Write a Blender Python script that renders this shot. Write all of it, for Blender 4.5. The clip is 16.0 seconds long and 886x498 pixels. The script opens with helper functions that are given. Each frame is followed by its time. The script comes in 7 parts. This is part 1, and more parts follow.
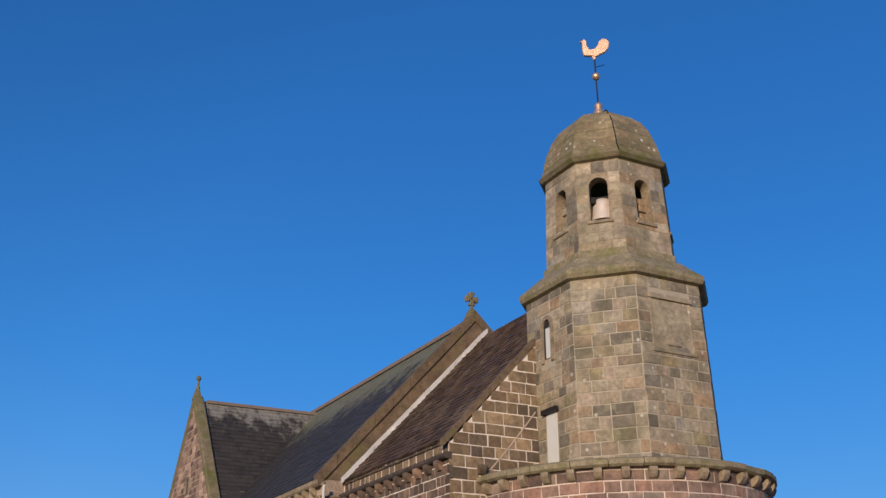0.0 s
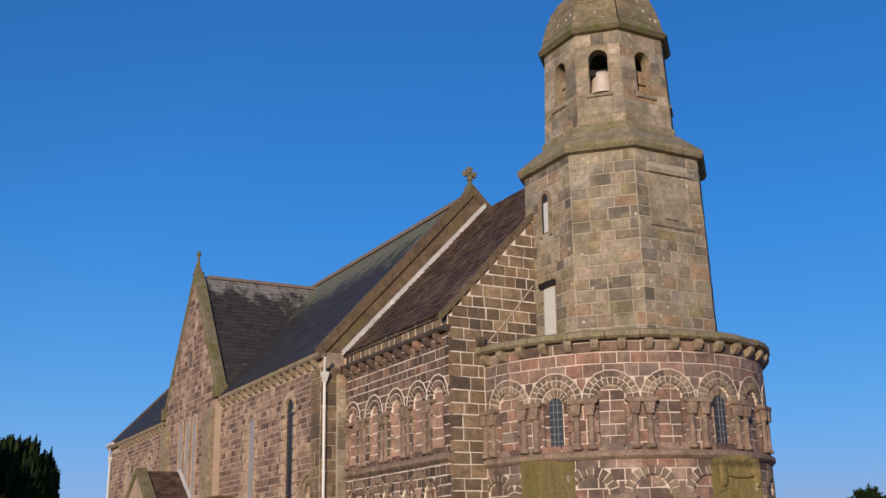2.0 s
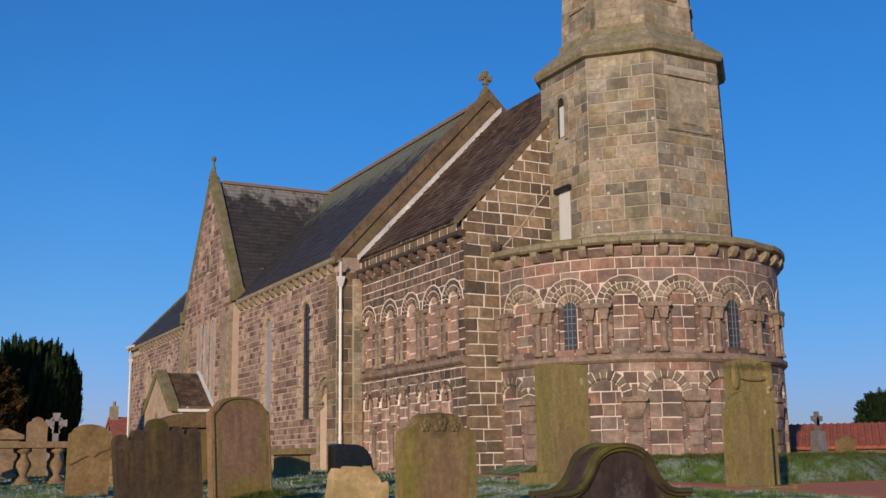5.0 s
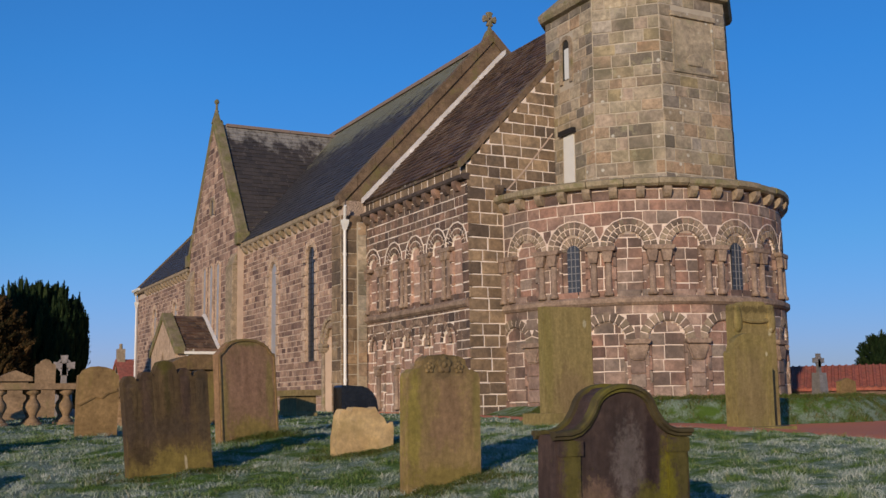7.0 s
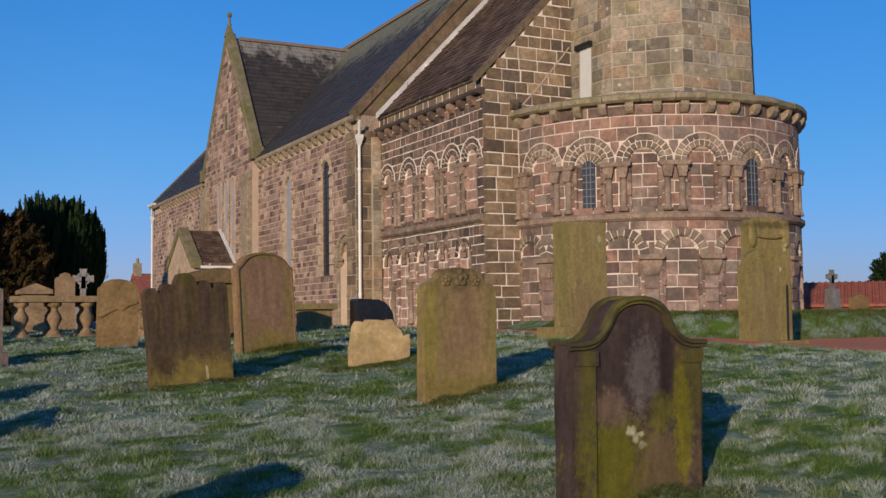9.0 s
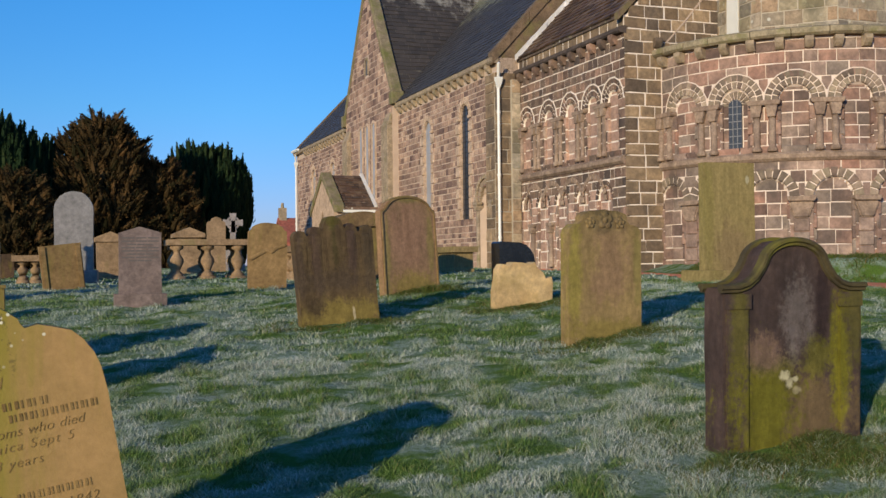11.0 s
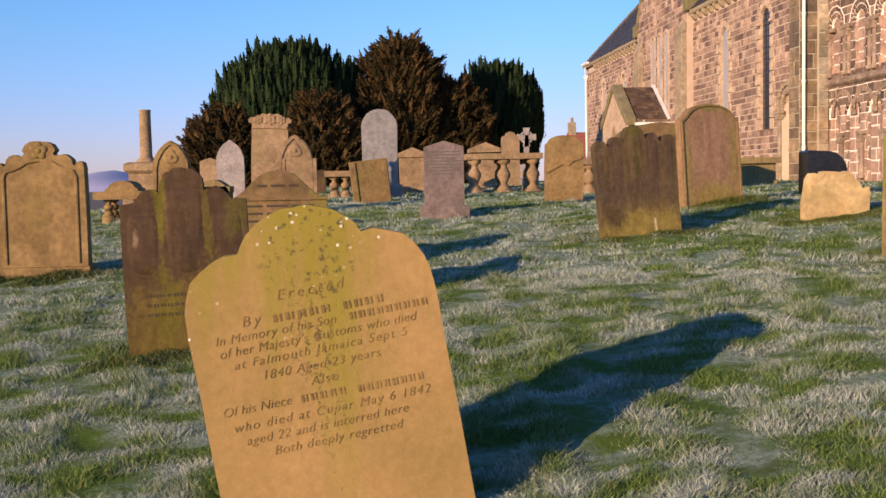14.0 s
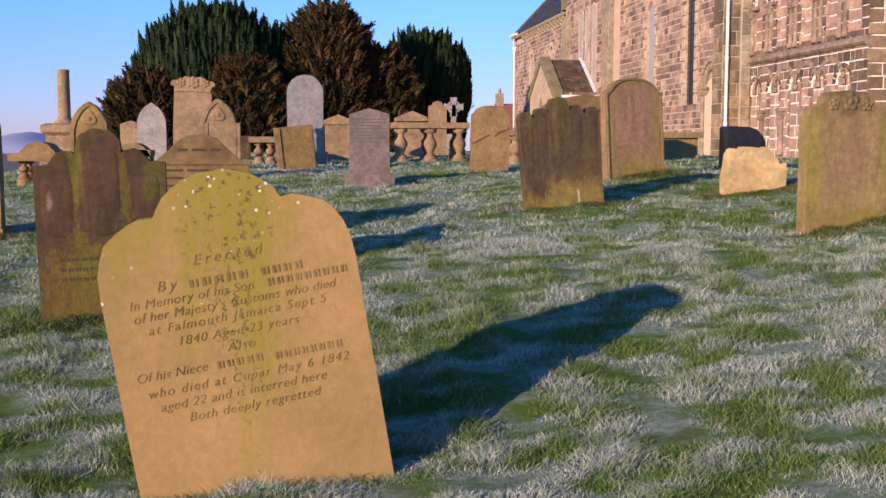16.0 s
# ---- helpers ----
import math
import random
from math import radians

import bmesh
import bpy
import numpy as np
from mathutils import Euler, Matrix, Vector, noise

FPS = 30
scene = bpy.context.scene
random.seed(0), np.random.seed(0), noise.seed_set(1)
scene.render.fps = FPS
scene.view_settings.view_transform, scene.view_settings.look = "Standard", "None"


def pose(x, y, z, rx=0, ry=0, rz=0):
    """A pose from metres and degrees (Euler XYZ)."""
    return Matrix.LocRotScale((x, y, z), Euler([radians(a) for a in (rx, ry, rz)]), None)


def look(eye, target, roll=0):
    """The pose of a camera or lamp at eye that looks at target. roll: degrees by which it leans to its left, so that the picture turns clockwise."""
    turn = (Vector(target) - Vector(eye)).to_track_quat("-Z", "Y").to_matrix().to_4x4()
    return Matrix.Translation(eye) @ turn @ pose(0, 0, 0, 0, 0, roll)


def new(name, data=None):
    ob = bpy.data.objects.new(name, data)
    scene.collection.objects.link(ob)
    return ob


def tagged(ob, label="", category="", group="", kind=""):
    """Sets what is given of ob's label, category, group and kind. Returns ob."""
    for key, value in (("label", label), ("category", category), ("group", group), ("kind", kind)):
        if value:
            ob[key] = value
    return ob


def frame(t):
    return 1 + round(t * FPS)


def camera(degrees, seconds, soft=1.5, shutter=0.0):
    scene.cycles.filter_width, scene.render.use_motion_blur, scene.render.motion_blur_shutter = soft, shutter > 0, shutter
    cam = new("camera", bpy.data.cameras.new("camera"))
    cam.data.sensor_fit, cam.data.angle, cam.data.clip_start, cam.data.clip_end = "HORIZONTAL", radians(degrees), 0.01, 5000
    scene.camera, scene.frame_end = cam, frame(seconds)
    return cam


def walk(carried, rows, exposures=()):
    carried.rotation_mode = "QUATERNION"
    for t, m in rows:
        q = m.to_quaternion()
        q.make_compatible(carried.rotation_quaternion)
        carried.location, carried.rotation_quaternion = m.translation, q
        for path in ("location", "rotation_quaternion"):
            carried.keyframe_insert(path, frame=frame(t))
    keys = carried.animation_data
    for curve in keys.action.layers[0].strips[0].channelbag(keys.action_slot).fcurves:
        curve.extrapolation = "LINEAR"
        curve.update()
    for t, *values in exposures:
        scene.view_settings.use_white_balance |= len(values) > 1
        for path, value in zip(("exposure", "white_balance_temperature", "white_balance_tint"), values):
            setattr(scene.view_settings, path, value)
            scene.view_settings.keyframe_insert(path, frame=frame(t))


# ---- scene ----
# camera: seconds, place, yaw, pitch, roll
cam = camera(45.0, 16.0, 1.5)
ROWS = [
    (0.0, 0.214, 0.032, 1.312, -28.70, 22.89, 0.82),
    (0.5, 0.215, 0.032, 1.312, -28.84, 20.10, 1.04),
    (1.0, 0.215, 0.032, 1.312, -28.95, 18.62, 1.00),
    (1.5, 0.214, 0.031, 1.313, -28.84, 17.57, 1.17),
    (2.0, 0.214, 0.029, 1.313, -28.70, 16.20, 1.10),
    (2.5, 0.214, 0.029, 1.313, -28.37, 15.48, 1.18),
    (3.0, 0.215, 0.029, 1.313, -28.15, 14.71, 1.11),
    (3.5, 0.215, 0.028, 1.312, -28.13, 13.72, 1.10),
    (4.0, 0.216, 0.028, 1.312, -28.02, 12.82, 0.87),
    (6.5, 0.215, 0.027, 1.312, -27.82, 8.88, 1.05),
    (7.0, 0.201, -0.000, 1.306, -27.70, 8.10, 0.90),
    (7.5, 0.184, -0.023, 1.302, -27.53, 6.92, 1.03),
    (8.0, 0.167, -0.036, 1.295, -27.34, 5.81, 1.03),
    (10.5, 0.132, -0.027, 1.277, -23.62, 0.89, 1.02),
    (11.0, 0.111, -0.011, 1.274, -19.61, 0.67, 0.59),
    (11.5, 0.070, -0.001, 1.266, -14.80, 0.06, 0.30),
    (12.0, 0.024, -0.003, 1.256, -9.03, -0.48, 0.81),
    (12.5, 0.001, 0.000, 1.250, -5.63, -1.53, 1.04),
    (13.0, -0.003, 0.001, 1.245, -5.02, -2.43, 1.19),
    (13.5, -0.003, 0.007, 1.240, -4.72, -3.37, 1.05),
    (14.0, -0.008, 0.013, 1.236, -4.30, -3.64, 1.11),
    (14.5, -0.010, 0.020, 1.232, -4.18, -3.86, 0.90),
    (15.0, -0.003, 0.026, 1.232, -4.52, -4.04, 0.52),
    (15.5, 0.006, 0.025, 1.222, -6.06, -5.37, 0.35),
    (16.0, 0.016, 0.025, 1.227, -8.17, -5.31, -0.05),
]
walk(cam, [(t, pose(x, y, z, 90 + pitch, roll, yaw)) for t, x, y, z, yaw, pitch, roll in ROWS],
     [(0.0, 0.10, 6500, 5), (4.0, 0.12, 6500, 5), (8.0, 0.08, 6500, 5), (10.5, 0.33, 6400, -1), (11.5, 0.56, 6350, -4), (12.5, 0.74, 6300, -4), (13.5, 0.95, 7500, 12), (14.5, 0.96, 8000, 17), (15.5, 0.95, 7700, 18), (16.0, 0.97, 6750, 18)])

# ---- sky, sun ----
SUN_FROM = Vector((-0.727, -0.687, 0.0))   # where the low winter sun stands, in plan
SUN_ELEVATION = 12.6
world = bpy.data.worlds.new("winter_sky")
scene.world = world
world.use_nodes = True
wn, wl = world.node_tree.nodes, world.node_tree.links
sky = wn.new("ShaderNodeTexSky")
sky.sky_type, sky.sun_disc = "NISHITA", False
sky.sun_elevation, sky.sun_rotation = radians(SUN_ELEVATION), math.atan2(SUN_FROM.x, SUN_FROM.y)
sky.altitude, sky.air_density, sky.dust_density, sky.ozone_density = 50, 1.0, 0.15, 4.0
clear = wn.new("ShaderNodeMix")          # deep winter blue overhead, paler towards the horizon
clear.data_type, clear.blend_type = "RGBA", "MULTIPLY"
clear.inputs[0].default_value = 1.0
where, apart = wn.new("ShaderNodeTexCoord"), wn.new("ShaderNodeSeparateXYZ")
tint = wn.new("ShaderNodeValToRGB")
for _ in range(3):
    tint.color_ramp.elements.new(0.5)
for e, (p, c) in zip(tint.color_ramp.elements, ((0.0, (0.60, 0.55, 0.98)), (0.05, (0.59, 0.60, 1.06)), (0.14, (0.48, 0.72, 1.06)), (0.30, (0.34, 0.80, 1.23)), (0.6, (0.32, 0.82, 1.30)))):
    e.position, e.color = p, (*c, 1)
wl.new(where.outputs["Generated"], apart.inputs[0])
wl.new(apart.outputs["Z"], tint.inputs[0])
wl.new(tint.outputs[0], clear.inputs[7])
wl.new(sky.outputs[0], clear.inputs[6])
away = wn.new("ShaderNodeVectorMath")    # the sky deepens a little opposite the sun
away.operation = "DOT_PRODUCT"
away.inputs[1].default_value = -SUN_FROM
deep = wn.new("ShaderNodeValToRGB")
for e, (p, c) in zip(deep.color_ramp.elements, ((0.78, (1.0, 1.0, 1.0)), (1.0, (0.72, 0.80, 0.83)))):
    e.position, e.color = p, (*c, 1)
deepen = wn.new("ShaderNodeMix")
deepen.data_type, deepen.blend_type = "RGBA", "MULTIPLY"
deepen.inputs[0].default_value = 1.0
wl.new(where.outputs["Generated"], away.inputs[0])
wl.new(away.outputs["Value"], deep.inputs[0])
wl.new(clear.outputs[2], deepen.inputs[6])
wl.new(deep.outputs[0], deepen.inputs[7])
wl.new(deepen.outputs[2], wn["Background"].inputs[0])
wn["Background"].inputs[1].default_value = 0.12
sun_data = bpy.data.lights.new("sun", "SUN")
sun_data.energy, sun_data.angle, sun_data.color = 3.6, radians(0.53), (1.0, 0.80, 0.58)
sun = new("sun", sun_data)
d = SUN_FROM * math.cos(radians(SUN_ELEVATION)) + Vector((0, 0, math.sin(radians(SUN_ELEVATION))))
sun.matrix_world = look(d * 60, (0, 0, 0))

# ---- materials ----
def mat(name):
    m = bpy.data.materials.new(name)
    m.use_nodes = True
    t = m.node_tree
    return m, t, t.nodes["Principled BSDF"]


def node(t, kind, **inputs):
    n = t.nodes.new("ShaderNode" + kind)
    for k, v in inputs.items():
        n.inputs[k.replace("_", " ")].default_value = v
    return n


def ramp(t, source, stops):
    r = t.nodes.new("ShaderNodeValToRGB")
    while len(r.color_ramp.elements) < len(stops):
        r.color_ramp.elements.new(0.5)
    for e, (p, c) in zip(r.color_ramp.elements, stops):
        e.position, e.color = p, (*c, 1) if len(c) == 3 else c
    t.links.new(source, r.inputs[0])
    return r.outputs[0]


def grey(v):
    return (v, v, v)


def mix(t, a, b, fac, mode="MIX"):
    n = t.nodes.new("ShaderNodeMix")
    n.data_type, n.blend_type = "RGBA", mode
    for value, k in ((fac, 0), (a, 6), (b, 7)):
        if isinstance(value, bpy.types.NodeSocket):
            t.links.new(value, n.inputs[k])
        else:
            n.inputs[k].default_value = value if k == 0 else (*value, 1)
    return n.outputs[2]


def noise_of(t, scale, detail=5.0, rough=0.6, stretch=None, coords="Object"):
    c = t.nodes.new("ShaderNodeTexCoord")
    n = node(t, "TexNoise", Scale=scale, Detail=detail, Roughness=rough)
    src = c.outputs[coords]
    if stretch:
        mp = t.nodes.new("ShaderNodeMapping")
        mp.inputs["Scale"].default_value = stretch
        t.links.new(src, mp.inputs[0])
        src = mp.outputs[0]
    t.links.new(src, n.inputs["Vector"])
    return n.outputs["Fac"]


def world_noise(t, scale, detail=5.0, rough=0.6, stretch=None):
    g = t.nodes.new("ShaderNodeNewGeometry")
    n = node(t, "TexNoise", Scale=scale, Detail=detail, Roughness=rough)
    src = g.outputs["Position"]
    if stretch:
        mp = t.nodes.new("ShaderNodeMapping")
        mp.inputs["Scale"].default_value = stretch
        t.links.new(src, mp.inputs[0])
        src = mp.outputs[0]
    t.links.new(src, n.inputs["Vector"])
    return n.outputs["Fac"]


def bump(t, shader, height, strength, distance):
    b = node(t, "Bump", Strength=strength, Distance=distance)
    t.links.new(height, b.inputs["Height"])
    t.links.new(b.outputs[0], shader.inputs["Normal"])


def masonry(name, tones, dark, lichen=0.0, per_island=False, rough=0.9):
    """Sandstone in blocks: a tone for each block, grain, soot and a little lichen."""
    m, t, s = mat(name)
    if per_island:
        rnd = t.nodes.new("ShaderNodeNewGeometry").outputs["Random Per Island"]
    else:
        rnd = t.nodes.new("ShaderNodeObjectInfo").outputs["Random"]
    n = len(tones)
    base = ramp(t, rnd, [(i / max(1, n - 1), c) for i, c in enumerate(tones)])
    grain = world_noise(t, 9.0, 8.0, 0.7)
    col = mix(t, base, ramp(t, grain, [(0.3, grey(0.45)), (0.7, grey(1.4))]), 0.7, "MULTIPLY")
    blotch = ramp(t, world_noise(t, 2.7, 5.0, 0.6), [(0.35, (0.72, 0.70, 0.70)), (0.65, (1.22, 1.18, 1.12))])
    col = mix(t, col, blotch, 0.8, "MULTIPLY")
    soot = ramp(t, world_noise(t, 0.9, 6.0, 0.65), [(0.46, grey(0.0)), (0.72, grey(0.9))])
    col = mix(t, col, dark, soot)
    if lichen:
        spots = ramp(t, world_noise(t, 3.2, 7.0, 0.7), [(0.57, grey(0.0)), (0.64, grey(lichen * 0.8))])
        col = mix(t, col, (0.30, 0.27, 0.17), spots)
        v = t.nodes.new("ShaderNodeTexVoronoi")
        v.inputs["Scale"].default_value = 4.5
        g = t.nodes.new("ShaderNodeNewGeometry")
        t.links.new(g.outputs["Position"], v.inputs["Vector"])
        near = ramp(t, v.outputs["Distance"], [(0.16, grey(1.0)), (0.24, grey(0.0))])
        some = ramp(t, world_noise(t, 1.1, 3.0, 0.6), [(0.62 - 0.14 * lichen, grey(0.0)), (0.68 - 0.14 * lichen, grey(lichen))])
        col = mix(t, col, (0.58, 0.55, 0.48), mix(t, grey(0.0), near, some))
    t.links.new(col, s.inputs["Base Color"])
    s.inputs["Roughness"].default_value = rough
    s.inputs["Specular IOR Level"].default_value = 0.2
    bump(t, s, world_noise(t, 30.0, 8.0, 0.75), 0.6, 0.012)
    return m


def plain_stone(name, a, b, moss=None, moss_amount=0.5, scale=2.0, bumpy=0.4, rough=0.9, streak=False, speck=0.0):
    """Weathered stone for monuments: two tones, moss, lichen specks, streaks."""
    m, t, s = mat(name)
    rnd = t.nodes.new("ShaderNodeObjectInfo").outputs["Random"]
    big = world_noise(t, scale, 7.0, 0.65)
    col = mix(t, a, b, ramp(t, big, [(0.35, grey(0.0)), (0.66, grey(1.0))]))
    col = mix(t, col, ramp(t, world_noise(t, 20.0, 8.0, 0.72), [(0.3, grey(0.5)), (0.7, grey(1.35))]), 0.7, "MULTIPLY")
    col = mix(t, col, ramp(t, world_noise(t, 5.5, 6.0, 0.65), [(0.35, grey(0.68)), (0.68, grey(1.25))]), 0.8, "MULTIPLY")
    if moss:
        f = world_noise(t, 2.4, 6.0, 0.65, (1.6, 1.6, 0.35) if streak else None)
        col = mix(t, col, moss, ramp(t, f, [(0.62 - 0.25 * moss_amount, grey(0.0)), (0.80 - 0.2 * moss_amount, grey(0.9))]))
    if speck:
        v = t.nodes.new("ShaderNodeTexVoronoi")
        v.inputs["Scale"].default_value = 21.0
        g = t.nodes.new("ShaderNodeNewGeometry")
        t.links.new(g.outputs["Position"], v.inputs["Vector"])
        near = ramp(t, v.outputs["Distance"], [(0.10, grey(1.0)), (0.16, grey(0.0))])
        some = ramp(t, world_noise(t, 3.0, 3.0, 0.6), [(0.55, grey(0.0)), (0.62, grey(speck))])
        col = mix(t, col, (0.62, 0.60, 0.5), mix(t, grey(0.0), near, some))
    t.links.new(col, s.inputs["Base Color"])
    s.inputs["Roughness"].default_value = rough
    s.inputs["Specular IOR Level"].default_value = 0.15 if rough > 0.6 else 0.5
    bump(t, s, world_noise(t, 26.0, 9.0, 0.8), bumpy * 1.3, 0.014)
    return m


def stained(name, a, b, stains, bumpy=0.5, rough=0.88):
    """A weathered monument: two tones, and stains (x, z, half width, half height, colour, strength) with ragged edges."""
    m, t, s = mat(name)
    tc = t.nodes.new("ShaderNodeTexCoord")
    sep = t.nodes.new("ShaderNodeSeparateXYZ")
    t.links.new(tc.outputs["Object"], sep.inputs[0])
    col = mix(t, a, b, ramp(t, world_noise(t, 2.6, 7.0, 0.65, (1.8, 1.8, 0.6)), [(0.36, grey(0.0)), (0.64, grey(1.0))]))
    rag = world_noise(t, 4.5, 8.0, 0.7, (1.4, 1.4, 0.7))
    frayed = world_noise(t, 34.0, 5.0, 0.7)

    def calc(op, p, q):
        n = node(t, "Math")
        n.operation = op
        for k, v in enumerate((p, q)):
            if isinstance(v, (int, float)):
                n.inputs[k].default_value = v
            else:
                t.links.new(v, n.inputs[k])
        return n.outputs[0]
    for x, z, rx, rz, colour, strength in stains:
        dx = calc("DIVIDE", calc("SUBTRACT", sep.outputs["X"], x), rx)
        dz = calc("DIVIDE", calc("SUBTRACT", sep.outputs["Z"], z), rz)
        d = calc("SQRT", calc("ADD", calc("MULTIPLY", dx, dx), calc("MULTIPLY", dz, dz)), 0.0)
        d = calc("ADD", calc("MULTIPLY", d, 0.5), calc("MULTIPLY", calc("SUBTRACT", rag, 0.5), 1.5))
        d = calc("ADD", d, calc("MULTIPLY", calc("SUBTRACT", frayed, 0.5), 0.9))
        col = mix(t, col, colour, ramp(t, d, [(0.30, grey(strength)), (0.62, grey(0.0))]))
    col = mix(t, col, ramp(t, world_noise(t, 20.0, 8.0, 0.72), [(0.3, grey(0.55)), (0.7, grey(1.3))]), 0.7, "MULTIPLY")
    col = mix(t, col, ramp(t, world_noise(t, 6.0, 6.0, 0.65, (2.2, 2.2, 0.5)), [(0.35, grey(0.7)), (0.66, grey(1.2))]), 0.7, "MULTIPLY")
    t.links.new(col, s.inputs["Base Color"])
    s.inputs["Roughness"].default_value = rough
    s.inputs["Specular IOR Level"].default_value = 0.15
    bump(t, s, world_noise(t, 26.0, 9.0, 0.8), bumpy * 1.3, 0.014)
    return m


def simple(name, color, rough=0.6, metal=0.0, vary=0.25, scale=6.0, bumpy=0.15):
    m, t, s = mat(name)
    lo = tuple(c * (1 - vary) for c in color)
    hi = tuple(min(1, c * (1 + vary)) for c in color)
    col = mix(t, lo, hi, world_noise(t, scale, 6.0, 0.65))
    t.links.new(col, s.inputs["Base Color"])
    s.inputs["Roughness"].default_value, s.inputs["Metallic"].default_value = rough, metal
    bump(t, s, world_noise(t, scale * 6, 5.0, 0.6), bumpy, 0.01)
    return m


DARK = (0.085, 0.065, 0.055)
M_CHANCEL = masonry("chancel_ashlar", [(0.11, 0.075, 0.060), (0.20, 0.125, 0.095), (0.085, 0.065, 0.058), (0.26, 0.17, 0.125), (0.15, 0.11, 0.085), (0.34, 0.21, 0.155)], (0.055, 0.043, 0.040))
M_GABLE = masonry("gable_ashlar", [(0.18, 0.125, 0.08), (0.30, 0.205, 0.125), (0.11, 0.083, 0.065), (0.36, 0.255, 0.16), (0.22, 0.16, 0.105)], (0.075, 0.06, 0.05))
M_APSE = masonry("apse_ashlar", [(0.22, 0.13, 0.105), (0.33, 0.215, 0.17), (0.125, 0.084, 0.074), (0.38, 0.27, 0.22), (0.25, 0.185, 0.155), (0.33, 0.185, 0.14), (0.27, 0.215, 0.18), (0.14, 0.088, 0.074)], DARK)
M_VOUSSOIR = masonry("arch_stones", [(0.24, 0.18, 0.135), (0.37, 0.285, 0.215), (0.14, 0.105, 0.085), (0.30, 0.24, 0.17), (0.19, 0.135, 0.11)], DARK)
M_TOWER = masonry("tower_ashlar", [(0.34, 0.28, 0.215), (0.42, 0.345, 0.25), (0.22, 0.18, 0.14), (0.37, 0.25, 0.16), (0.46, 0.375, 0.285), (0.15, 0.125, 0.105), (0.38, 0.33, 0.275), (0.30, 0.24, 0.14), (0.40, 0.31, 0.25)], (0.12, 0.105, 0.07), 0.7)
M_CHANCEL_MANY = masonry("chancel_ashlar_field", [(0.11, 0.075, 0.060), (0.20, 0.125, 0.095), (0.085, 0.065, 0.058), (0.26, 0.17, 0.125), (0.34, 0.21, 0.155)], (0.055, 0.043, 0.040), 0.0, True)
M_NAVE = masonry("nave_rubble", [(0.25, 0.16, 0.125), (0.41, 0.275, 0.21), (0.12, 0.075, 0.068), (0.33, 0.215, 0.165), (0.50, 0.355, 0.27), (0.19, 0.115, 0.095)], (0.13, 0.088, 0.075))
M_NAVE_MANY = masonry("nave_rubble_field", [(0.25, 0.16, 0.125), (0.41, 0.275, 0.21), (0.12, 0.075, 0.068), (0.33, 0.215, 0.165), (0.50, 0.355, 0.27), (0.19, 0.115, 0.095)], (0.13, 0.088, 0.075), 0.0, True)
M_APSE_MANY = masonry("apse_ashlar_field", [(0.25, 0.165, 0.135), (0.38, 0.275, 0.225), (0.16, 0.112, 0.10), (0.44, 0.335, 0.275), (0.28, 0.225, 0.19), (0.33, 0.285, 0.245)], DARK, 0.0, True)
M_TOWER_MANY = masonry("tower_ashlar_field", [(0.34, 0.28, 0.215), (0.42, 0.345, 0.265), (0.26, 0.21, 0.17), (0.46, 0.375, 0.285), (0.22, 0.185, 0.155)], (0.13, 0.115, 0.08), 0.5, True)
M_MORTAR = simple("lime_mortar", (0.74, 0.62, 0.53), 0.95, 0, 0.2, 5.0, 0.4)
M_MORTAR_DULL = simple("weathered_mortar", (0.40, 0.335, 0.26), 0.95, 0, 0.4, 1.6, 0.4)
M_DRESSED = plain_stone("dressed_sandstone", (0.37, 0.28, 0.19), (0.27, 0.205, 0.15), (0.17, 0.15, 0.07), 0.35)
M_JAMB = plain_stone("pale_window_stone", (0.54, 0.39, 0.29), (0.42, 0.30, 0.22), (0.20, 0.15, 0.11), 0.3)
M_MOSSY = plain_stone("mossy_cornice_stone", (0.27, 0.21, 0.14), (0.18, 0.145, 0.09), (0.13, 0.13, 0.04), 0.75)
M_CARVED = plain_stone("carved_arcade_stone", (0.36, 0.26, 0.19), (0.24, 0.165, 0.125), (0.12, 0.085, 0.07), 0.4)
M_SLATE = plain_stone("blue_grey_slate", (0.066, 0.062, 0.068), (0.048, 0.045, 0.052), (0.15, 0.15, 0.12), 0.55, 0.5, 0.3, 0.65, True)
M_MORTAR_PINK = simple("pinkish_lime_mortar", (0.46, 0.34, 0.265), 0.95, 0, 0.25, 3.0, 0.4)
M_MORTAR_APSE = simple("apse_lime_mortar", (0.66, 0.53, 0.45), 0.95, 0, 0.3, 2.0, 0.4)
M_CORNICE = plain_stone("lichened_cornice_slab", (0.33, 0.265, 0.175), (0.24, 0.195, 0.13), (0.15, 0.145, 0.05), 0.5)
M_COPING = plain_stone("brown_coping_stone", (0.20, 0.135, 0.088), (0.13, 0.09, 0.062), (0.15, 0.13, 0.05), 0.4)
M_SLATE_OLD = plain_stone("lichened_slate", (0.085, 0.075, 0.07), (0.055, 0.05, 0.052), (0.22, 0.20, 0.165), 0.85, 0.6, 0.3, 0.75, True)
M_BROWN_SLATE = masonry("brown_stone_slates", [(0.11, 0.07, 0.056), (0.155, 0.095, 0.07), (0.075, 0.052, 0.046), (0.13, 0.095, 0.078), (0.19, 0.12, 0.09)], (0.06, 0.044, 0.04), 0.8)
M_LEAD = simple("lead_flashing", (0.62, 0.58, 0.57), 0.55, 0.0, 0.45, 2.0)
M_RIDGE = simple("dull_ridge_tile", (0.20, 0.145, 0.12), 0.85, 0.0, 0.35, 3.0)
M_LEADBAR = simple("dull_lead", (0.20, 0.19, 0.19), 0.6, 0.0, 0.25, 9.0)
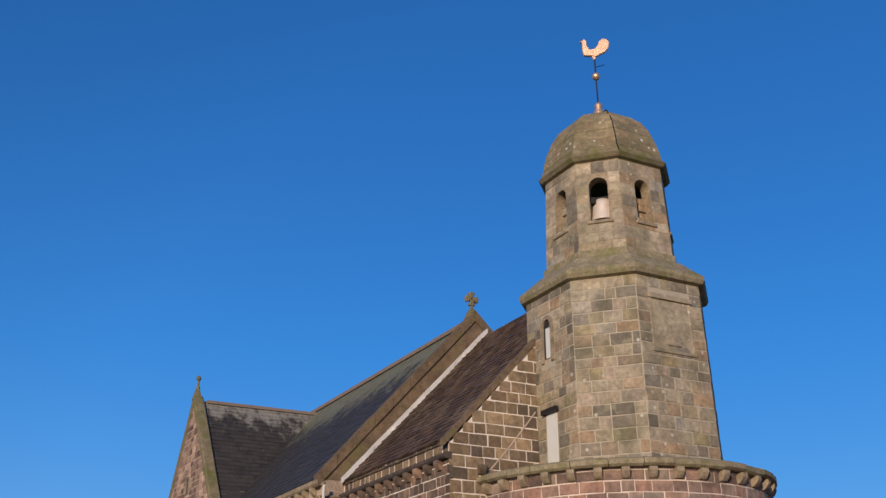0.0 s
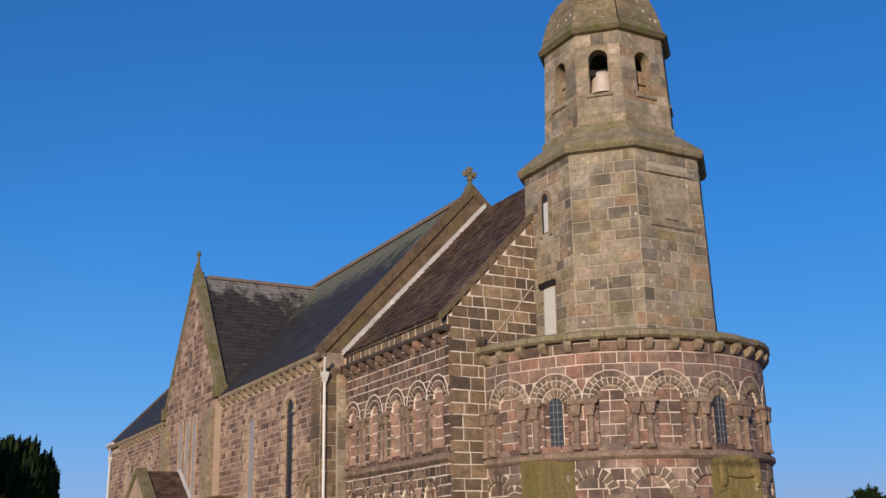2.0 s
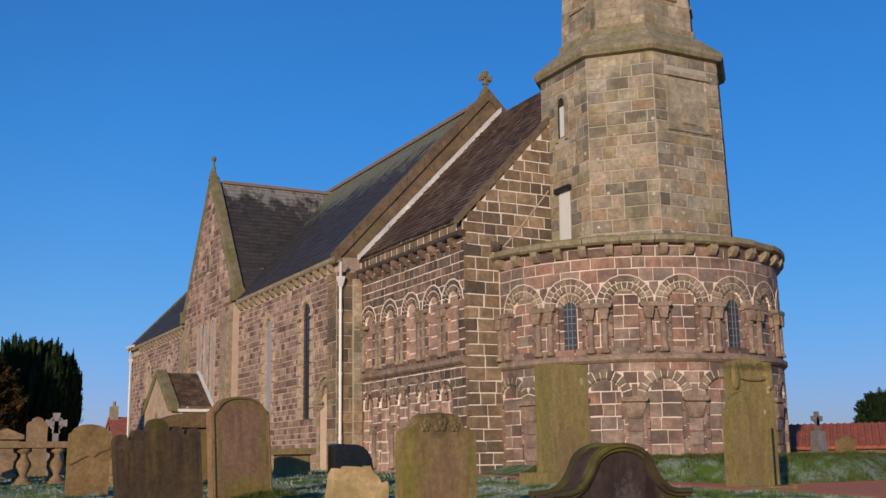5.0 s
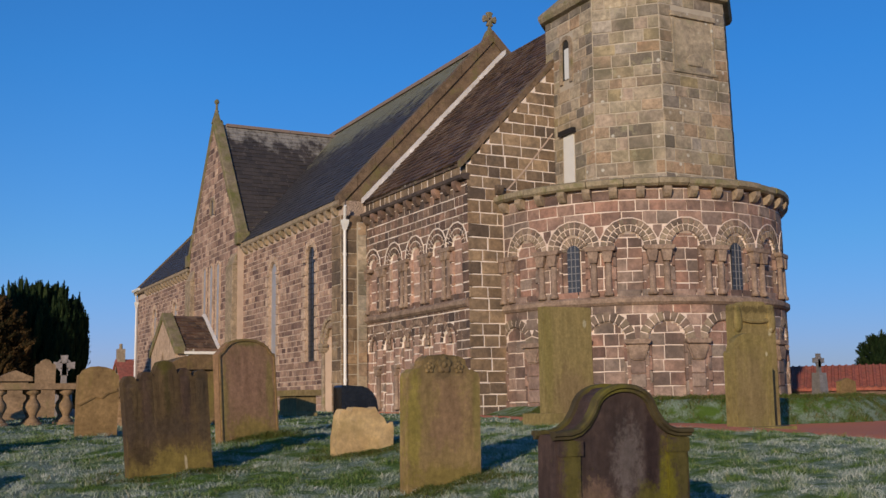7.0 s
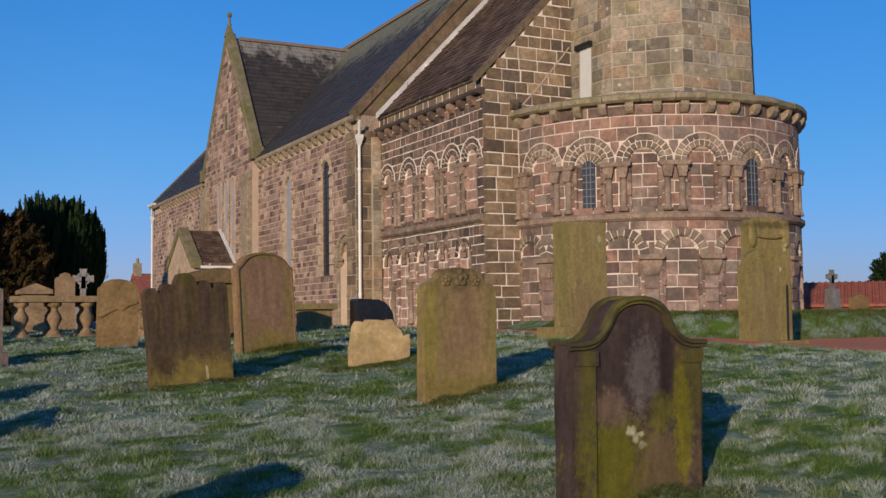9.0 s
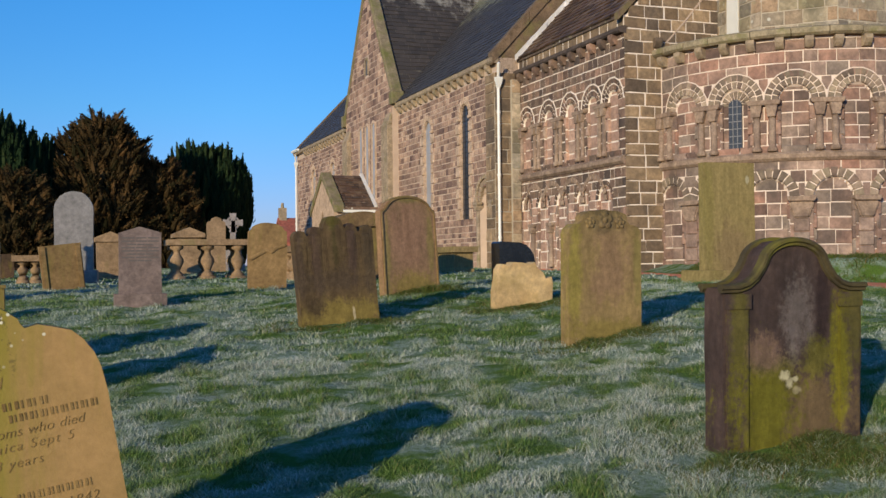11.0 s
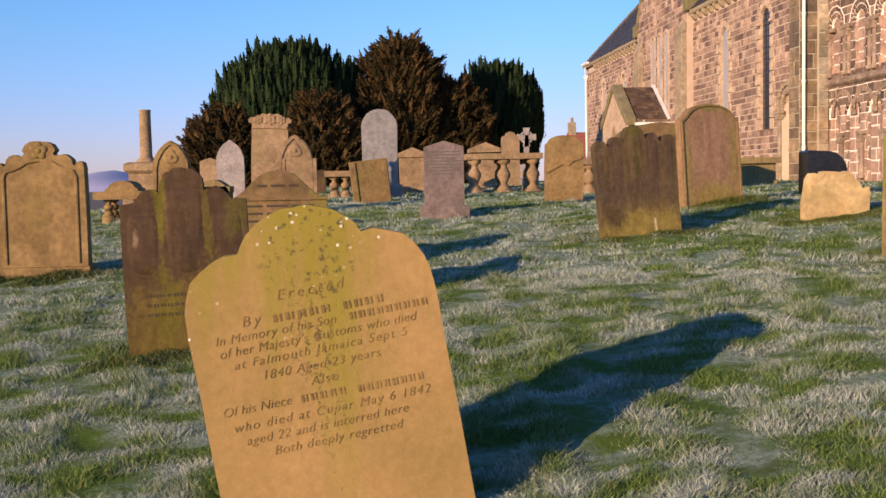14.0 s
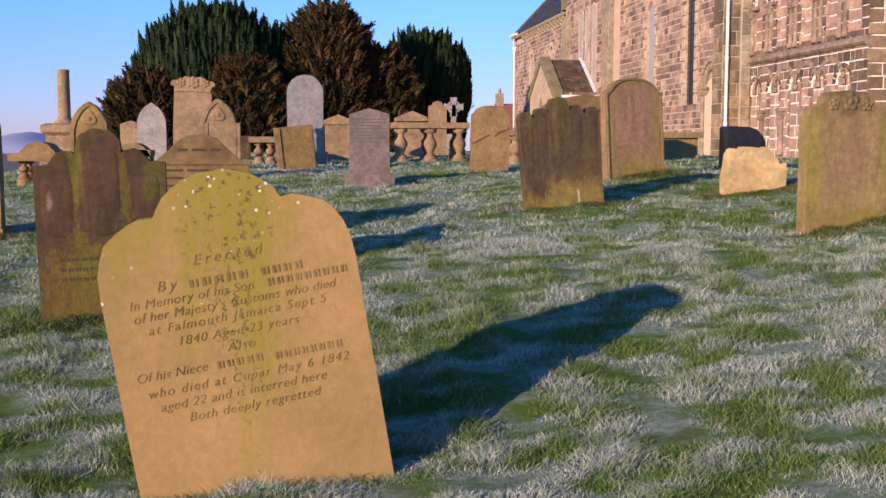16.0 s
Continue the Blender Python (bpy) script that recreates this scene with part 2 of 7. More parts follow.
M_WHITE = simple("white_paint", (0.72, 0.69, 0.66), 0.5, 0, 0.08, 4.0)
M_DOOR = simple("pale_grey_boards", (0.62, 0.60, 0.57), 0.6, 0, 0.1, 4.0)
M_GILT = simple("gilded_copper", (0.80, 0.46, 0.29), 0.42, 0.75, 0.35, 7.0, 0.4)
M_IRON = simple("dark_iron", (0.03, 0.028, 0.03), 0.55, 0.5, 0.3, 8.0)
M_GLASS = simple("leaded_glass", (0.035, 0.04, 0.05), 0.15, 0.0, 0.4, 12.0, 0.1)
M_BELL = simple("pale_bell_metal", (0.64, 0.52, 0.45), 0.5, 0.2, 0.15, 6.0)
# protective glazing, the sky's pale reflection painted into its base colour
M_SKY_GLAZING = simple("glazing_painted_sky_reflection", (0.29, 0.29, 0.32), 0.3, 0.0, 0.3, 1.5, 0.1)
# near-black: shade inside openings put into the colour; also the dark headstock
M_VOID = simple("unlit_interior", (0.02, 0.018, 0.016), 0.95, 0, 0.2, 3.0)
M_CLAY = plain_stone("red_pantiles", (0.36, 0.11, 0.075), (0.28, 0.09, 0.065), (0.20, 0.10, 0.07), 0.4, 2.0)
M_PATH = simple("red_gravel_path", (0.54, 0.165, 0.078), 0.95, 0, 0.3, 22.0, 0.8)

# ---- building helpers ----
def part(name, bm, material, parent=None, label="", smooth=False):
    """Links a bmesh as one mesh object, under a thing or part where given."""
    me = bpy.data.meshes.new(name)
    bmesh.ops.recalc_face_normals(bm, faces=bm.faces)
    bm.to_mesh(me)
    bm.free()
    if smooth:
        me.shade_smooth()
    return link(name, me, material, parent, label)


def link(name, me, material, parent=None, label=""):
    ob = new(name, me)
    for m in material if isinstance(material, (list, tuple)) else [material]:
        if len(me.materials) < (len(material) if isinstance(material, (list, tuple)) else 1):
            me.materials.append(m)
    ob.parent = parent
    return tagged(ob, label)


def thing(name, label, category, at=(0, 0, 0), turn=0.0, group="", kind="", lean=(0, 0)):
    """An Empty at a thing's base that carries its parts."""
    ob = new(name)
    ob.matrix_world = pose(*at, lean[0], lean[1], turn)
    return tagged(ob, label, category, group, kind)


def box(bm, lo, hi, m=None):
    (a, b, c), (d, e, f) = lo, hi
    vs = [bm.verts.new(p) for p in ((a, b, c), (d, b, c), (d, e, c), (a, e, c), (a, b, f), (d, b, f), (d, e, f), (a, e, f))]
    for q in ((0, 3, 2, 1), (4, 5, 6, 7), (0, 1, 5, 4), (1, 2, 6, 5), (2, 3, 7, 6), (3, 0, 4, 7)):
        bm.faces.new([vs[i] for i in q])
    if m is not None:
        bmesh.ops.transform(bm, matrix=m, verts=vs)
    return vs


def prism(bm, outline, y0, y1, m=None):
    """An outline in x and z, drawn out from y0 to y1."""
    a = [bm.verts.new((x, y0, z)) for x, z in outline]
    b = [bm.verts.new((x, y1, z)) for x, z in outline]
    bm.faces.new(a)
    bm.faces.new(b[::-1])
    n = len(a)
    for i in range(n):
        bm.faces.new((a[i], b[i], b[(i + 1) % n], a[(i + 1) % n]))
    if m is not None:
        bmesh.ops.transform(bm, matrix=m, verts=a + b)
    return a + b


def lathe(bm, profile, segs=16, m=None, ring=None):
    """A turned body: rows of (radius, z); ring(r, i) may give another cross-section."""
    rows = []
    made = []
    for r, z in profile:
        row = [bm.verts.new((r * math.cos(2 * math.pi * i / segs), r * math.sin(2 * math.pi * i / segs), z)) for i in range(segs)]
        rows.append(row)
        made += row
    for a, b in zip(rows, rows[1:]):
        for i in range(segs):
            bm.faces.new((a[i], a[(i + 1) % segs], b[(i + 1) % segs], b[i]))
    bm.faces.new(rows[0][::-1])
    bm.faces.new(rows[-1])
    if m is not None:
        bmesh.ops.transform(bm, matrix=m, verts=made)
    return made


def rings(bm, loops):
    """Skins a stack of closed loops and caps both ends."""
    rows = [[bm.verts.new(p) for p in loop] for loop in loops]
    for a, b in zip(rows, rows[1:]):
        n = len(a)
        for i in range(n):
            bm.faces.new((a[i], a[(i + 1) % n], b[(i + 1) % n], b[i]))
    bm.faces.new(rows[0][::-1])
    bm.faces.new(rows[-1])


def bevel(bm, width, segments=1, angle=35):
    sharp = [e for e in bm.edges if len(e.link_faces) == 2 and e.calc_face_angle(0) > radians(angle)]
    if sharp:
        bmesh.ops.bevel(bm, geom=sharp, offset=width, segments=segments, affect="EDGES", clamp_overlap=True)


def sheet(name, points, material, parent=None, label="", smooth=True):
    """A grid of points (rows x columns x 3) as one mesh."""
    h, w = points.shape[:2]
    i = np.arange(h * w).reshape(h, w)
    quads = np.stack([i[:-1, :-1], i[:-1, 1:], i[1:, 1:], i[1:, :-1]], -1).reshape(-1, 4)
    me = bpy.data.meshes.new(name)
    me.from_pydata(points.reshape(-1, 3).tolist(), [], quads.tolist())
    if smooth:
        me.shade_smooth()
    return link(name, me, material, parent, label)


# ---- ground ----
AX, AY, AR = 17.44, 22.26, 3.83     # centre and radius of the apse
G_S = [-200, -20, 0, 4, 6.3, 8.3, 10.5, 12.4, 14.2, 17, 22, 30, 60]
G_Z = [-6, -2.0, -0.6, -0.09, 0.22, 0.43, 0.62, 0.80, 0.90, 0.95, 1.05, 1.12, 1.15]


TILTS = [(4.47, 8.2, 0.17), (4.16, 12.5, 0.11), (4.70, 10.4, 0.10), (2.63, 9.98, 0.03)]    # humps that rise to the east under some stones


def smooth01(a):
    a = np.clip(a, 0, 1)
    return a * a * (3 - 2 * a)


def ground_z(x, y):
    x, y = np.asarray(x, float), np.asarray(y, float)
    s = y + 0.45 * np.clip(x, -30, 30)
    z = sum(np.interp(s + k, G_S, G_Z) for k in (-1.0, -0.5, 0, 0.5, 1.0)) / 5
    z = z - 0.065 * np.clip(x - 9.5, 0, 6)
    z = z - 0.11 * np.clip(-x - 3, 0, 25) * smooth01((y - 9) / 12)
    gap = np.hypot(x - AX, y - AY) - AR
    z = z + (1.27 - z) * smooth01((2.95 - gap) / 0.75) * smooth01((x - 12.4) / 2.0)
    z = z + (1.15 - z) * smooth01((x - 16) / 4) * smooth01((y - 17) / 3)
    for tx, ty, tilt in TILTS:
        z = z + tilt * (x - tx) * np.exp(-((x - tx) ** 2 + (y - ty) ** 2) / 0.5)
    far = np.hypot(x - 8, y - 15)
    z = z + (-11.0 - z) * smooth01((far - 48) / 130)
    return z


def axis(stops):
    out = [stops[0][0]]
    for (a, _), (b, step) in zip(stops, stops[1:]):
        n = max(1, round((b - a) / step))
        out += list(np.linspace(a, b, n + 1)[1:])
    return np.array(out)


gx = axis([(-4000, 0), (-1000, 500), (-200, 100), (-60, 12), (-10, 1.2), (17, 0.11), (40, 1.0), (200, 12), (1000, 100), (4000, 500)])
gy = axis([(-2000, 0), (-400, 200), (-60, 25), (0, 2.0), (2.5, 0.3), (20, 0.11), (60, 0.8), (200, 8), (1000, 60), (4600, 400)])
GX, GY = np.meshgrid(gx, gy)
GZ = ground_z(GX, GY)
near = np.exp(-((np.hypot(GX - 3, GY - 9)) / 22) ** 2)
lump = np.array([[noise.noise((x * 1.1, y * 1.5, 0.0)) + 0.75 * noise.noise((x * 3.1, y * 4.3, 3.0)) + 0.8 * noise.noise((x * 5.0, y * 7.5, 9.0)) if k > 0.05 else 0.0 for x, y, k in zip(a, b, c)] for a, b, c in zip(GX, GY, near)])
GZ = GZ + 0.034 * near * lump


def turf_z(x, y):
    """The ground with its lumps, between the points of the sheet."""
    i = np.clip(np.searchsorted(gx, x) - 1, 0, len(gx) - 2)
    j = np.clip(np.searchsorted(gy, y) - 1, 0, len(gy) - 2)
    a, b = (x - gx[i]) / (gx[i + 1] - gx[i]), (y - gy[j]) / (gy[j + 1] - gy[j])
    return (GZ[j, i] * (1 - a) + GZ[j, i + 1] * a) * (1 - b) + (GZ[j + 1, i] * (1 - a) + GZ[j + 1, i + 1] * a) * b


m_grass, t, s = mat("frosted_turf")
frost = mix(t, world_noise(t, 2.7, 8.0, 0.58, (1.0, 1.9, 1.0)), world_noise(t, 0.45, 3.0, 0.5, (1.0, 1.5, 1.0)), 0.26)
fine = world_noise(t, 26.0, 6.0, 0.75)
turf = mix(t, (0.05, 0.095, 0.014), (0.12, 0.19, 0.03), fine)
turf = mix(t, turf, (0.085, 0.075, 0.03), ramp(t, world_noise(t, 1.7, 6.0, 0.7), [(0.55, grey(0.0)), (0.72, grey(0.7))]))
rime = ramp(t, frost, [(0.43, grey(0.0)), (0.56, grey(0.75))])
turf = mix(t, turf, (0.32, 0.37, 0.33), mix(t, grey(0.0), rime, ramp(t, fine, [(0.36, grey(0.25)), (0.6, grey(1.0))])))
g = t.nodes.new("ShaderNodeNewGeometry")
dist = t.nodes.new("ShaderNodeVectorMath")
dist.operation = "DISTANCE"
dist.inputs[1].default_value = (8, 15, 0)
t.links.new(g.outputs["Position"], dist.inputs[0])
plain = mix(t, (0.20, 0.125, 0.11), (0.14, 0.125, 0.08), world_noise(t, 0.012, 5.0, 0.6, (1, 3, 1)))
turf = mix(t, turf, plain, ramp(t, dist.outputs["Value"], [(0.0, grey(0.0)), (1.0, grey(0.0))]))
far_fac = node(t, "MapRange")
far_fac.inputs[1].default_value, far_fac.inputs[2].default_value = 60, 140
t.links.new(dist.outputs["Value"], far_fac.inputs[0])
turf = mix(t, turf, plain, far_fac.outputs[0])
t.links.new(turf, s.inputs["Base Color"])
s.inputs["Roughness"].default_value = 0.95
s.inputs["Specular IOR Level"].default_value = 0.15
bump(t, s, world_noise(t, 45.0, 6.0, 0.8), 0.9, 0.03)
ground = sheet("ground", np.stack([GX, GY, GZ], -1), m_grass)
tagged(ground, "frosty churchyard turf sloping up to the church", "ground", kind="structure")

# the red gravel path that bends round the apse
def path_width(deg):
    """How wide the path is at a bearing round the apse."""
    return 1.3 + 7.4 * smooth01((deg + 68) / 45)


th = np.radians(np.linspace(-88, 62, 120))
rows = []
for k in np.linspace(0, 1, 22):
    wide = path_width(np.degrees(th))
    wob = np.array([0.10 * noise.noise((a * 9, k * 2, 5.0)) for a in th])
    r = AR + 2.75 + k * wide + wob * (k if k > 0.5 else 0)
    x, y = AX + r * np.sin(th), AY - r * np.cos(th)
    rows.append(np.stack([x, y, ground_z(x, y) + 0.035 - (0.06 if k in (0, 1) else 0)], -1))
tagged(sheet("path", np.array(rows), M_PATH), "red gravel path curving round the apse", "path", kind="structure")

# ---- church ----
CX0, CX1, CY0, CY1 = 12.64, 22.24, 22.26, 28.45       # chancel
NX0, NX1, NY0, NY1 = 11.95, 22.93, 28.45, 56.3        # nave
NAX = AX - 0.30                                       # its ridge
church = thing("church", "old sandstone parish church with apse and octagonal bell tower", "church", (AX, 30, 1.1), kind="structure")
church_inverse = church.matrix_world.inverted()


def cpart(name, bm, material, label="", smooth=False, parent=None):
    """A part of the church, drawn in world coordinates."""
    bmesh.ops.transform(bm, matrix=church_inverse, verts=bm.verts)
    return part(name, bm, material, parent or church, label, smooth)


def flat_face(origin, right):
    """A wall's frame: u to the right, v up, w outwards; local x right, y inwards, z up."""
    o, r = Vector(origin), Vector(right).normalized()
    inward = Vector((0, 0, 1)).cross(r)

    def at(u, v, w=0.0):
        p = o + r * u + Vector((0, 0, v)) - inward * w
        return Matrix(((r.x, inward.x, 0, p.x), (r.y, inward.y, 0, p.y), (0, 0, 1, p.z), (0, 0, 0, 1)))
    return at


def round_face(u, v, w=0.0):
    """The apse's frame: u is the arc's length on the wall, 0 due east."""
    a = u / AR
    p = Vector((AX + (AR + w) * math.sin(a), AY - (AR + w) * math.cos(a), v))
    return Matrix(((math.cos(a), -math.sin(a), 0, p.x), (math.sin(a), math.cos(a), 0, p.y), (0, 0, 1, p.z), (0, 0, 0, 1)))


south_face = flat_face((CX0, CY1, 0), (0, -1, 0))          # u 0 at the nave, 6.19 at the east corner
east_face = flat_face((CX0, CY0, 0), (1, 0, 0))
nave_face = flat_face((NX0, NY1, 0), (0, -1, 0))           # u 0 at the west end, 27.85 at the east end


def relief(name, face, u0, u1, v0, v1, depth, material, step=0.06, label=""):
    """A wall's face as a fine grid with recesses, and a skirt that gives it thickness."""
    us, vs = np.linspace(u0, u1, max(2, round((u1 - u0) / step))), np.linspace(v0, v1, max(2, round((v1 - v0) / step)))
    pts = [[list((church_inverse @ face(u, v, depth(u, v))).translation) for u in us] for v in vs]
    pts = np.array(pts)
    back = np.array([[list((church_inverse @ face(u, v, -0.7)).translation) for u in (us[0], us[-1])] for v in vs])
    pts = np.concatenate([back[:, :1], pts, back[:, 1:]], 1)
    top = np.array([[list((church_inverse @ face(u, vs[k], -0.7)).translation) for u in (us[0], *us, us[-1])] for k in (0, -1)])
    pts = np.concatenate([top[:1], pts, top[1:]], 0)
    return sheet(name, pts, material, church, label, False)


# arcades: (centres, springing, radius, sill)
UP_S = [CY1 - y for y in (27.90, 26.47, 25.15, 23.90, 22.84)]
A_UP = [math.radians(a) * AR for a in (-76.6, -57.0, -37.6, -18.0, 2.2, 22.0, 42.0)]
A_LO = [math.radians(a) * AR for a in (-84.0, -65.5, -46.0, -25.8, -5.2, 15.2, 35.5)]


def in_arch(u, v, centres, spring, radius, sill):
    for c in centres:
        if sill <= v <= spring and abs(u - c) < radius:
            return True
        if v > spring and math.hypot(u - c, v - spring) < radius:
            return True
    return False


APSE_UP = (A_UP, 4.71, 0.34, 3.62)
APSE_LO = (A_LO, 2.60, 0.42, 0.6)
SOUTH_UP = (UP_S, 5.10, 0.27, 3.80)
LO_S = [CY1 - y for y in (28.0, 26.85, 25.68, 24.5, 23.3)]


def apse_depth(u, v):
    return -0.07 if in_arch(u, v, *APSE_UP) or in_arch(u, v, *APSE_LO) else 0.0


def south_depth(u, v):
    if in_arch(u, v, *SOUTH_UP):
        return -0.06
    return -0.06 if in_arch(u, v, LO_S, 2.75, 0.36, 0.6) else 0.0


apse_wall = relief("apse_wall", round_face, -1.62 * AR, 1.62 * AR, 0.7, 6.2, apse_depth, M_MORTAR_APSE, 0.06, "curved apse wall with two tiers of blind arches")
chancel_wall = relief("chancel_south_wall", south_face, -0.1, 6.17, 0.7, 7.08, south_depth, M_MORTAR, 0.06, "ashlar chancel wall with arcading and corbels")

bm = bmesh.new()
prism(bm, [(CX0 + 0.10, 0.7), (20.75, 0.7), (20.75, 6.3), (AX, 12.25), (CX0 + 0.10, 7.1)], CY0 - 0.01, CY0 + 0.8)
east_wall = cpart("chancel_gable_wall", bm, M_MORTAR, "squared sandstone gable wall with pale pointing")
bm = bmesh.new()
box(bm, (20.05, CY0 + 0.8, 0.7), (20.75, CY1, 6.3))
cpart("chancel_north_wall", bm, M_MORTAR_DULL)

# nave: south wall with openings as recesses
TY0, TY1, TX = 38.0, 44.9, 11.72                  # transept gable
NAVE_OPEN = [(31.10, 0.40, 2.55, 5.78), (34.68, 0.38, 2.55, 5.72), (29.36, 0.50, 0.7, 3.05), (48.3, 0.35, 3.0, 5.6), (52.3, 0.35, 3.0, 5.6)]


def nave_depth(u, v):
    y = NY1 - u
    for c, half, sill, spring in NAVE_OPEN:
        if sill <= v and abs(y - c) < half and (v < spring or math.hypot(y - c, v - spring) < half):
            return -0.24
    return 0.0


nave_wall = relief("nave_south_wall", nave_face, 0.0, NY1 - NY0, 0.6, 7.15, nave_depth, M_MORTAR_PINK, 0.11, "pinkish rubble nave wall with round-headed windows")
bm = bmesh.new()
prism(bm, [(NX0 + 0.02, 0.6), (NX1, 0.6), (NX1, 7.2), (NAX, 12.80), (NX0 + 0.02, 7.2)], NY0, NY0 + 0.8)
nave_east = cpart("nave_east_gable", bm, M_COPING, "nave gable rising behind the chancel roof")
bm = bmesh.new()
prism(bm, [(NX0 + 0.02, 0.0), (NX1, 0.0), (NX1, 7.2), (NAX, 12.6), (NX0 + 0.02, 7.2)], NY1 - 0.8, NY1)
box(bm, (NX1 - 0.8, NY0 + 0.8, 0.0), (NX1, NY1 - 0.8, 7.15))
cpart("nave_far_walls", bm, M_MORTAR_DULL)


def gable_roof(name, x0, x1, ze, zr, y0, y1, material, label, thick=0.16, over=0.16, ze1=None, xm=AX):
    """Two slopes over an x-wide body, ridge along y at xm."""
    bm = bmesh.new()
    for sgn in (-1, 1):
        low = ze if sgn < 0 or ze1 is None else ze1
        span = xm - x0 if sgn < 0 else x1 - xm
        k = (zr - low) / span
        xe = xm + sgn * (span + over)
        zee = low - k * over
        pts = [(xe, zee), (xm, zr), (xm, zr + thick * 1.1), (xe, zee + thick * 1.1)]
        prism(bm, pts, y0, y1)
    return cpart(name, bm, material, label)


chancel_roof = gable_roof("chancel_roof", CX0, 20.75, 7.08, 12.1, CY0 + 0.16, CY1 + 0.02, M_BROWN_SLATE, "brown stone-slated chancel roof", 0.10, 0.05, 6.25)
nave_roof = gable_roof("nave_roof", NX0, NX1, 7.17, 12.56, NY0 + 0.2, NY1 - 0.3, M_SLATE, "dark lichened slate nave roof", xm=NAX)


def coping(name, x0, x1, ze, zr, y0, y1, rise=0.20, drop=0.12, ze1=None, pieces=9, xm=AX):
    """Raking stones along both slopes of a gable, each a piece of its own under the first."""
    first = None
    rng = random.Random(len(name))
    for sgn in (-1, 1):
        low = ze if sgn < 0 or ze1 is None else ze1
        span = (xm - x0 if sgn < 0 else x1 - xm) + 0.15
        k = (zr - low) / (span - 0.15)
        for i in range(pieces):
            xa, xb = xm + sgn * (span - span * i / pieces), xm + sgn * (span - span * (i + 1) / pieces + (0.014 if i < pieces - 1 else 0))
            za, zb = zr - k * abs(xa - xm), zr - k * abs(xb - xm)
            j = rng.uniform(-0.012, 0.012)
            bm = bmesh.new()
            prism(bm, [(xa, za - drop), (xb, zb - drop), (xb, zb + rise + j), (xa, za + rise + j)], y0 + j, y1 + j)
            bevel(bm, 0.02)
            ob = cpart("coping_stone" if first else name, bm, M_COPING, "" if first else "weathered raking coping stones", False, first)
            first = first or ob
    return first


coping("chancel_coping", CX0, 20.75, 7.15, 12.2, CY0 - 0.04, CY0 + 0.2, 0.13, 0.05, 6.3)
coping("nave_coping", NX0, NX1, 7.22, 12.82, NY0 - 0.06, NY0 + 0.27, 0.24, xm=NAX)
coping("nave_west_coping", NX0, NX1, 7.22, 12.7, NY1 - 0.4, NY1 + 0.05, xm=NAX)

# ragged lead flashing between chancel roof and nave gable
bm = bmesh.new()
k = (12.1 - 7.08) / 4.8
flash_rng = random.Random(3)
for i in range(16):
    xa, xb = AX - 4.95 + 4.95 * i / 16, AX - 4.95 + 4.95 * (i + 1) / 16
    za, zb = 12.36 - k * (AX - xa) - 0.01, 12.36 - k * (AX - xb) - 0.01
    prism(bm, [(xa, za - 0.1), (xb, zb - 0.1), (xb, zb + 0.05), (xa, za + 0.05)], CY1 - 0.26 - flash_rng.uniform(0, 0.07), CY1 - 0.12 + flash_rng.uniform(0, 0.05))
cpart("lead_flashing", bm, M_LEAD, "pale ragged lead flashing")

# transept gable, flush with the nave
YM = (TY0 + TY1) / 2
bm = bmesh.new()
turn90 = Matrix(((0, 1, 0, 0), (1, 0, 0, 0), (0, 0, 1, 0), (0, 0, 0, 1)))
prism(bm, [(TY0, 0.6), (TY1, 0.6), (TY1, 7.55), (YM, 12.45), (TY0, 7.55)], TX, TX + 0.7, turn90)
transept_wall = cpart("transept_gable_wall", bm, M_MORTAR_PINK, "steep sandstone cross gable with lancets")
bm = bmesh.new()
k = (12.45 - 7.55) / (YM - TY0)
for sgn in (-1, 1):
    ye = YM + sgn * (YM - TY0 + 0.12)
    prism(bm, [(ye, 7.55 - 0.12 * k - 0.1), (YM, 12.35), (YM, 12.75), (ye, 7.55 - 0.12 * k + 0.28)], TX - 0.06, TX + 0.36, turn90)
    box(bm, (TX - 0.12, ye - 0.22, 7.12), (TX + 0.36, ye + 0.22, 7.6))
bevel(bm, 0.03)
cpart("transept_coping", bm, M_MOSSY, "mossy raking coping of the cross gable")
bm = bmesh.new()
for sgn in (-1, 1):
    ye = YM + sgn * (YM - TY0 - 0.05)
    prism(bm, [(ye, 7.5), (YM, 12.3), (YM, 12.5), (ye, 7.72)], TX + 0.3, AX, turn90)
cpart("transept_roof", bm, M_SLATE_OLD, "streaked slate roof of the cross gable")

for name, lo, hi in (("transept_ridge", (TX + 0.5, YM - 0.13, 12.46), (AX - 0.1, YM + 0.13, 12.58)), ("nave_ridge", (NAX - 0.14, NY0 + 0.42, 12.70), (NAX + 0.14, NY1 - 0.42, 12.83))):
    bm = bmesh.new()
    along = 0 if hi[0] - lo[0] > 1 else 1
    x = lo[along]
    while x < hi[along] - 0.2:
        a, b = list(lo), list(hi)
        a[along], b[along] = x, min(hi[along], x + 0.44)
        box(bm, a, b)
        x += 0.45
    bevel(bm, 0.03)
    cpart(name, bm, M_RIDGE, "weathered clay ridge tiles")

# tower: octagons on the apse
TCX, TCY = AX, 21.57


def octagon(ext, half, z):
    return [(TCX + a, TCY + b, z) for a, b in ((half, -ext), (ext, -half), (ext, half), (half, ext), (-half, ext), (-ext, half), (-ext, -half), (-half, -ext))]


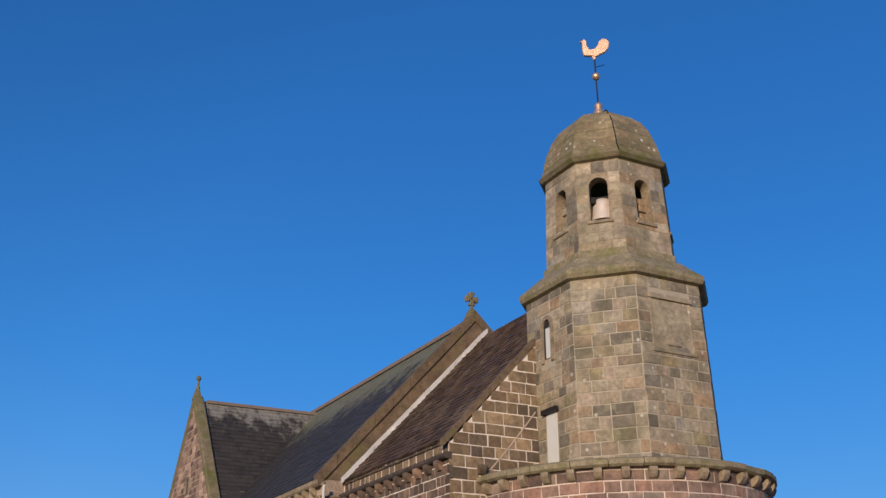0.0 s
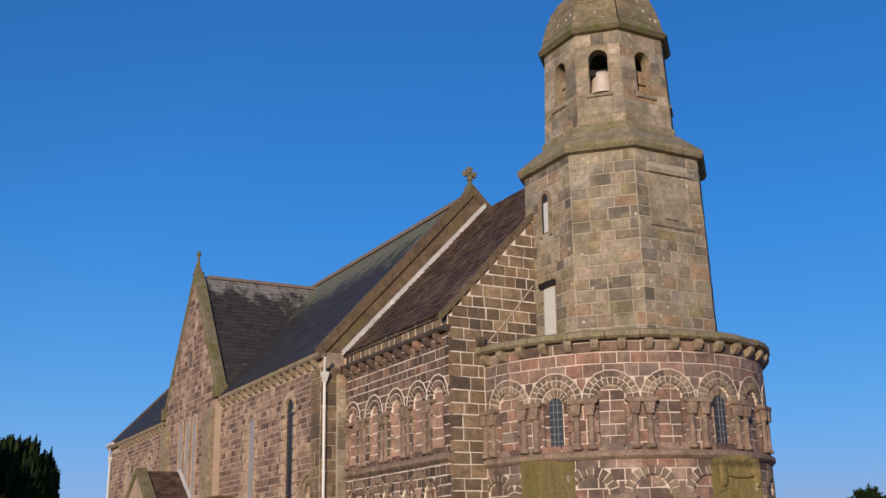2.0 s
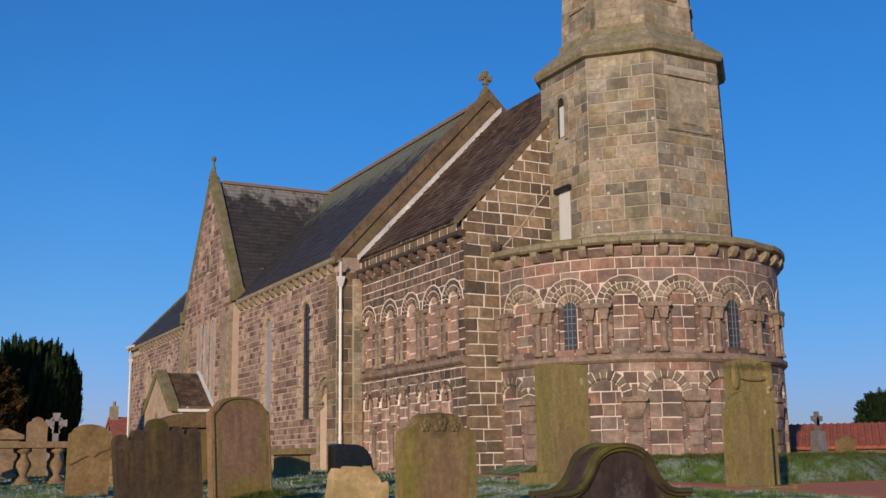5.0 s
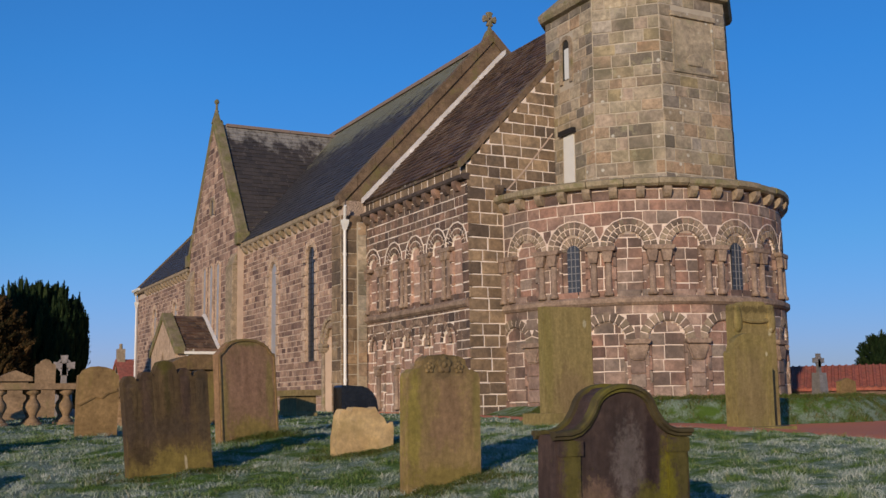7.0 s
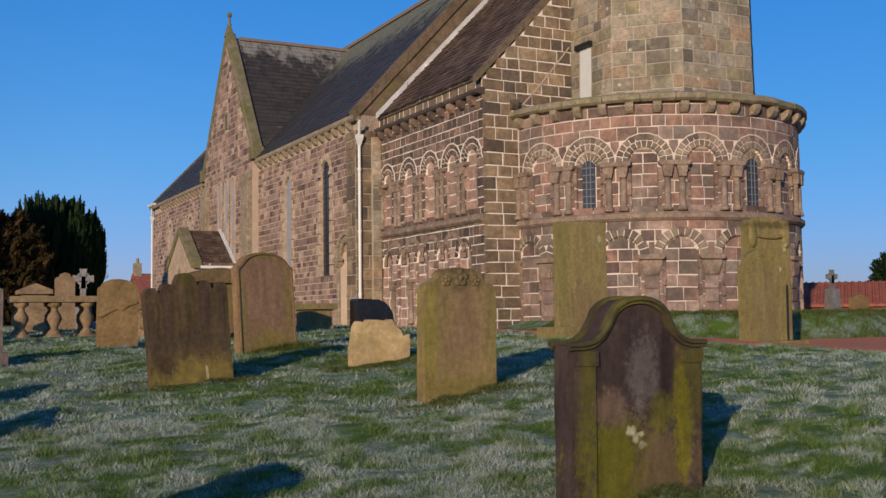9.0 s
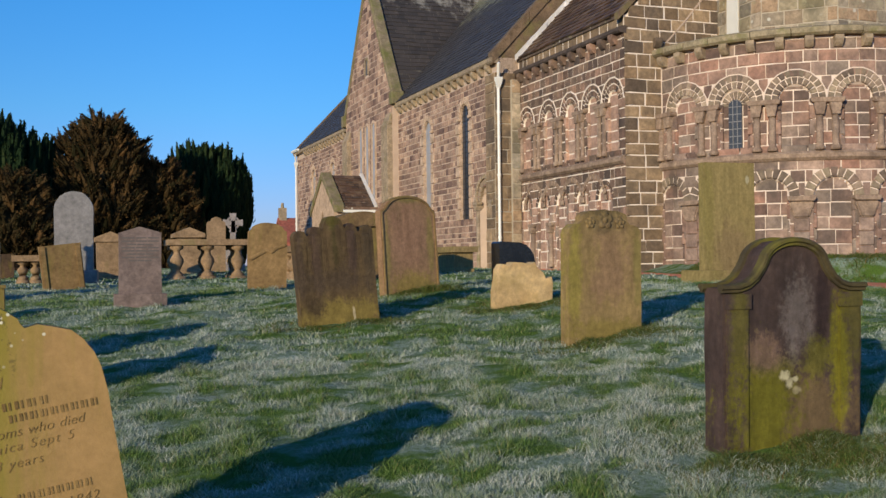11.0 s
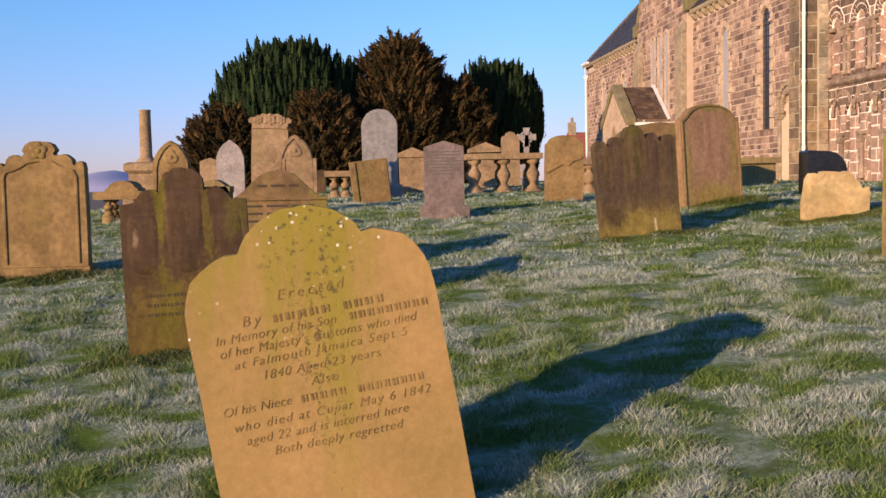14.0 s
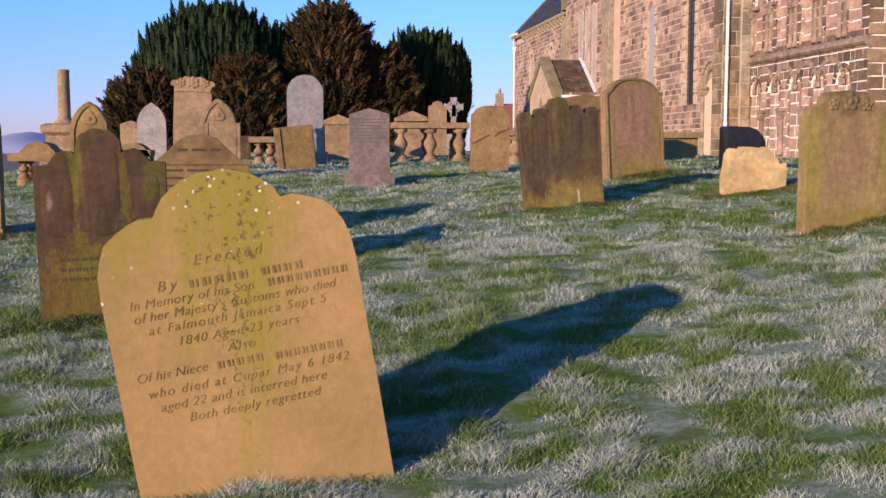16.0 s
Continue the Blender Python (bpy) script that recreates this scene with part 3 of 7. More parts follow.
bm = bmesh.new()
rings(bm, [octagon(2.24, 1.07, 6.1), octagon(2.16, 1.02, 11.1)])
tower_wall = cpart("tower_wall", bm, M_MORTAR_DULL, "octagonal tower of squared buff sandstone")
bm = bmesh.new()
rings(bm, [octagon(2.15, 1.0, 11.02), octagon(2.29, 1.08, 11.07), octagon(2.34, 1.105, 11.17), octagon(2.34, 1.105, 11.27), octagon(2.25, 1.05, 11.36), octagon(2.2, 1.02, 11.40), octagon(1.80, 0.84, 11.78), octagon(1.70, 0.79, 11.84), octagon(1.70, 0.79, 12.02), octagon(1.4, 0.6, 12.03)])
cpart("tower_string_course", bm, M_CORNICE, "mossy moulded string course")
bm = bmesh.new()
rings(bm, [octagon(1.472, 0.684, 14.620), octagon(1.634, 0.760, 14.680), octagon(1.710, 0.798, 14.780), octagon(1.634, 0.760, 14.860), octagon(1.577, 0.741, 15.039), octagon(1.520, 0.712, 15.321), octagon(1.425, 0.665, 15.650), octagon(1.292, 0.608, 15.979), octagon(1.102, 0.513, 16.289), octagon(0.855, 0.399, 16.524), octagon(0.570, 0.266, 16.702), octagon(0.285, 0.133, 16.796), octagon(0.095, 0.048, 16.834)])
dome = cpart("stone_dome", bm, M_MOSSY, "lichened stone dome capping the belfry")


def arched_wall(bm, width, height, half, sill, spring, thick, m, top=None):
    """A wall piece with an arched opening right through it; x across, z up, y inwards."""
    top = top or width
    for sgn in (-1, 1):
        arc = [(sgn * half * math.cos(a), spring + half * math.sin(a)) for a in np.linspace(0, math.pi / 2, 8)]
        pts = [(sgn * width / 2, 0), (0, 0), (0, sill), (sgn * half, sill), *arc, (0, height), (sgn * top / 2, height)]
        prism(bm, pts if sgn < 0 else pts[::-1], 0, thick, m)


belfry_faces = []
low, high = octagon(1.63, 0.76, 12.0), octagon(1.53, 0.715, 14.66)
for i in range(8):
    a, b = Vector(low[i]), Vector(low[(i - 1) % 8])
    c, d2 = Vector(high[i]), Vector(high[(i - 1) % 8])
    r = (b - a).normalized() if (Vector((0, 0, 1)).cross(b - a)).dot(Vector((TCX, TCY, 0)) - a) > 0 else (a - b).normalized()
    inward = Vector((0, 0, 1)).cross(r)
    mid, midtop = (a + b) / 2, (c + d2) / 2
    up = (midtop - mid).normalized()
    m = Matrix(((r.x, inward.x, up.x, mid.x), (r.y, inward.y, up.y, mid.y), (r.z, inward.z, up.z, mid.z), (0, 0, 0, 1)))
    belfry_faces.append((m, (b - a).length, (d2 - c).length))
    bm = bmesh.new()
    arched_wall(bm, (b - a).length, 2.67, 0.25, 0.86, 1.90, 0.34, m, (d2 - c).length)
    cpart("belfry_wall", bm, M_DRESSED, "belfry face with an arched bell opening")
# floor in near-black, so its colour carries the belfry's inner shade
bm = bmesh.new()
rings(bm, [octagon(1.3, 0.6, 12.0), octagon(1.3, 0.6, 12.9)])
cpart("belfry_floor", bm, M_VOID)

# apse roof and cornice slabs
bm = bmesh.new()
loops = []
for r, z in ((AR - 0.3, 6.04), (AR + 0.05, 6.05), (AR + 0.05, 6.25), (2.2, 6.58)):
    loops.append([(AX + r * math.sin(a), AY - r * math.cos(a), z) for a in np.radians(np.linspace(-100, 100, 61))])
rings(bm, loops)
apse_roof = cpart("apse_roof", bm, M_COPING, "low stone-flagged roof round the tower foot")
rng = random.Random(8)
a0 = -94.0
while a0 < 96:
    a1 = a0 + rng.uniform(9, 14)
    j = rng.uniform(-0.012, 0.012)
    bm = bmesh.new()
    rings(bm, [[(AX + r * math.sin(a), AY - r * math.cos(a), z + j) for r, z in ((AR - 0.05, 6.05), (AR + 0.17, 6.06), (AR + 0.23 + j, 6.11), (AR + 0.23 + j, 6.22), (AR + 0.12, 6.27), (AR - 0.05, 6.29))] for a in np.radians(np.linspace(a0 + 0.25, a1, 5))])
    bevel(bm, 0.012)
    cpart("cornice_slab", bm, M_CORNICE, "", False, apse_roof)
    a0 = a1

# ---- masonry, piece by piece ----
M_PINK = masonry("pink_infill_stone", [(0.42, 0.26, 0.195), (0.50, 0.325, 0.25), (0.34, 0.215, 0.17), (0.40, 0.295, 0.23)], (0.22, 0.145, 0.115))
M_DOME = masonry("lichened_dome_stone", [(0.25, 0.20, 0.13), (0.30, 0.23, 0.14), (0.20, 0.165, 0.11), (0.27, 0.195, 0.12)], (0.13, 0.11, 0.06), 1.0)
def block_mesh(name, seed):
    """A squared stone, one unit each way: back at y 0, worn face at y -1."""
    rng = random.Random(seed)
    rect = [(-0.5, -0.5), (0.5, -0.5), (0.5, 0.5), (-0.5, 0.5)]
    back = [(x, 0.35, z) for x, z in rect]
    side = [(x * rng.uniform(0.95, 1.02), -0.62, z * rng.uniform(0.91, 1.03)) for x, z in rect]
    front = [(x * rng.uniform(0.86, 0.94), -1.0 + rng.uniform(-0.35, 0.35), z * rng.uniform(0.78, 0.90)) for x, z in rect]
    faces = [(8, 9, 10, 11)]
    for k in (0, 4):
        faces += [(k + i, k + (i + 1) % 4, k + 4 + (i + 1) % 4, k + 4 + i) for i in range(4)]
    me = bpy.data.meshes.new(name)
    me.from_pydata(back + side + front, [], faces)
    return me


def meshes_for(material, tag):
    out = []
    for k in range(9):
        me = block_mesh(tag, k * 7 + 1)
        me.materials.append(material)
        out.append(me)
    return out


def courses(u0, u1, v0, v1, high, wide, holes=lambda v, h: [], seed=0, edge=lambda v: None):
    """Rows of stones between u0 and u1; holes gives the stretches to leave out at a height."""
    rng = random.Random(seed)
    out, v = [], v0
    while v < v1 - 0.05:
        h = min(rng.uniform(*high), v1 - v)
        if v1 - v - h < 0.10:
            h = v1 - v
        e = edge(v + h / 2)
        a0, b0 = e if e else (u0, u1)
        free = [(a0, b0)]
        for a, b in holes(v + h / 2, h):
            free = [piece for lo, hi in free for piece in ((lo, min(hi, a)), (max(lo, b), hi)) if piece[1] - piece[0] > 0.06]
        for lo, hi in free:
            u = lo
            while u < hi - 0.02:
                w = min(rng.uniform(*wide), hi - u)
                if hi - u - w < wide[0] * 0.5:
                    w = hi - u
                out.append((u + w / 2, v + h / 2, w, h))
                u += w
        v += h
    return out


def lay(stones, face, wall, material, many, w=0.0, proud=0.022, joint=0.022, limit=300, seed=1, name="stone", near=(6, 8, 2)):
    """Lays stones on a wall: the nearest as objects of their own, the rest as one mesh."""
    rng = random.Random(seed)
    lib = meshes_for(material, name)
    placed = []
    for u, v, wd, h in stones:
        m = face(u, v, w)
        placed.append(((m.translation - Vector(near)).length, m, wd, h))
    placed.sort(key=lambda p: p[0])
    verts, faces = [], []
    for k, (_, m, wd, h) in enumerate(placed):
        full = church_inverse @ m @ pose(rng.uniform(-0.006, 0.006), 0, rng.uniform(-0.006, 0.006), 0, rng.uniform(-1.2, 1.2), 0) @ Matrix.Diagonal((max(0.03, wd - joint), proud * rng.uniform(0.7, 1.35), max(0.03, h - joint), 1))
        me = rng.choice(lib)
        if k < limit:
            ob = new(name, me)
            ob.parent = wall
            ob.matrix_local = full
        else:
            base = len(verts)
            verts += [tuple(full @ v.co) for v in me.vertices]
            faces += [tuple(base + i for i in p.vertices) for p in me.polygons]
    if verts:
        me = bpy.data.meshes.new("stonework")
        me.from_pydata(verts, [], faces)
        tagged(link("stonework", me, many, wall), kind="stuff")


def arch_holes(*sets):
    """The stretches that arches and their rings take out of a course."""
    def holes(v, h):
        out = []
        for centres, spring, radius, sill, ring in sets:
            for c in centres:
                if v < sill:
                    continue
                if v <= spring:
                    out.append((c - radius, c + radius))
                elif v - spring < ring:
                    half = math.sqrt(ring ** 2 - (v - spring) ** 2)
                    out.append((c - half, c + half))
        return out
    return holes


def inside_arch(c, spring, radius, sill, high, wide, seed):
    """Courses that fill one blind arch."""
    def edge(v):
        half = radius if v <= spring else math.sqrt(max(0.0004, radius ** 2 - (v - spring) ** 2))
        return (c - half, c + half)
    return courses(c - radius, c + radius, sill, spring + radius, high, wide, lambda v, h: [], seed, edge)


def wedge_mesh(r0, r1, n, gap, material):
    """One voussoir of an arch of n stones, standing at the crown, centred between its rings."""
    a = math.pi / n / 2
    rm = (r0 + r1) / 2
    g0, g1 = gap / 2 / r0, gap / 2 / r1
    pts = [(-r0 * math.sin(a - g0), r0 * math.cos(a - g0)), (r0 * math.sin(a - g0), r0 * math.cos(a - g0)), (r1 * math.sin(a - g1), r1 * math.cos(a - g1)), (-r1 * math.sin(a - g1), r1 * math.cos(a - g1))]
    pts = [(x, z - rm) for x, z in pts]
    back = [(x, 0.30, z) for x, z in pts]
    side = [(x, -0.7, z) for x, z in pts]
    front = [(x * 0.80, -1.0, z * 0.84) for x, z in pts]
    faces = [(8, 9, 10, 11)]
    for k in (0, 4):
        faces += [(k + i, k + (i + 1) % 4, k + 4 + (i + 1) % 4, k + 4 + i) for i in range(4)]
    me = bpy.data.meshes.new("voussoir")
    me.from_pydata(back + side + front, [], faces)
    me.materials.append(material)
    return me


def voussoirs(face, centres, spring, r0, r1, n, w, proud, wall, material, gap=0.02, sweep=math.pi):
    me = wedge_mesh(r0, r1, n, gap, material)
    rm = (r0 + r1) / 2
    for c in centres:
        for k in range(n):
            a = math.pi * (k + 0.5) / n
            m = face(c - rm * math.cos(a), spring + rm * math.sin(a), w) @ Matrix.Rotation(-(math.pi / 2 - a), 4, "Y") @ Matrix.Diagonal((1, proud, 1, 1))
            ob = new("voussoir", me)
            ob.parent = wall
            ob.matrix_local = church_inverse @ m


def column(face, u, z0, z1, w, r, material, cap=0.18, pair=0.0):
    """A nook column with a base, and a cushion capital as its own piece."""
    m = church_inverse @ face(u, 0, w)
    bm = bmesh.new()
    for off in ((-pair, pair) if pair else (0,)):
        lathe(bm, [(r * 1.5, z0), (r * 1.5, z0 + 0.06), (r * 1.15, z0 + 0.10), (r, z0 + 0.13), (r * 0.96, z1 - cap + 0.01)], 10, m @ pose(off, 0, 0))
    col = part("column", bm, material, church, "slender arcade column", True)
    for off in ((-pair, pair) if pair else (0,)):
        bm = bmesh.new()
        half = r * 1.45
        prof = [(half * 0.78, z1 - cap), (half * 0.86, z1 - cap * 0.7), (half * 1.1, z1 - cap * 0.35), (half * 1.16, z1), (-half * 1.16, z1), (-half * 1.1, z1 - cap * 0.35), (-half * 0.86, z1 - cap * 0.7), (-half * 0.78, z1 - cap)]
        prism(bm, prof, -r * 1.5, 0.14, m @ pose(off, 0, 0))
        bevel(bm, 0.012)
        part("capital", bm, material, col, "carved cushion capital")


def impost(face, u, z, half, high, w, material):
    bm = bmesh.new()
    m = church_inverse @ face(u, z, 0)
    prism(bm, [(-half * 0.9, 0), (half * 0.9, 0), (half, high * 0.45), (half, high), (-half, high), (-half, high * 0.45)], -w, 0.05, m)
    bevel(bm, 0.012)
    part("impost", bm, material, church)


def band(name, face, u0, u1, z, prof, material, step=0.25, label=""):
    """A moulding along a wall: prof holds (w, v) pairs."""
    us = np.linspace(u0, u1, max(2, round((u1 - u0) / step) + 1))
    bm = bmesh.new()
    rings(bm, [[(church_inverse @ face(u, z + v, w)).translation for w, v in prof] for u in us])
    return part(name, bm, material, church, label)


def corbel(face, u, z, wide, high, deep, material, lib=[]):
    """A tapered corbel stone."""
    if not lib:
        bm = bmesh.new()
        prism(bm, [(0.02, 0.0), (0.02, 1.0), (-1.0, 1.0), (-1.0, 0.62), (-0.72, 0.30), (-0.4, 0.06)], -0.5, 0.5, Matrix(((0, 1, 0, 0), (1, 0, 0, 0), (0, 0, 1, 0), (0, 0, 0, 1))))
        bevel(bm, 0.05)
        bmesh.ops.recalc_face_normals(bm, faces=bm.faces)
        me = bpy.data.meshes.new("corbel")
        bm.to_mesh(me)
        bm.free()
        lib.append(me)
    me = lib[0]
    if material.name not in [m.name for m in me.materials]:
        me = me.copy()
        me.materials.clear()
        me.materials.append(material)
        lib[0] = me
    ob = new("corbel", me)
    ob.parent = church
    ob.matrix_local = church_inverse @ face(u, z, 0) @ Matrix.Diagonal((wide, deep, high, 1))


# apse: lower and upper arcades
lay(courses(-1.55 * AR, 0.9 * AR, 0.9, 6.02, (0.26, 0.32), (0.30, 0.58), arch_holes((*APSE_UP, 0.64), (*APSE_LO, 0.62)), 11), round_face, apse_wall, M_APSE, M_APSE_MANY, 0.0, 0.013, 0.022, 300, 3)
inner = []
for i, c in enumerate(A_UP):
    if i not in (1, 4):
        inner += inside_arch(c, 4.71, 0.34, 3.62, (0.24, 0.30), (0.26, 0.45), 40 + i)
    else:
        for a, b in ((c - 0.34, c - 0.16), (c + 0.16, c + 0.34)):
            inner += courses(a, b, 3.62, 4.75, (0.22, 0.30), (0.2, 0.3), lambda v, h: [], 60 + i)
for i, c in enumerate(A_LO):
    inner += inside_arch(c, 2.60, 0.42, 0.95, (0.27, 0.33), (0.28, 0.5), 50 + i)
lay(inner, lambda u, v, w=0.0: round_face(u, v, w - 0.07), apse_wall, M_APSE, M_APSE_MANY, 0.0, 0.010, 0.024, 220, 4)
voussoirs(round_face, A_UP, 4.71, 0.345, 0.485, 11, -0.02, 0.045, apse_wall, M_VOUSSOIR, 0.022)
voussoirs(round_face, A_UP, 4.71, 0.505, 0.64, 13, 0.0, 0.022, apse_wall, M_VOUSSOIR, 0.026)
voussoirs(round_face, A_UP, 4.71, 0.643, 0.668, 9, 0.0, 0.025, apse_wall, M_MORTAR_APSE, 0.002)
voussoirs(round_face, A_LO, 2.60, 0.425, 0.64, 11, -0.02, 0.04, apse_wall, M_VOUSSOIR, 0.025)
for set_, spring, foot, half in ((A_UP, 4.71, 3.60, 0.30), (A_LO, 2.60, 1.15, 0.24)):
    gap = (set_[-1] - set_[0]) / (len(set_) - 1)
    for u in [set_[0] - gap / 2] + [c + gap / 2 for c in set_[:-1]]:
        if set_ is A_UP:
            column(round_face, u, foot, spring - 0.10, 0.03, 0.075, M_CARVED, 0.26, 0.165)
        else:       # broad cushion capitals over flush piers
            bm = bmesh.new()
            prism(bm, [(-0.15, 2.14), (0.15, 2.14), (0.20, 2.30), (0.25, 2.42), (0.25, 2.50), (-0.25, 2.50), (-0.25, 2.42), (-0.20, 2.30)], -0.10, 0.12, church_inverse @ round_face(u, 0, 0))
            bevel(bm, 0.03, 2)
            part("capital", bm, M_CARVED, church, "broad cushion capital")
            for z0, z1 in ((0.95, 1.22), (1.235, 1.52), (1.535, 1.83), (1.845, 2.135)):
                bm = bmesh.new()
                box(bm, (-0.165, -0.045, z0), (0.165, 0.05, z1), church_inverse @ round_face(u, 0, 0))
                bevel(bm, 0.02)
                part("pier_stone", bm, M_APSE, apse_wall)
        impost(round_face, u, spring - 0.10, half + 0.06, 0.11, 0.15, M_CARVED)
band("apse_string_course", round_face, -1.55 * AR, 1.1 * AR, 3.36, [(-0.05, 0), (0.05, 0.02), (0.11, 0.08), (0.11, 0.17), (0.04, 0.22), (-0.05, 0.24)], M_CARVED, 0.2, "worn string course between the arcades")
for k in range(21):
    corbel(round_face, math.radians(-86.5 + 8.9 * k) * AR, 5.80, 0.19, 0.25, 0.20, M_DRESSED)
m_lead_light, t, s = mat("leaded_lattice_glass")
c2 = t.nodes.new("ShaderNodeNewGeometry")
t.links.new(mix(t, (0.02, 0.022, 0.03), (0.05, 0.055, 0.07), world_noise(t, 6.0, 3.0)), s.inputs["Base Color"])
s.inputs["Roughness"].default_value = 0.3


def lancet(face, u, sill, spring, half, depth, wall_parent, bars=True, surround=None, glass=None, front=-0.07):
    """A round-headed window: glass, lead bars and a stone rim."""
    m = church_inverse @ face(u, 0, depth)
    arc = [(half * math.cos(a), spring + half * math.sin(a)) for a in np.linspace(0, math.pi, 13)]
    bm = bmesh.new()
    prism(bm, [(-half, sill), (half, sill), *arc], -0.03, 0.02, m)
    win = part("window", bm, glass or m_lead_light, church, "narrow round-headed leaded window")
    if bars:
        bm = bmesh.new()
        n = max(2, round((spring + half - sill) / 0.16))
        for k in range(1, n):
            z = sill + (spring + half - sill) * k / n
            wd = half if z <= spring else math.sqrt(max(0, half ** 2 - (z - spring) ** 2))
            box(bm, (-wd, -0.045, z - 0.008), (wd, -0.028, z + 0.008), m)
        for x in (-half / 3, half / 3):
            box(bm, (x - 0.007, -0.045, sill), (x + 0.007, -0.028, spring + half * 0.85), m)
        part("glazing_bar", bm, M_IRON if surround else M_LEADBAR, win, "lead glazing bars")
    if surround:
        rim = 0.11 if front > -0.075 else 0.04
        outer = [((half + rim) * math.cos(a), spring + (half + rim) * math.sin(a)) for a in np.linspace(0, math.pi, 13)]
        bm = bmesh.new()
        for i in range(12):
            prism(bm, [arc[i], outer[i], outer[i + 1], arc[i + 1]], front, 0.1, m)
        box(bm, (-half - rim, front, sill), (-half, 0.1, spring), m)
        box(bm, (half, front, sill), (half + rim, 0.1, spring), m)
        part("window_frame", bm, surround, win, "dressed stone window surround")
    return win


for i in (1, 4):
    lancet(round_face, A_UP[i], 3.66, 4.66, 0.15, -0.05, apse_wall)
    voussoirs(round_face, [A_UP[i]], 4.66, 0.16, 0.34, 9, -0.07, 0.03, apse_wall, M_VOUSSOIR)

def jamb_edges(centres, spring, radius, sill, seed):
    """The narrow stones at the sides of blind arches."""
    rng = random.Random(seed)
    out = []
    for c in centres:
        for sgn in (-1, 1):
            v = sill + 0.02
            while v < spring - 0.12:
                h = min(rng.uniform(0.24, 0.36), spring - v)
                out.append((c + sgn * (radius + 0.005), v + h / 2, 0.13, h))
                v += h
    return out


lay(jamb_edges(*APSE_UP, 5) + jamb_edges(A_LO, 2.60, 0.42, 0.95, 6), lambda u, v, w=0.0: round_face(u, v, w - 0.05), apse_wall, M_APSE, M_APSE_MANY, 0.0, 0.058, 0.016, 200, 15, "jamb_stone")

# chancel south wall
SG = 1.31
chancel_stones = courses(0.05, 6.205, 0.9, 6.64, (0.21, 0.26), (0.20, 0.38), arch_holes((UP_S, 5.10, 0.27, 3.80, 0.52), (LO_S, 2.75, 0.36, 0.6, 0.45)), 21)
lay([q for q in chancel_stones if q[1] > 2.9 or q[0] > 5.6], south_face, chancel_wall, M_CHANCEL, M_CHANCEL_MANY, 0.0, 0.013, 0.024, 300, 5)
lay([q for q in chancel_stones if q[1] <= 2.9 and q[0] <= 5.6], south_face, chancel_wall, M_PINK, M_APSE_MANY, 0.0, 0.013, 0.024, 200, 55)
lay(courses(0.05, 6.17, 6.78, 7.08, (0.30, 0.32), (0.26, 0.5), lambda v, h: [], 22), south_face, chancel_wall, M_GABLE, M_APSE_MANY, 0.0, 0.008, 0.04, 100, 6)
inner = []
for i, c in enumerate(UP_S):
    inner += inside_arch(c, 5.10, 0.27, 3.80, (0.24, 0.34), (0.4, 0.6), 70 + i)
for i, c in enumerate(LO_S):
    inner += inside_arch(c, 2.75, 0.36, 0.95, (0.26, 0.32), (0.3, 0.5), 80 + i)
lay([q for q in inner if q[1] > 3.7], lambda u, v, w=0.0: south_face(u, v, w - 0.06), chancel_wall, M_PINK, M_APSE_MANY, 0.0, 0.008, 0.03, 100, 77)
lay([q for q in inner if q[1] < 3.7], lambda u, v, w=0.0: south_face(u, v, w - 0.06), chancel_wall, M_PINK, M_APSE_MANY, 0.0, 0.008, 0.035, 150, 7)
lay(jamb_edges(*SOUTH_UP, 7), lambda u, v, w=0.0: south_face(u, v, w - 0.045), chancel_wall, M_PINK, M_APSE_MANY, 0.0, 0.05, 0.018, 100, 16, "jamb_stone")
lay(jamb_edges(LO_S, 2.75, 0.36, 0.95, 8), lambda u, v, w=0.0: south_face(u, v, w - 0.045), chancel_wall, M_APSE, M_APSE_MANY, 0.0, 0.055, 0.014, 100, 17, "jamb_stone")
voussoirs(south_face, UP_S, 5.10, 0.275, 0.40, 9, -0.012, 0.03, chancel_wall, M_CHANCEL, 0.026)
voussoirs(south_face, UP_S, 5.10, 0.43, 0.545, 13, 0.0, 0.02, chancel_wall, M_CHANCEL, 0.028)
voussoirs(south_face, UP_S, 5.10, 0.55, 0.585, 7, 0.0, 0.03, chancel_wall, M_MORTAR, 0.002)
mids = [UP_S[0] - 0.62] + [(a + b) / 2 for a, b in zip(UP_S, UP_S[1:])]
for u in mids:
    column(south_face, max(0.12, u), 3.80, 4.98, 0.02, 0.06, M_CARVED, 0.2, 0.13)
    impost(south_face, max(0.20, u), 4.98, 0.34, 0.11, 0.11, M_CARVED)
band("chancel_string_course", south_face, 0.0, 6.17, 3.53, [(-0.05, 0), (0.05, 0.02), (0.11, 0.08), (0.11, 0.16), (0.03, 0.22), (-0.05, 0.24)], M_CARVED, 3.0, "worn string course")
band("chancel_cornice", south_face, 0.0, 6.22, 6.62, [(-0.05, 0), (0.13, 0.02), (0.17, 0.06), (0.17, 0.14), (0.05, 0.18), (-0.05, 0.18)], M_CHANCEL, 3.0, "dark cornice on corbels")
for k in range(11):
    corbel(south_face, 0.28 + 0.55 * k, 6.40, 0.20, 0.25, 0.17, M_CHANCEL)
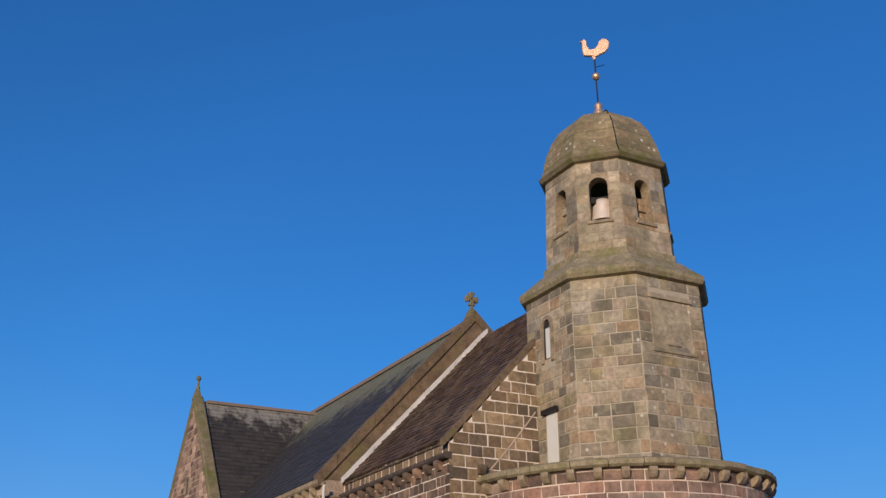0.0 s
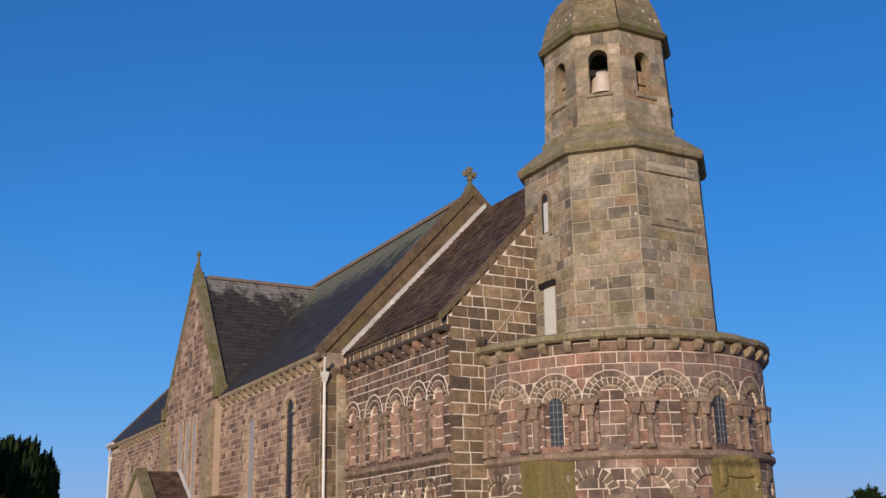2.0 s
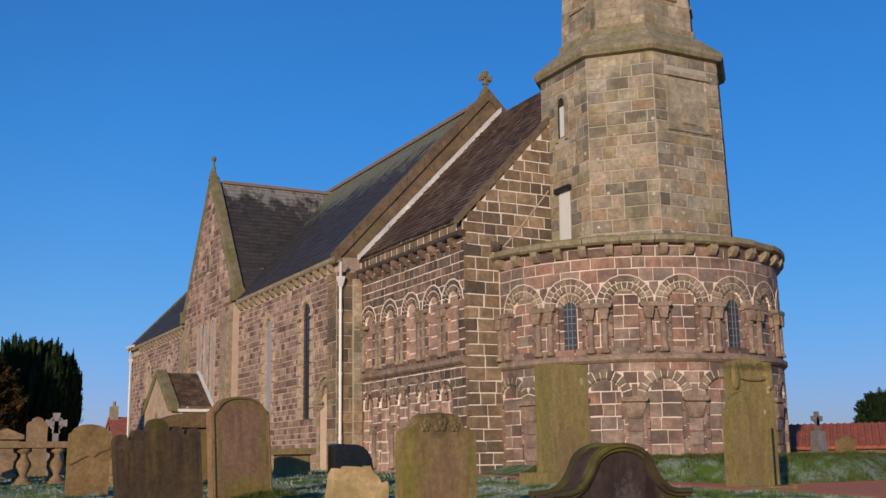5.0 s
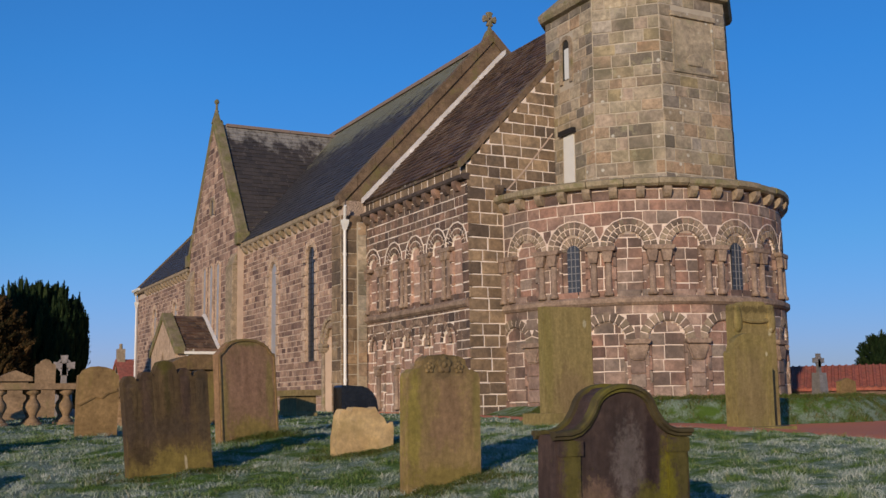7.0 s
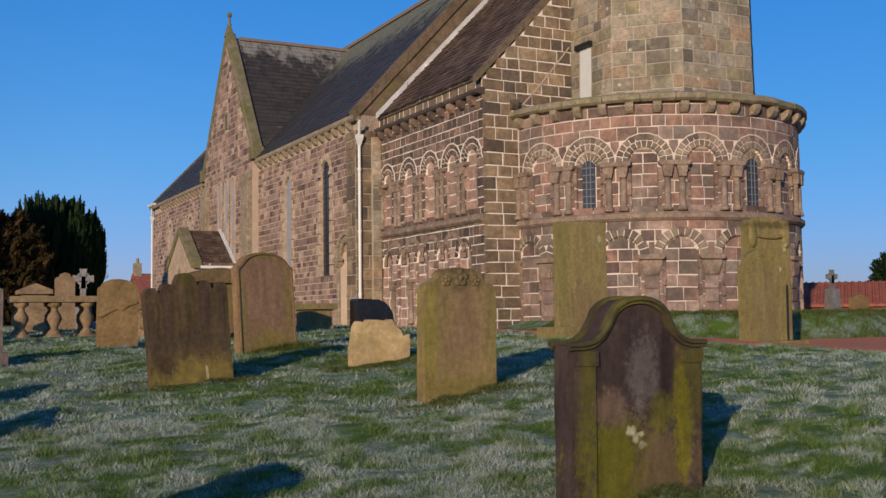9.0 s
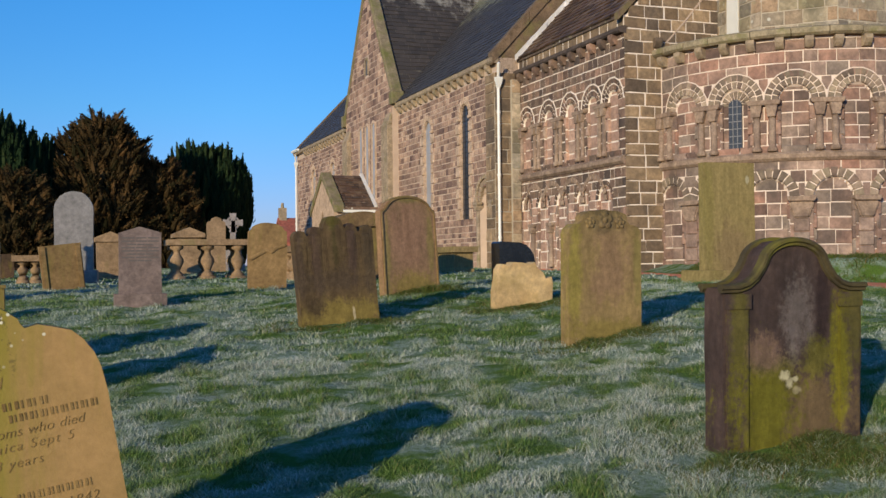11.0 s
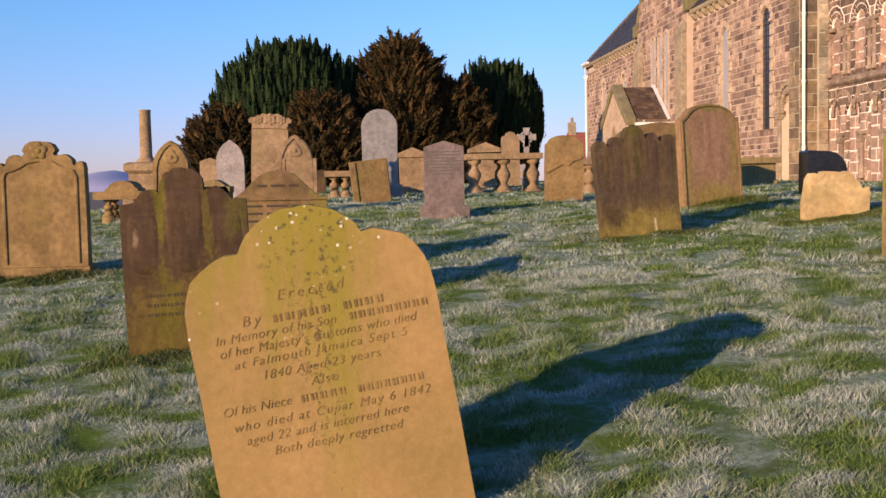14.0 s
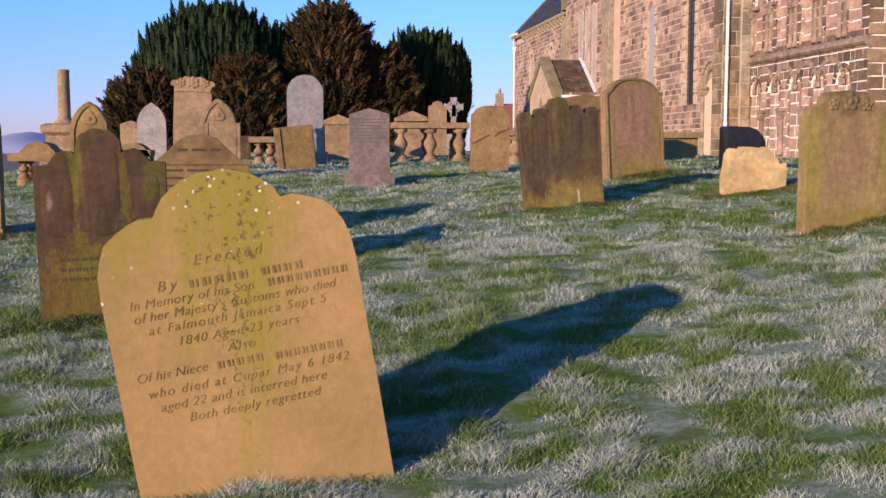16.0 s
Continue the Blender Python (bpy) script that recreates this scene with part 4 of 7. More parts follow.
# interlaced arches of the lower arcade: each springs over two bays
wide_c = [(a + b) / 2 for a, b in zip(LO_S, LO_S[1:])] + [LO_S[0] - 0.585, LO_S[-1] + 0.30]
voussoirs(south_face, LO_S, 2.75, 0.365, 0.47, 9, -0.01, 0.03, chancel_wall, M_CHANCEL, 0.026)
voussoirs(south_face, [c for c in wide_c if 0.6 < c < 5.4], 2.72, 0.58, 0.70, 13, 0.0, 0.024, chancel_wall, M_CARVED, 0.03)
for u in [LO_S[0] - 0.5] + [(a + b) / 2 for a, b in zip(LO_S, LO_S[1:])] + [LO_S[-1] + 0.55]:
    column(south_face, u, 1.1, 2.20, 0.05, 0.07, M_CARVED, 0.18)
    impost(south_face, u, 2.20, 0.20, 0.10, 0.13, M_CARVED)

# chancel east wall and gable
def gable_edge(v):
    top = 4.8 * min(1.0, max(0.02, (12.2 - v) / 5.1)) if v > 7.1 else 4.8
    return (4.8 - top + (0.04 if v > 7.1 else -0.012), 1.02 if v < 6.0 else 2.75)


stones = [q for q in courses(0.0, 2.8, 0.9, 9.75, (0.27, 0.33), (0.30, 0.60), lambda v, h: [], 31, gable_edge) if q[2] > 0.05]
lay(stones, lambda u, v, w=0.0: east_face(u, v, w + 0.01), east_wall, M_GABLE, M_TOWER_MANY, 0.0, 0.016, 0.026, 300, 8)
bm = bmesh.new()            # old roof scar in pale mortar
for (ua, va), (ub, vb) in (((1.10, 6.46), (1.62, 7.00)), ((1.62, 7.00), (2.05, 7.50)), ((2.05, 7.50), (2.50, 8.04))):
    prism(bm, [(ua, va), (ua + 0.03, va - 0.02), (ub + 0.03, vb - 0.02), (ub, vb)], -0.034, 0.0, church_inverse @ east_face(0, 0, 0))
part("roof_scar", bm, M_MORTAR_PINK, church, "pale diagonal mortar scar")
corbel(east_face, 0.86, 6.30, 0.20, 0.24, 0.16, M_GABLE)

# nave south wall: random rubble
def nave_holes(v, h):
    out = []
    for c, half, sill, spring in NAVE_OPEN:
        if sill <= v:
            hw = half if v <= spring else math.sqrt(max(0, half ** 2 - (v - spring) ** 2))
            if hw > 0.02:
                out.append((NY1 - c - hw - 0.02, NY1 - c + hw + 0.02))
    out.append((NY1 - TY1, NY1 - TY0))
    return out


lay(courses(0.3, 27.75, 0.9, 6.72, (0.14, 0.24), (0.16, 0.40), nave_holes, 41), nave_face, nave_wall, M_NAVE, M_NAVE_MANY, 0.0, 0.012, 0.028, 300, 9)
for u0, u1 in ((0.0, NY1 - TY1 - 0.1), (NY1 - TY0 + 0.1, 27.9)):
  band("nave_cornice", nave_face, u0, u1, 6.98, [(-0.05, 0), (0.16, 0.0), (0.20, 0.05), (0.20, 0.16), (-0.05, 0.18)], M_DRESSED, 30, "stone eaves course")
band("nave_gutter", nave_face, 0.0, 1.5, 7.12, [(0.16, 0.0), (0.26, -0.02), (0.31, 0.05), (0.31, 0.10), (0.16, 0.10)], M_WHITE, 30, "white painted eaves gutter")
for k in range(44):
    u = 27.4 - 0.58 * k
    if not NY1 - TY1 - 0.3 < u < NY1 - TY0 + 0.3:
        corbel(nave_face, u, 6.74, 0.20, 0.24, 0.18, M_DRESSED)
for c, half, sill, spring in NAVE_OPEN[:2] + NAVE_OPEN[3:]:
    lancet(nave_face, NY1 - c, sill, spring, half - 0.04, -0.10, nave_wall, c < 33, M_JAMB, M_SKY_GLAZING if c > 33 else None, -0.08)
    voussoirs(nave_face, [NY1 - c], spring, half, half + 0.20, 9, -0.02, 0.05, nave_wall, M_JAMB)
    for k in range(int((spring - sill) / 0.34)):
        for sgn in (-1, 1):
            wd = 0.20 if k % 2 else 0.32
            bm = bmesh.new()
            box(bm, (-wd / 2, -0.04, -0.155), (wd / 2, 0.1, 0.155), church_inverse @ nave_face(NY1 - c + sgn * (half + wd / 2), sill + 0.34 * k + 0.17, 0))
            bevel(bm, 0.012)
            part("jamb_stone", bm, M_JAMB, nave_wall)
    for sgn in (-1, 1):
        impost(nave_face, NY1 - c + sgn * (half + 0.10), spring - 0.1, 0.12, 0.10, 0.06, M_JAMB)
# walled-up doorway
DU = NY1 - 29.36
bm = bmesh.new()
arc = [(0.50 * math.cos(a), 3.05 + 0.50 * math.sin(a)) for a in np.linspace(0, math.pi, 13)]
prism(bm, [(-0.50, 0.7), (0.50, 0.7), *arc], -0.02, 0.1, church_inverse @ nave_face(DU, 0, -0.24))
part("blocked_doorway", bm, M_JAMB, church, "walled-up round-headed doorway in pale stone")
voussoirs(nave_face, [DU], 3.05, 0.50, 0.66, 11, -0.06, 0.08, nave_wall, M_DRESSED)
voussoirs(nave_face, [DU], 3.05, 0.67, 0.80, 13, 0.0, 0.07, nave_wall, M_DRESSED)
for sgn in (-1, 1):
    column(nave_face, DU + sgn * 0.58, 1.0, 2.95, 0.02, 0.07, M_DRESSED, 0.16)
    impost(nave_face, DU + sgn * 0.60, 2.95, 0.20, 0.10, 0.13, M_DRESSED)
# clasping pilasters at the nave's corner
bm = bmesh.new()
box(bm, (NX0 - 0.10, NY0 - 0.06, 0.7), (NX0 + 0.55, NY0 + 0.62, 6.7))
bevel(bm, 0.03)
pil = cpart("corner_pilaster", bm, M_MORTAR_DULL, "dressed corner pilaster of the nave")
for facef, uu in ((flat_face((NX0 - 0.10, NY0 + 0.62, 0), (0, -1, 0)), 0.68), (flat_face((NX0 - 0.10, NY0 - 0.06, 0), (1, 0, 0)), 0.65)):
    lay(courses(0.0, uu, 0.9, 6.7, (0.28, 0.40), (0.35, 0.65), lambda v, h: [], 45), facef, pil, M_GABLE, M_TOWER_MANY, 0.0, 0.02, 0.02, 80, 10)

bm = bmesh.new()            # greened nook shaft between the nave and the chancel
box(bm, (12.34, NY0 - 0.16, 0.7), (12.62, NY0, 6.5))
bevel(bm, 0.05, 2)
nook = cpart("nook_pilaster", bm, M_MORTAR_DULL, "narrow weathered pilaster in the corner")
lay(courses(0.0, 0.28, 0.9, 6.5, (0.30, 0.44), (0.27, 0.29), lambda v, h: [], 46), flat_face((12.34, NY0 - 0.16, 0), (1, 0, 0)), nook, M_TOWER, M_TOWER_MANY, 0.0, 0.02, 0.02, 40, 18)

# cross gable
trans_face = flat_face((TX, TY1, 0), (0, -1, 0))


def trans_edge(v):
    half = (YM - TY0)
    k = half if v < 7.55 else half * max(0.02, (12.45 - v) / 4.9)
    return (half - k + 0.02, half + k - 0.02)


T_LAN = [((YM - TY0) + d, 2.8, 6.55, 0.20) for d in (-0.95, 0.0, 0.95)]


def trans_holes(v, h):
    out = [(c - hw - 0.12, c + hw + 0.12) for c, sill, spring, hw in T_LAN if sill < v < spring + hw + 0.1]
    if 8.7 < v < 9.6:
        out.append(((YM - TY0) - 0.28, (YM - TY0) + 0.28))
    return out


lay(courses(0, 6.9, 0.9, 12.2, (0.18, 0.30), (0.22, 0.5), trans_holes, 51, trans_edge), trans_face, transept_wall, M_NAVE, M_NAVE_MANY, 0.0, 0.012, 0.028, 300, 11)
for c, sill, spring, hw in T_LAN:
    lancet(trans_face, c, sill, spring, hw, -0.02, transept_wall, False, M_JAMB, M_SKY_GLAZING)
lancet(trans_face, YM - TY0, 8.8, 9.25, 0.16, -0.02, transept_wall, False, M_DRESSED)
for sgn in (0, 1):
    facef = trans_face
    u = 0.45 if sgn else 6.45
    bm = bmesh.new()
    box(bm, (-0.42, -0.20, 0.7), (0.42, 0.1, 6.4), church_inverse @ facef(u, 0, 0))
    prism(bm, [(0.0, 6.4), (-0.2, 6.4), (0.0, 6.9)], -0.42, 0.42, church_inverse @ facef(u, 0, 0) @ Matrix(((0, 1, 0, 0), (1, 0, 0, 0), (0, 0, 1, 0), (0, 0, 0, 1))))
    bevel(bm, 0.02)
    part("buttress", bm, M_DRESSED, church, "stepped sandstone buttress")
bm = bmesh.new()
prism(bm, [(TX - 0.10, 12.55), (TX + 0.30, 12.55), (TX + 0.12, 13.05), (TX + 0.04, 13.05)], YM - 0.12, YM + 0.12)
lathe(bm, [(0.10, 13.05), (0.05, 13.15), (0.05, 13.35), (0.10, 13.42), (0.10, 13.50), (0.03, 13.58)], 10, pose(TX + 0.1, YM, 0))
bevel(bm, 0.015)
cpart("gable_finial", bm, M_MOSSY, "small stone gable finial")

# cross on the nave gable
bm = bmesh.new()
cm = pose(NAX, NY0 + 0.18, 0.05)
lathe(bm, [(0.30, 12.75), (0.16, 13.05), (0.08, 13.12), (0.06, 13.25)], 4, cm @ pose(0, 0, 0, 0, 0, 45))
for a in range(4):
    m = cm @ pose(0, 0, 13.46) @ Matrix.Rotation(a * math.pi / 2, 4, "Y")
    prism(bm, [(-0.05, 0.03), (0.05, 0.03), (0.12, 0.22), (0.0, 0.25), (-0.12, 0.22)], -0.06, 0.06, m)
bevel(bm, 0.015)
cpart("gable_cross", bm, M_MOSSY, "weathered stone gable cross")

# tower: stones on the faces that stand free
tl, th2 = octagon(2.24, 1.07, 6.1), octagon(2.16, 1.02, 11.1)


def tower_face(i, j, lo=tl, hi=th2):
    """Frame on the face between corners i (left) and j (right): u from its middle, v is the height."""
    a, b, c, e = (Vector(q) for q in (lo[i], lo[j], hi[i], hi[j]))
    r = (b - a).normalized()
    up = ((c + e) / 2 - (a + b) / 2).normalized()
    inward = up.cross(r)
    mid = (a + b) / 2

    def at(u, v, w=0.0):
        p = mid + r * u + up * (v - mid.z) / up.z - inward * w
        return Matrix(((r.x, inward.x, up.x, p.x), (r.y, inward.y, up.y, p.y), (r.z, inward.z, up.z, p.z), (0, 0, 0, 1)))

    def width(v):
        k = (v - a.z) / (c.z - a.z)
        return ((b - a).length * (1 - k) + (e - c).length * k) / 2
    return at, width


T_HOLES = {7: [(-0.66, 0.66, 9.15, 10.60)], 5: [(-0.30, 0.22, 6.2, 7.98), (-0.36, 0.20, 9.1, 10.45)]}
for k, (i, j) in enumerate(((7, 0), (6, 7), (5, 6), (0, 1))):
    at, width = tower_face(i, j)
    hs = T_HOLES.get(i, [])
    st = courses(-1, 1, 6.3, 11.05, (0.24, 0.34), (0.26, 0.58), lambda v, h, hs=hs: [(a, b) for a, b, z0, z1 in hs if z0 < v < z1], 90 + k, lambda v, width=width: (-width(v), width(v)))
    lay(st, at, tower_wall, M_TOWER, M_TOWER_MANY, 0.0, 0.014, 0.022, 110, 12 + k)

at, width = tower_face(7, 0)        # heraldic panel on the east face
bm = bmesh.new()
m = church_inverse @ at(0, 9.15, 0)
for lo3, hi3 in (((-0.70, -0.07, 1.32), (0.70, 0.05, 1.45)), ((-0.66, -0.03, 0), (-0.58, 0.05, 1.32)), ((0.58, -0.03, 0), (0.66, 0.05, 1.32)), ((-0.70, -0.05, -0.08), (0.70, 0.05, 0.0))):
    box(bm, lo3, hi3, m)
bevel(bm, 0.012)
frame_part = part("carved_panel", bm, M_TOWER, church, "worn square carved panel with moulded frame")
bm = bmesh.new()
box(bm, (-0.58, -0.012, 0), (0.58, 0.05, 1.32), m)
prism(bm, [(-0.22, 0.12), (0.22, 0.12), (0.28, 0.30), (0.12, 0.42), (-0.14, 0.40), (-0.28, 0.28)], -0.05, 0.0, m)
bevel(bm, 0.02)
part("panel_field", bm, M_TOWER, frame_part)

at, width = tower_face(5, 6)        # boarded door and slit window on the south face
bm = bmesh.new()
box(bm, (-0.26, -0.02, 6.32), (0.18, 0.04, 7.86), church_inverse @ at(0, 6.1, 0) @ pose(0, 0, -6.1))
part("hatch_door", bm, M_DOOR, church, "pale grey boarded hatch door")
bm = bmesh.new()
box(bm, (-0.36, -0.12, 7.86), (0.28, 0.05, 7.98), church_inverse @ at(0, 6.1, 0) @ pose(0, 0, -6.1))
part("hatch_lintel", bm, M_IRON, church, "dark projecting lintel over the hatch")
bm = bmesh.new()
m = church_inverse @ at(-0.08, 6.1, 0) @ pose(0, 0, -6.1)
arc = [(0.16 * math.cos(a), 10.18 + 0.16 * math.sin(a)) for a in np.linspace(0, math.pi, 9)]
# flat near-black sheet stands for the shade inside the slit
prism(bm, [(-0.16, 9.30), (0.16, 9.30), *arc], -0.01, 0.05, m)
slit = part("slit_window", bm, M_VOID, church, "narrow arched slit window")
bm = bmesh.new()
box(bm, (-0.06, -0.03, 9.30), (0.16, 0.0, 10.10), m)
part("slit_board", bm, M_DOOR, slit, "pale board behind the slit")
bm = bmesh.new()
outer = [(0.27 * math.cos(a), 10.18 + 0.27 * math.sin(a)) for a in np.linspace(0, math.pi, 9)]
for i in range(8):
    prism(bm, [arc[i], outer[i], outer[i + 1], arc[i + 1]], -0.05, 0.05, m)
box(bm, (-0.27, -0.05, 9.2), (-0.16, 0.05, 10.18), m)
box(bm, (0.16, -0.05, 9.2), (0.27, 0.05, 10.18), m)
part("slit_surround", bm, M_DRESSED, slit)

# belfry stones, bell and blocked openings
def bell_body(m):
    bm = bmesh.new()
    lathe(bm, [(0.28, 0.02), (0.35, 0.0), (0.335, 0.06), (0.295, 0.18), (0.275, 0.38), (0.265, 0.54), (0.22, 0.64), (0.05, 0.69)], 22, m)
    return bm


for k, (m, wl2, wh2) in enumerate(belfry_faces):
    if k not in (0, 6, 7, 1):
        continue
    def at2(u, v, w=0.0, m=m):
        return m @ pose(u, -w, v)
    st = courses(-1, 1, 0.0, 2.62, (0.26, 0.36), (0.28, 0.55), lambda v, h: [(-0.27, 0.27)] if 0.84 < v < 2.16 else [], 120 + k, lambda v, a=wl2, b=wh2: (-(a + (b - a) * v / 2.67) / 2, (a + (b - a) * v / 2.67) / 2))
    lay(st, at2, tower_wall, M_TOWER, M_TOWER_MANY, 0.0, 0.010, 0.012, 30, 130 + k)
    if k == 7:
        bell = part("bell", bell_body(church_inverse @ m @ pose(0.03, 0.42, 0.97)), M_BELL, church, "pale bell hanging in the opening", True)
        bm = bmesh.new()
        box(bm, (-0.30, 0.36, 1.60), (0.40, 0.56, 1.74), church_inverse @ m)
        box(bm, (-0.24, 0.12, 1.46), (-0.10, 0.36, 1.64), church_inverse @ m)
        bevel(bm, 0.02)
        part("headstock", bm, M_VOID, bell, "dark timber headstock")
    else:
        bm = bmesh.new()
        for r in range(4):      # rough blocking in the other openings
            for c in range(2):
                z0 = 0.88 + 0.21 * r
                x0 = -0.27 + 0.27 * c + (0.05 if r % 2 and c else 0)
                box(bm, (x0, 0.20 + 0.03 * ((r + c + k) % 3), z0), (x0 + 0.26, 0.32, z0 + 0.195), church_inverse @ m)
        bevel(bm, 0.015)
        part("blocking", bm, M_TOWER, church, "rough stones blocking the opening")
    bm = bmesh.new()
    box(bm, (-0.34, -0.06, 0.78), (0.34, 0.3, 0.87), church_inverse @ m)
    bevel(bm, 0.015)
    part("opening_sill", bm, M_DRESSED, church)

# dome stones, ring by ring
drings = [(1.577, 0.741, 15.039), (1.520, 0.712, 15.321), (1.425, 0.665, 15.650), (1.292, 0.608, 15.979), (1.102, 0.513, 16.289), (0.855, 0.399, 16.524)]
for k, (p, q) in enumerate(zip(drings, drings[1:])):
    lo, hi = octagon(*p), octagon(*q)
    for i, j in ((7, 0), (6, 7), (5, 6), (0, 1)):
        at, width = tower_face(i, j, lo, hi)
        n = 3 if k < 2 else 2
        st = courses(-1, 1, p[2], q[2], (q[2] - p[2] - 0.001, q[2] - p[2]), (2 * width(p[2]) / (n + 0.6), 2 * width(p[2]) / (n - 0.4)), lambda v, h: [], 150 + k * 8 + i, lambda v, width=width: (-width(v), width(v)))
        slope = math.hypot(q[2] - p[2], p[0] - q[0]) / (q[2] - p[2])
        st = [(u, v, w2, h * slope) for u, v, w2, h in st]
        lay(st, at, dome, M_DOME, M_TOWER_MANY, 0.0, 0.012, 0.012, 30, 170 + k)

# lightning conductor down the dome
bm = bmesh.new()
pts = [Vector((TCX, TCY, 16.86))] + [Vector(octagon(e, h2, z)[7]) + Vector((-0.02, -0.02, 0.0)) for e, h2, z in ((0.285, 0.133, 16.815), (0.855, 0.399, 16.552), (1.292, 0.608, 16.007), (1.520, 0.712, 15.339), (1.596, 0.750, 15.039), (1.738, 0.817, 14.804))]
for p, q in zip(pts, pts[1:]):
    dq = q - p
    lathe(bm, [(0.016, 0), (0.016, dq.length)], 6, Matrix.Translation(p) @ dq.to_track_quat("Z", "Y").to_matrix().to_4x4())
cpart("lightning_conductor", bm, M_IRON, "thin dark lightning conductor strip")

# weathercock
vane = thing("weathercock", "gilded cockerel weathervane on an iron rod", "weathervane", (TCX, TCY, 16.95), 0)
bm = bmesh.new()
lathe(bm, [(0.18, -0.22), (0.17, 0.06), (0.10, 0.20), (0.13, 0.28), (0.05, 0.40), (0.02, 0.42)], 14)
part("base_finial", bm, M_GILT, vane, "copper finial base", True)
bm = bmesh.new()
lathe(bm, [(0.022, 0.3), (0.022, 2.05)], 8)
lathe(bm, [(0.012, 0), (0.012, 0.62)], 6, pose(0, 0, 1.62) @ pose(0, 0, 0, 0, 58, 20))
part("rod", bm, M_IRON, vane)
bm = bmesh.new()
bmesh.ops.create_uvsphere(bm, u_segments=14, v_segments=10, radius=0.12, matrix=Matrix.Translation((0, 0, 1.30)))
part("ball", bm, M_GILT, vane, "copper ball", True)
bm = bmesh.new()
cock = [(-0.34, 2.10), (-0.30, 2.02), (-0.10, 2.00), (0.05, 1.97), (0.20, 2.06), (0.33, 2.12), (0.44, 2.26), (0.48, 2.45), (0.40, 2.58), (0.26, 2.60), (0.16, 2.50), (0.10, 2.34), (0.0, 2.24), (-0.14, 2.24), (-0.20, 2.38), (-0.21, 2.54), (-0.28, 2.62), (-0.33, 2.55), (-0.42, 2.52), (-0.34, 2.46), (-0.35, 2.28)]
prism(bm, cock, -0.05, 0.05, pose(0, 0, 0, 0, 0, -32))
prism(bm, [(-0.05, 1.88), (0.03, 1.88), (0.05, 2.02), (-0.08, 2.02)], -0.03, 0.03, pose(0, 0, 0, 0, 0, -32))
bevel(bm, 0.018)
part("cockerel", bm, M_GILT, vane, "gilded copper cockerel")

# slates in rows over the visible slopes
def slates(name, p0, along, up_slope, length, height, wide, high, roof, material, clip=None, thick=0.028, seed=0):
    """Overlapping slates on a slope: p0 at the eaves, along and up_slope are unit vectors."""
    rng = random.Random(seed)
    a, u = Vector(along), Vector(up_slope)
    n = a.cross(u)
    if n.z < 0:
        n = -n
    verts, faces = [], []
    for r in range(int(height / high)):
        x = -wide * (0.5 if r % 2 else 0) - rng.uniform(0, 0.1)
        while x < length:
            w = wide * rng.uniform(0.75, 1.25)
            lo, hi = max(0, x) + 0.004, min(length, x + w) - 0.004
            if hi - lo > 0.03 and (clip is None or clip((lo + hi) / 2, r * high)):
                t0 = thick * rng.uniform(0.7, 1.5)
                q0 = Vector(p0) + u * (r * high + rng.uniform(-0.015, 0.015))
                k = len(verts)
                for uu, hh in ((0, t0), (high * 1.25, 0.004)):
                    for xx in (lo, hi):
                        verts.append(tuple(church_inverse @ (q0 + a * xx + u * uu + n * hh)))
                for xx in (lo, hi):
                    verts.append(tuple(church_inverse @ (q0 + a * xx - n * 0.01)))
                faces += [(k, k + 1, k + 3, k + 2), (k, k + 4, k + 5, k + 1)]
            x += w
    me = bpy.data.meshes.new("slates")
    me.from_pydata(verts, [], faces)
    tagged(link("slates", me, material, roof), kind="stuff")


def slate_mat(name, tones, spots, amount, high=None):
    m, t, s = mat(name)
    g = t.nodes.new("ShaderNodeNewGeometry")
    col = ramp(t, g.outputs["Random Per Island"], [(i / (len(tones) - 1), c) for i, c in enumerate(tones)])
    col = mix(t, col, ramp(t, world_noise(t, 14.0, 6.0, 0.7), [(0.3, grey(0.6)), (0.7, grey(1.3))]), 0.6, "MULTIPLY")
    col = mix(t, col, spots, ramp(t, world_noise(t, 1.6, 7.0, 0.7, (1, 1, 0.5)), [(0.62 - 0.14 * amount, grey(0.0)), (0.76 - 0.14 * amount, grey(amount))]))
    speck = ramp(t, world_noise(t, 6.0, 5.0, 0.7), [(0.63, grey(0.0)), (0.68, grey(amount))])
    col = mix(t, col, tuple(c * 1.5 for c in spots), speck)
    if high:            # lichen that has crept down from the ridge
        z0, z1, tone = high
        sep = t.nodes.new("ShaderNodeSeparateXYZ")
        t.links.new(g.outputs["Position"], sep.inputs[0])
        up = node(t, "MapRange")
        up.inputs[1].default_value, up.inputs[2].default_value = z0, z1
        t.links.new(sep.outputs["Z"], up.inputs[0])
        crept = mix(t, up.outputs[0], world_noise(t, 1.3, 8.0, 0.72, (1.6, 1.6, 0.5)), 0.6)
        col = mix(t, col, tone, ramp(t, crept, [(0.53, grey(0.0)), (0.62, grey(0.85))]))
    t.links.new(col, s.inputs["Base Color"])
    s.inputs["Roughness"].default_value = 0.65
    s.inputs["Specular IOR Level"].default_value = 0.3
    bump(t, s, world_noise(t, 40.0, 5.0), 0.4, 0.008)
    return m


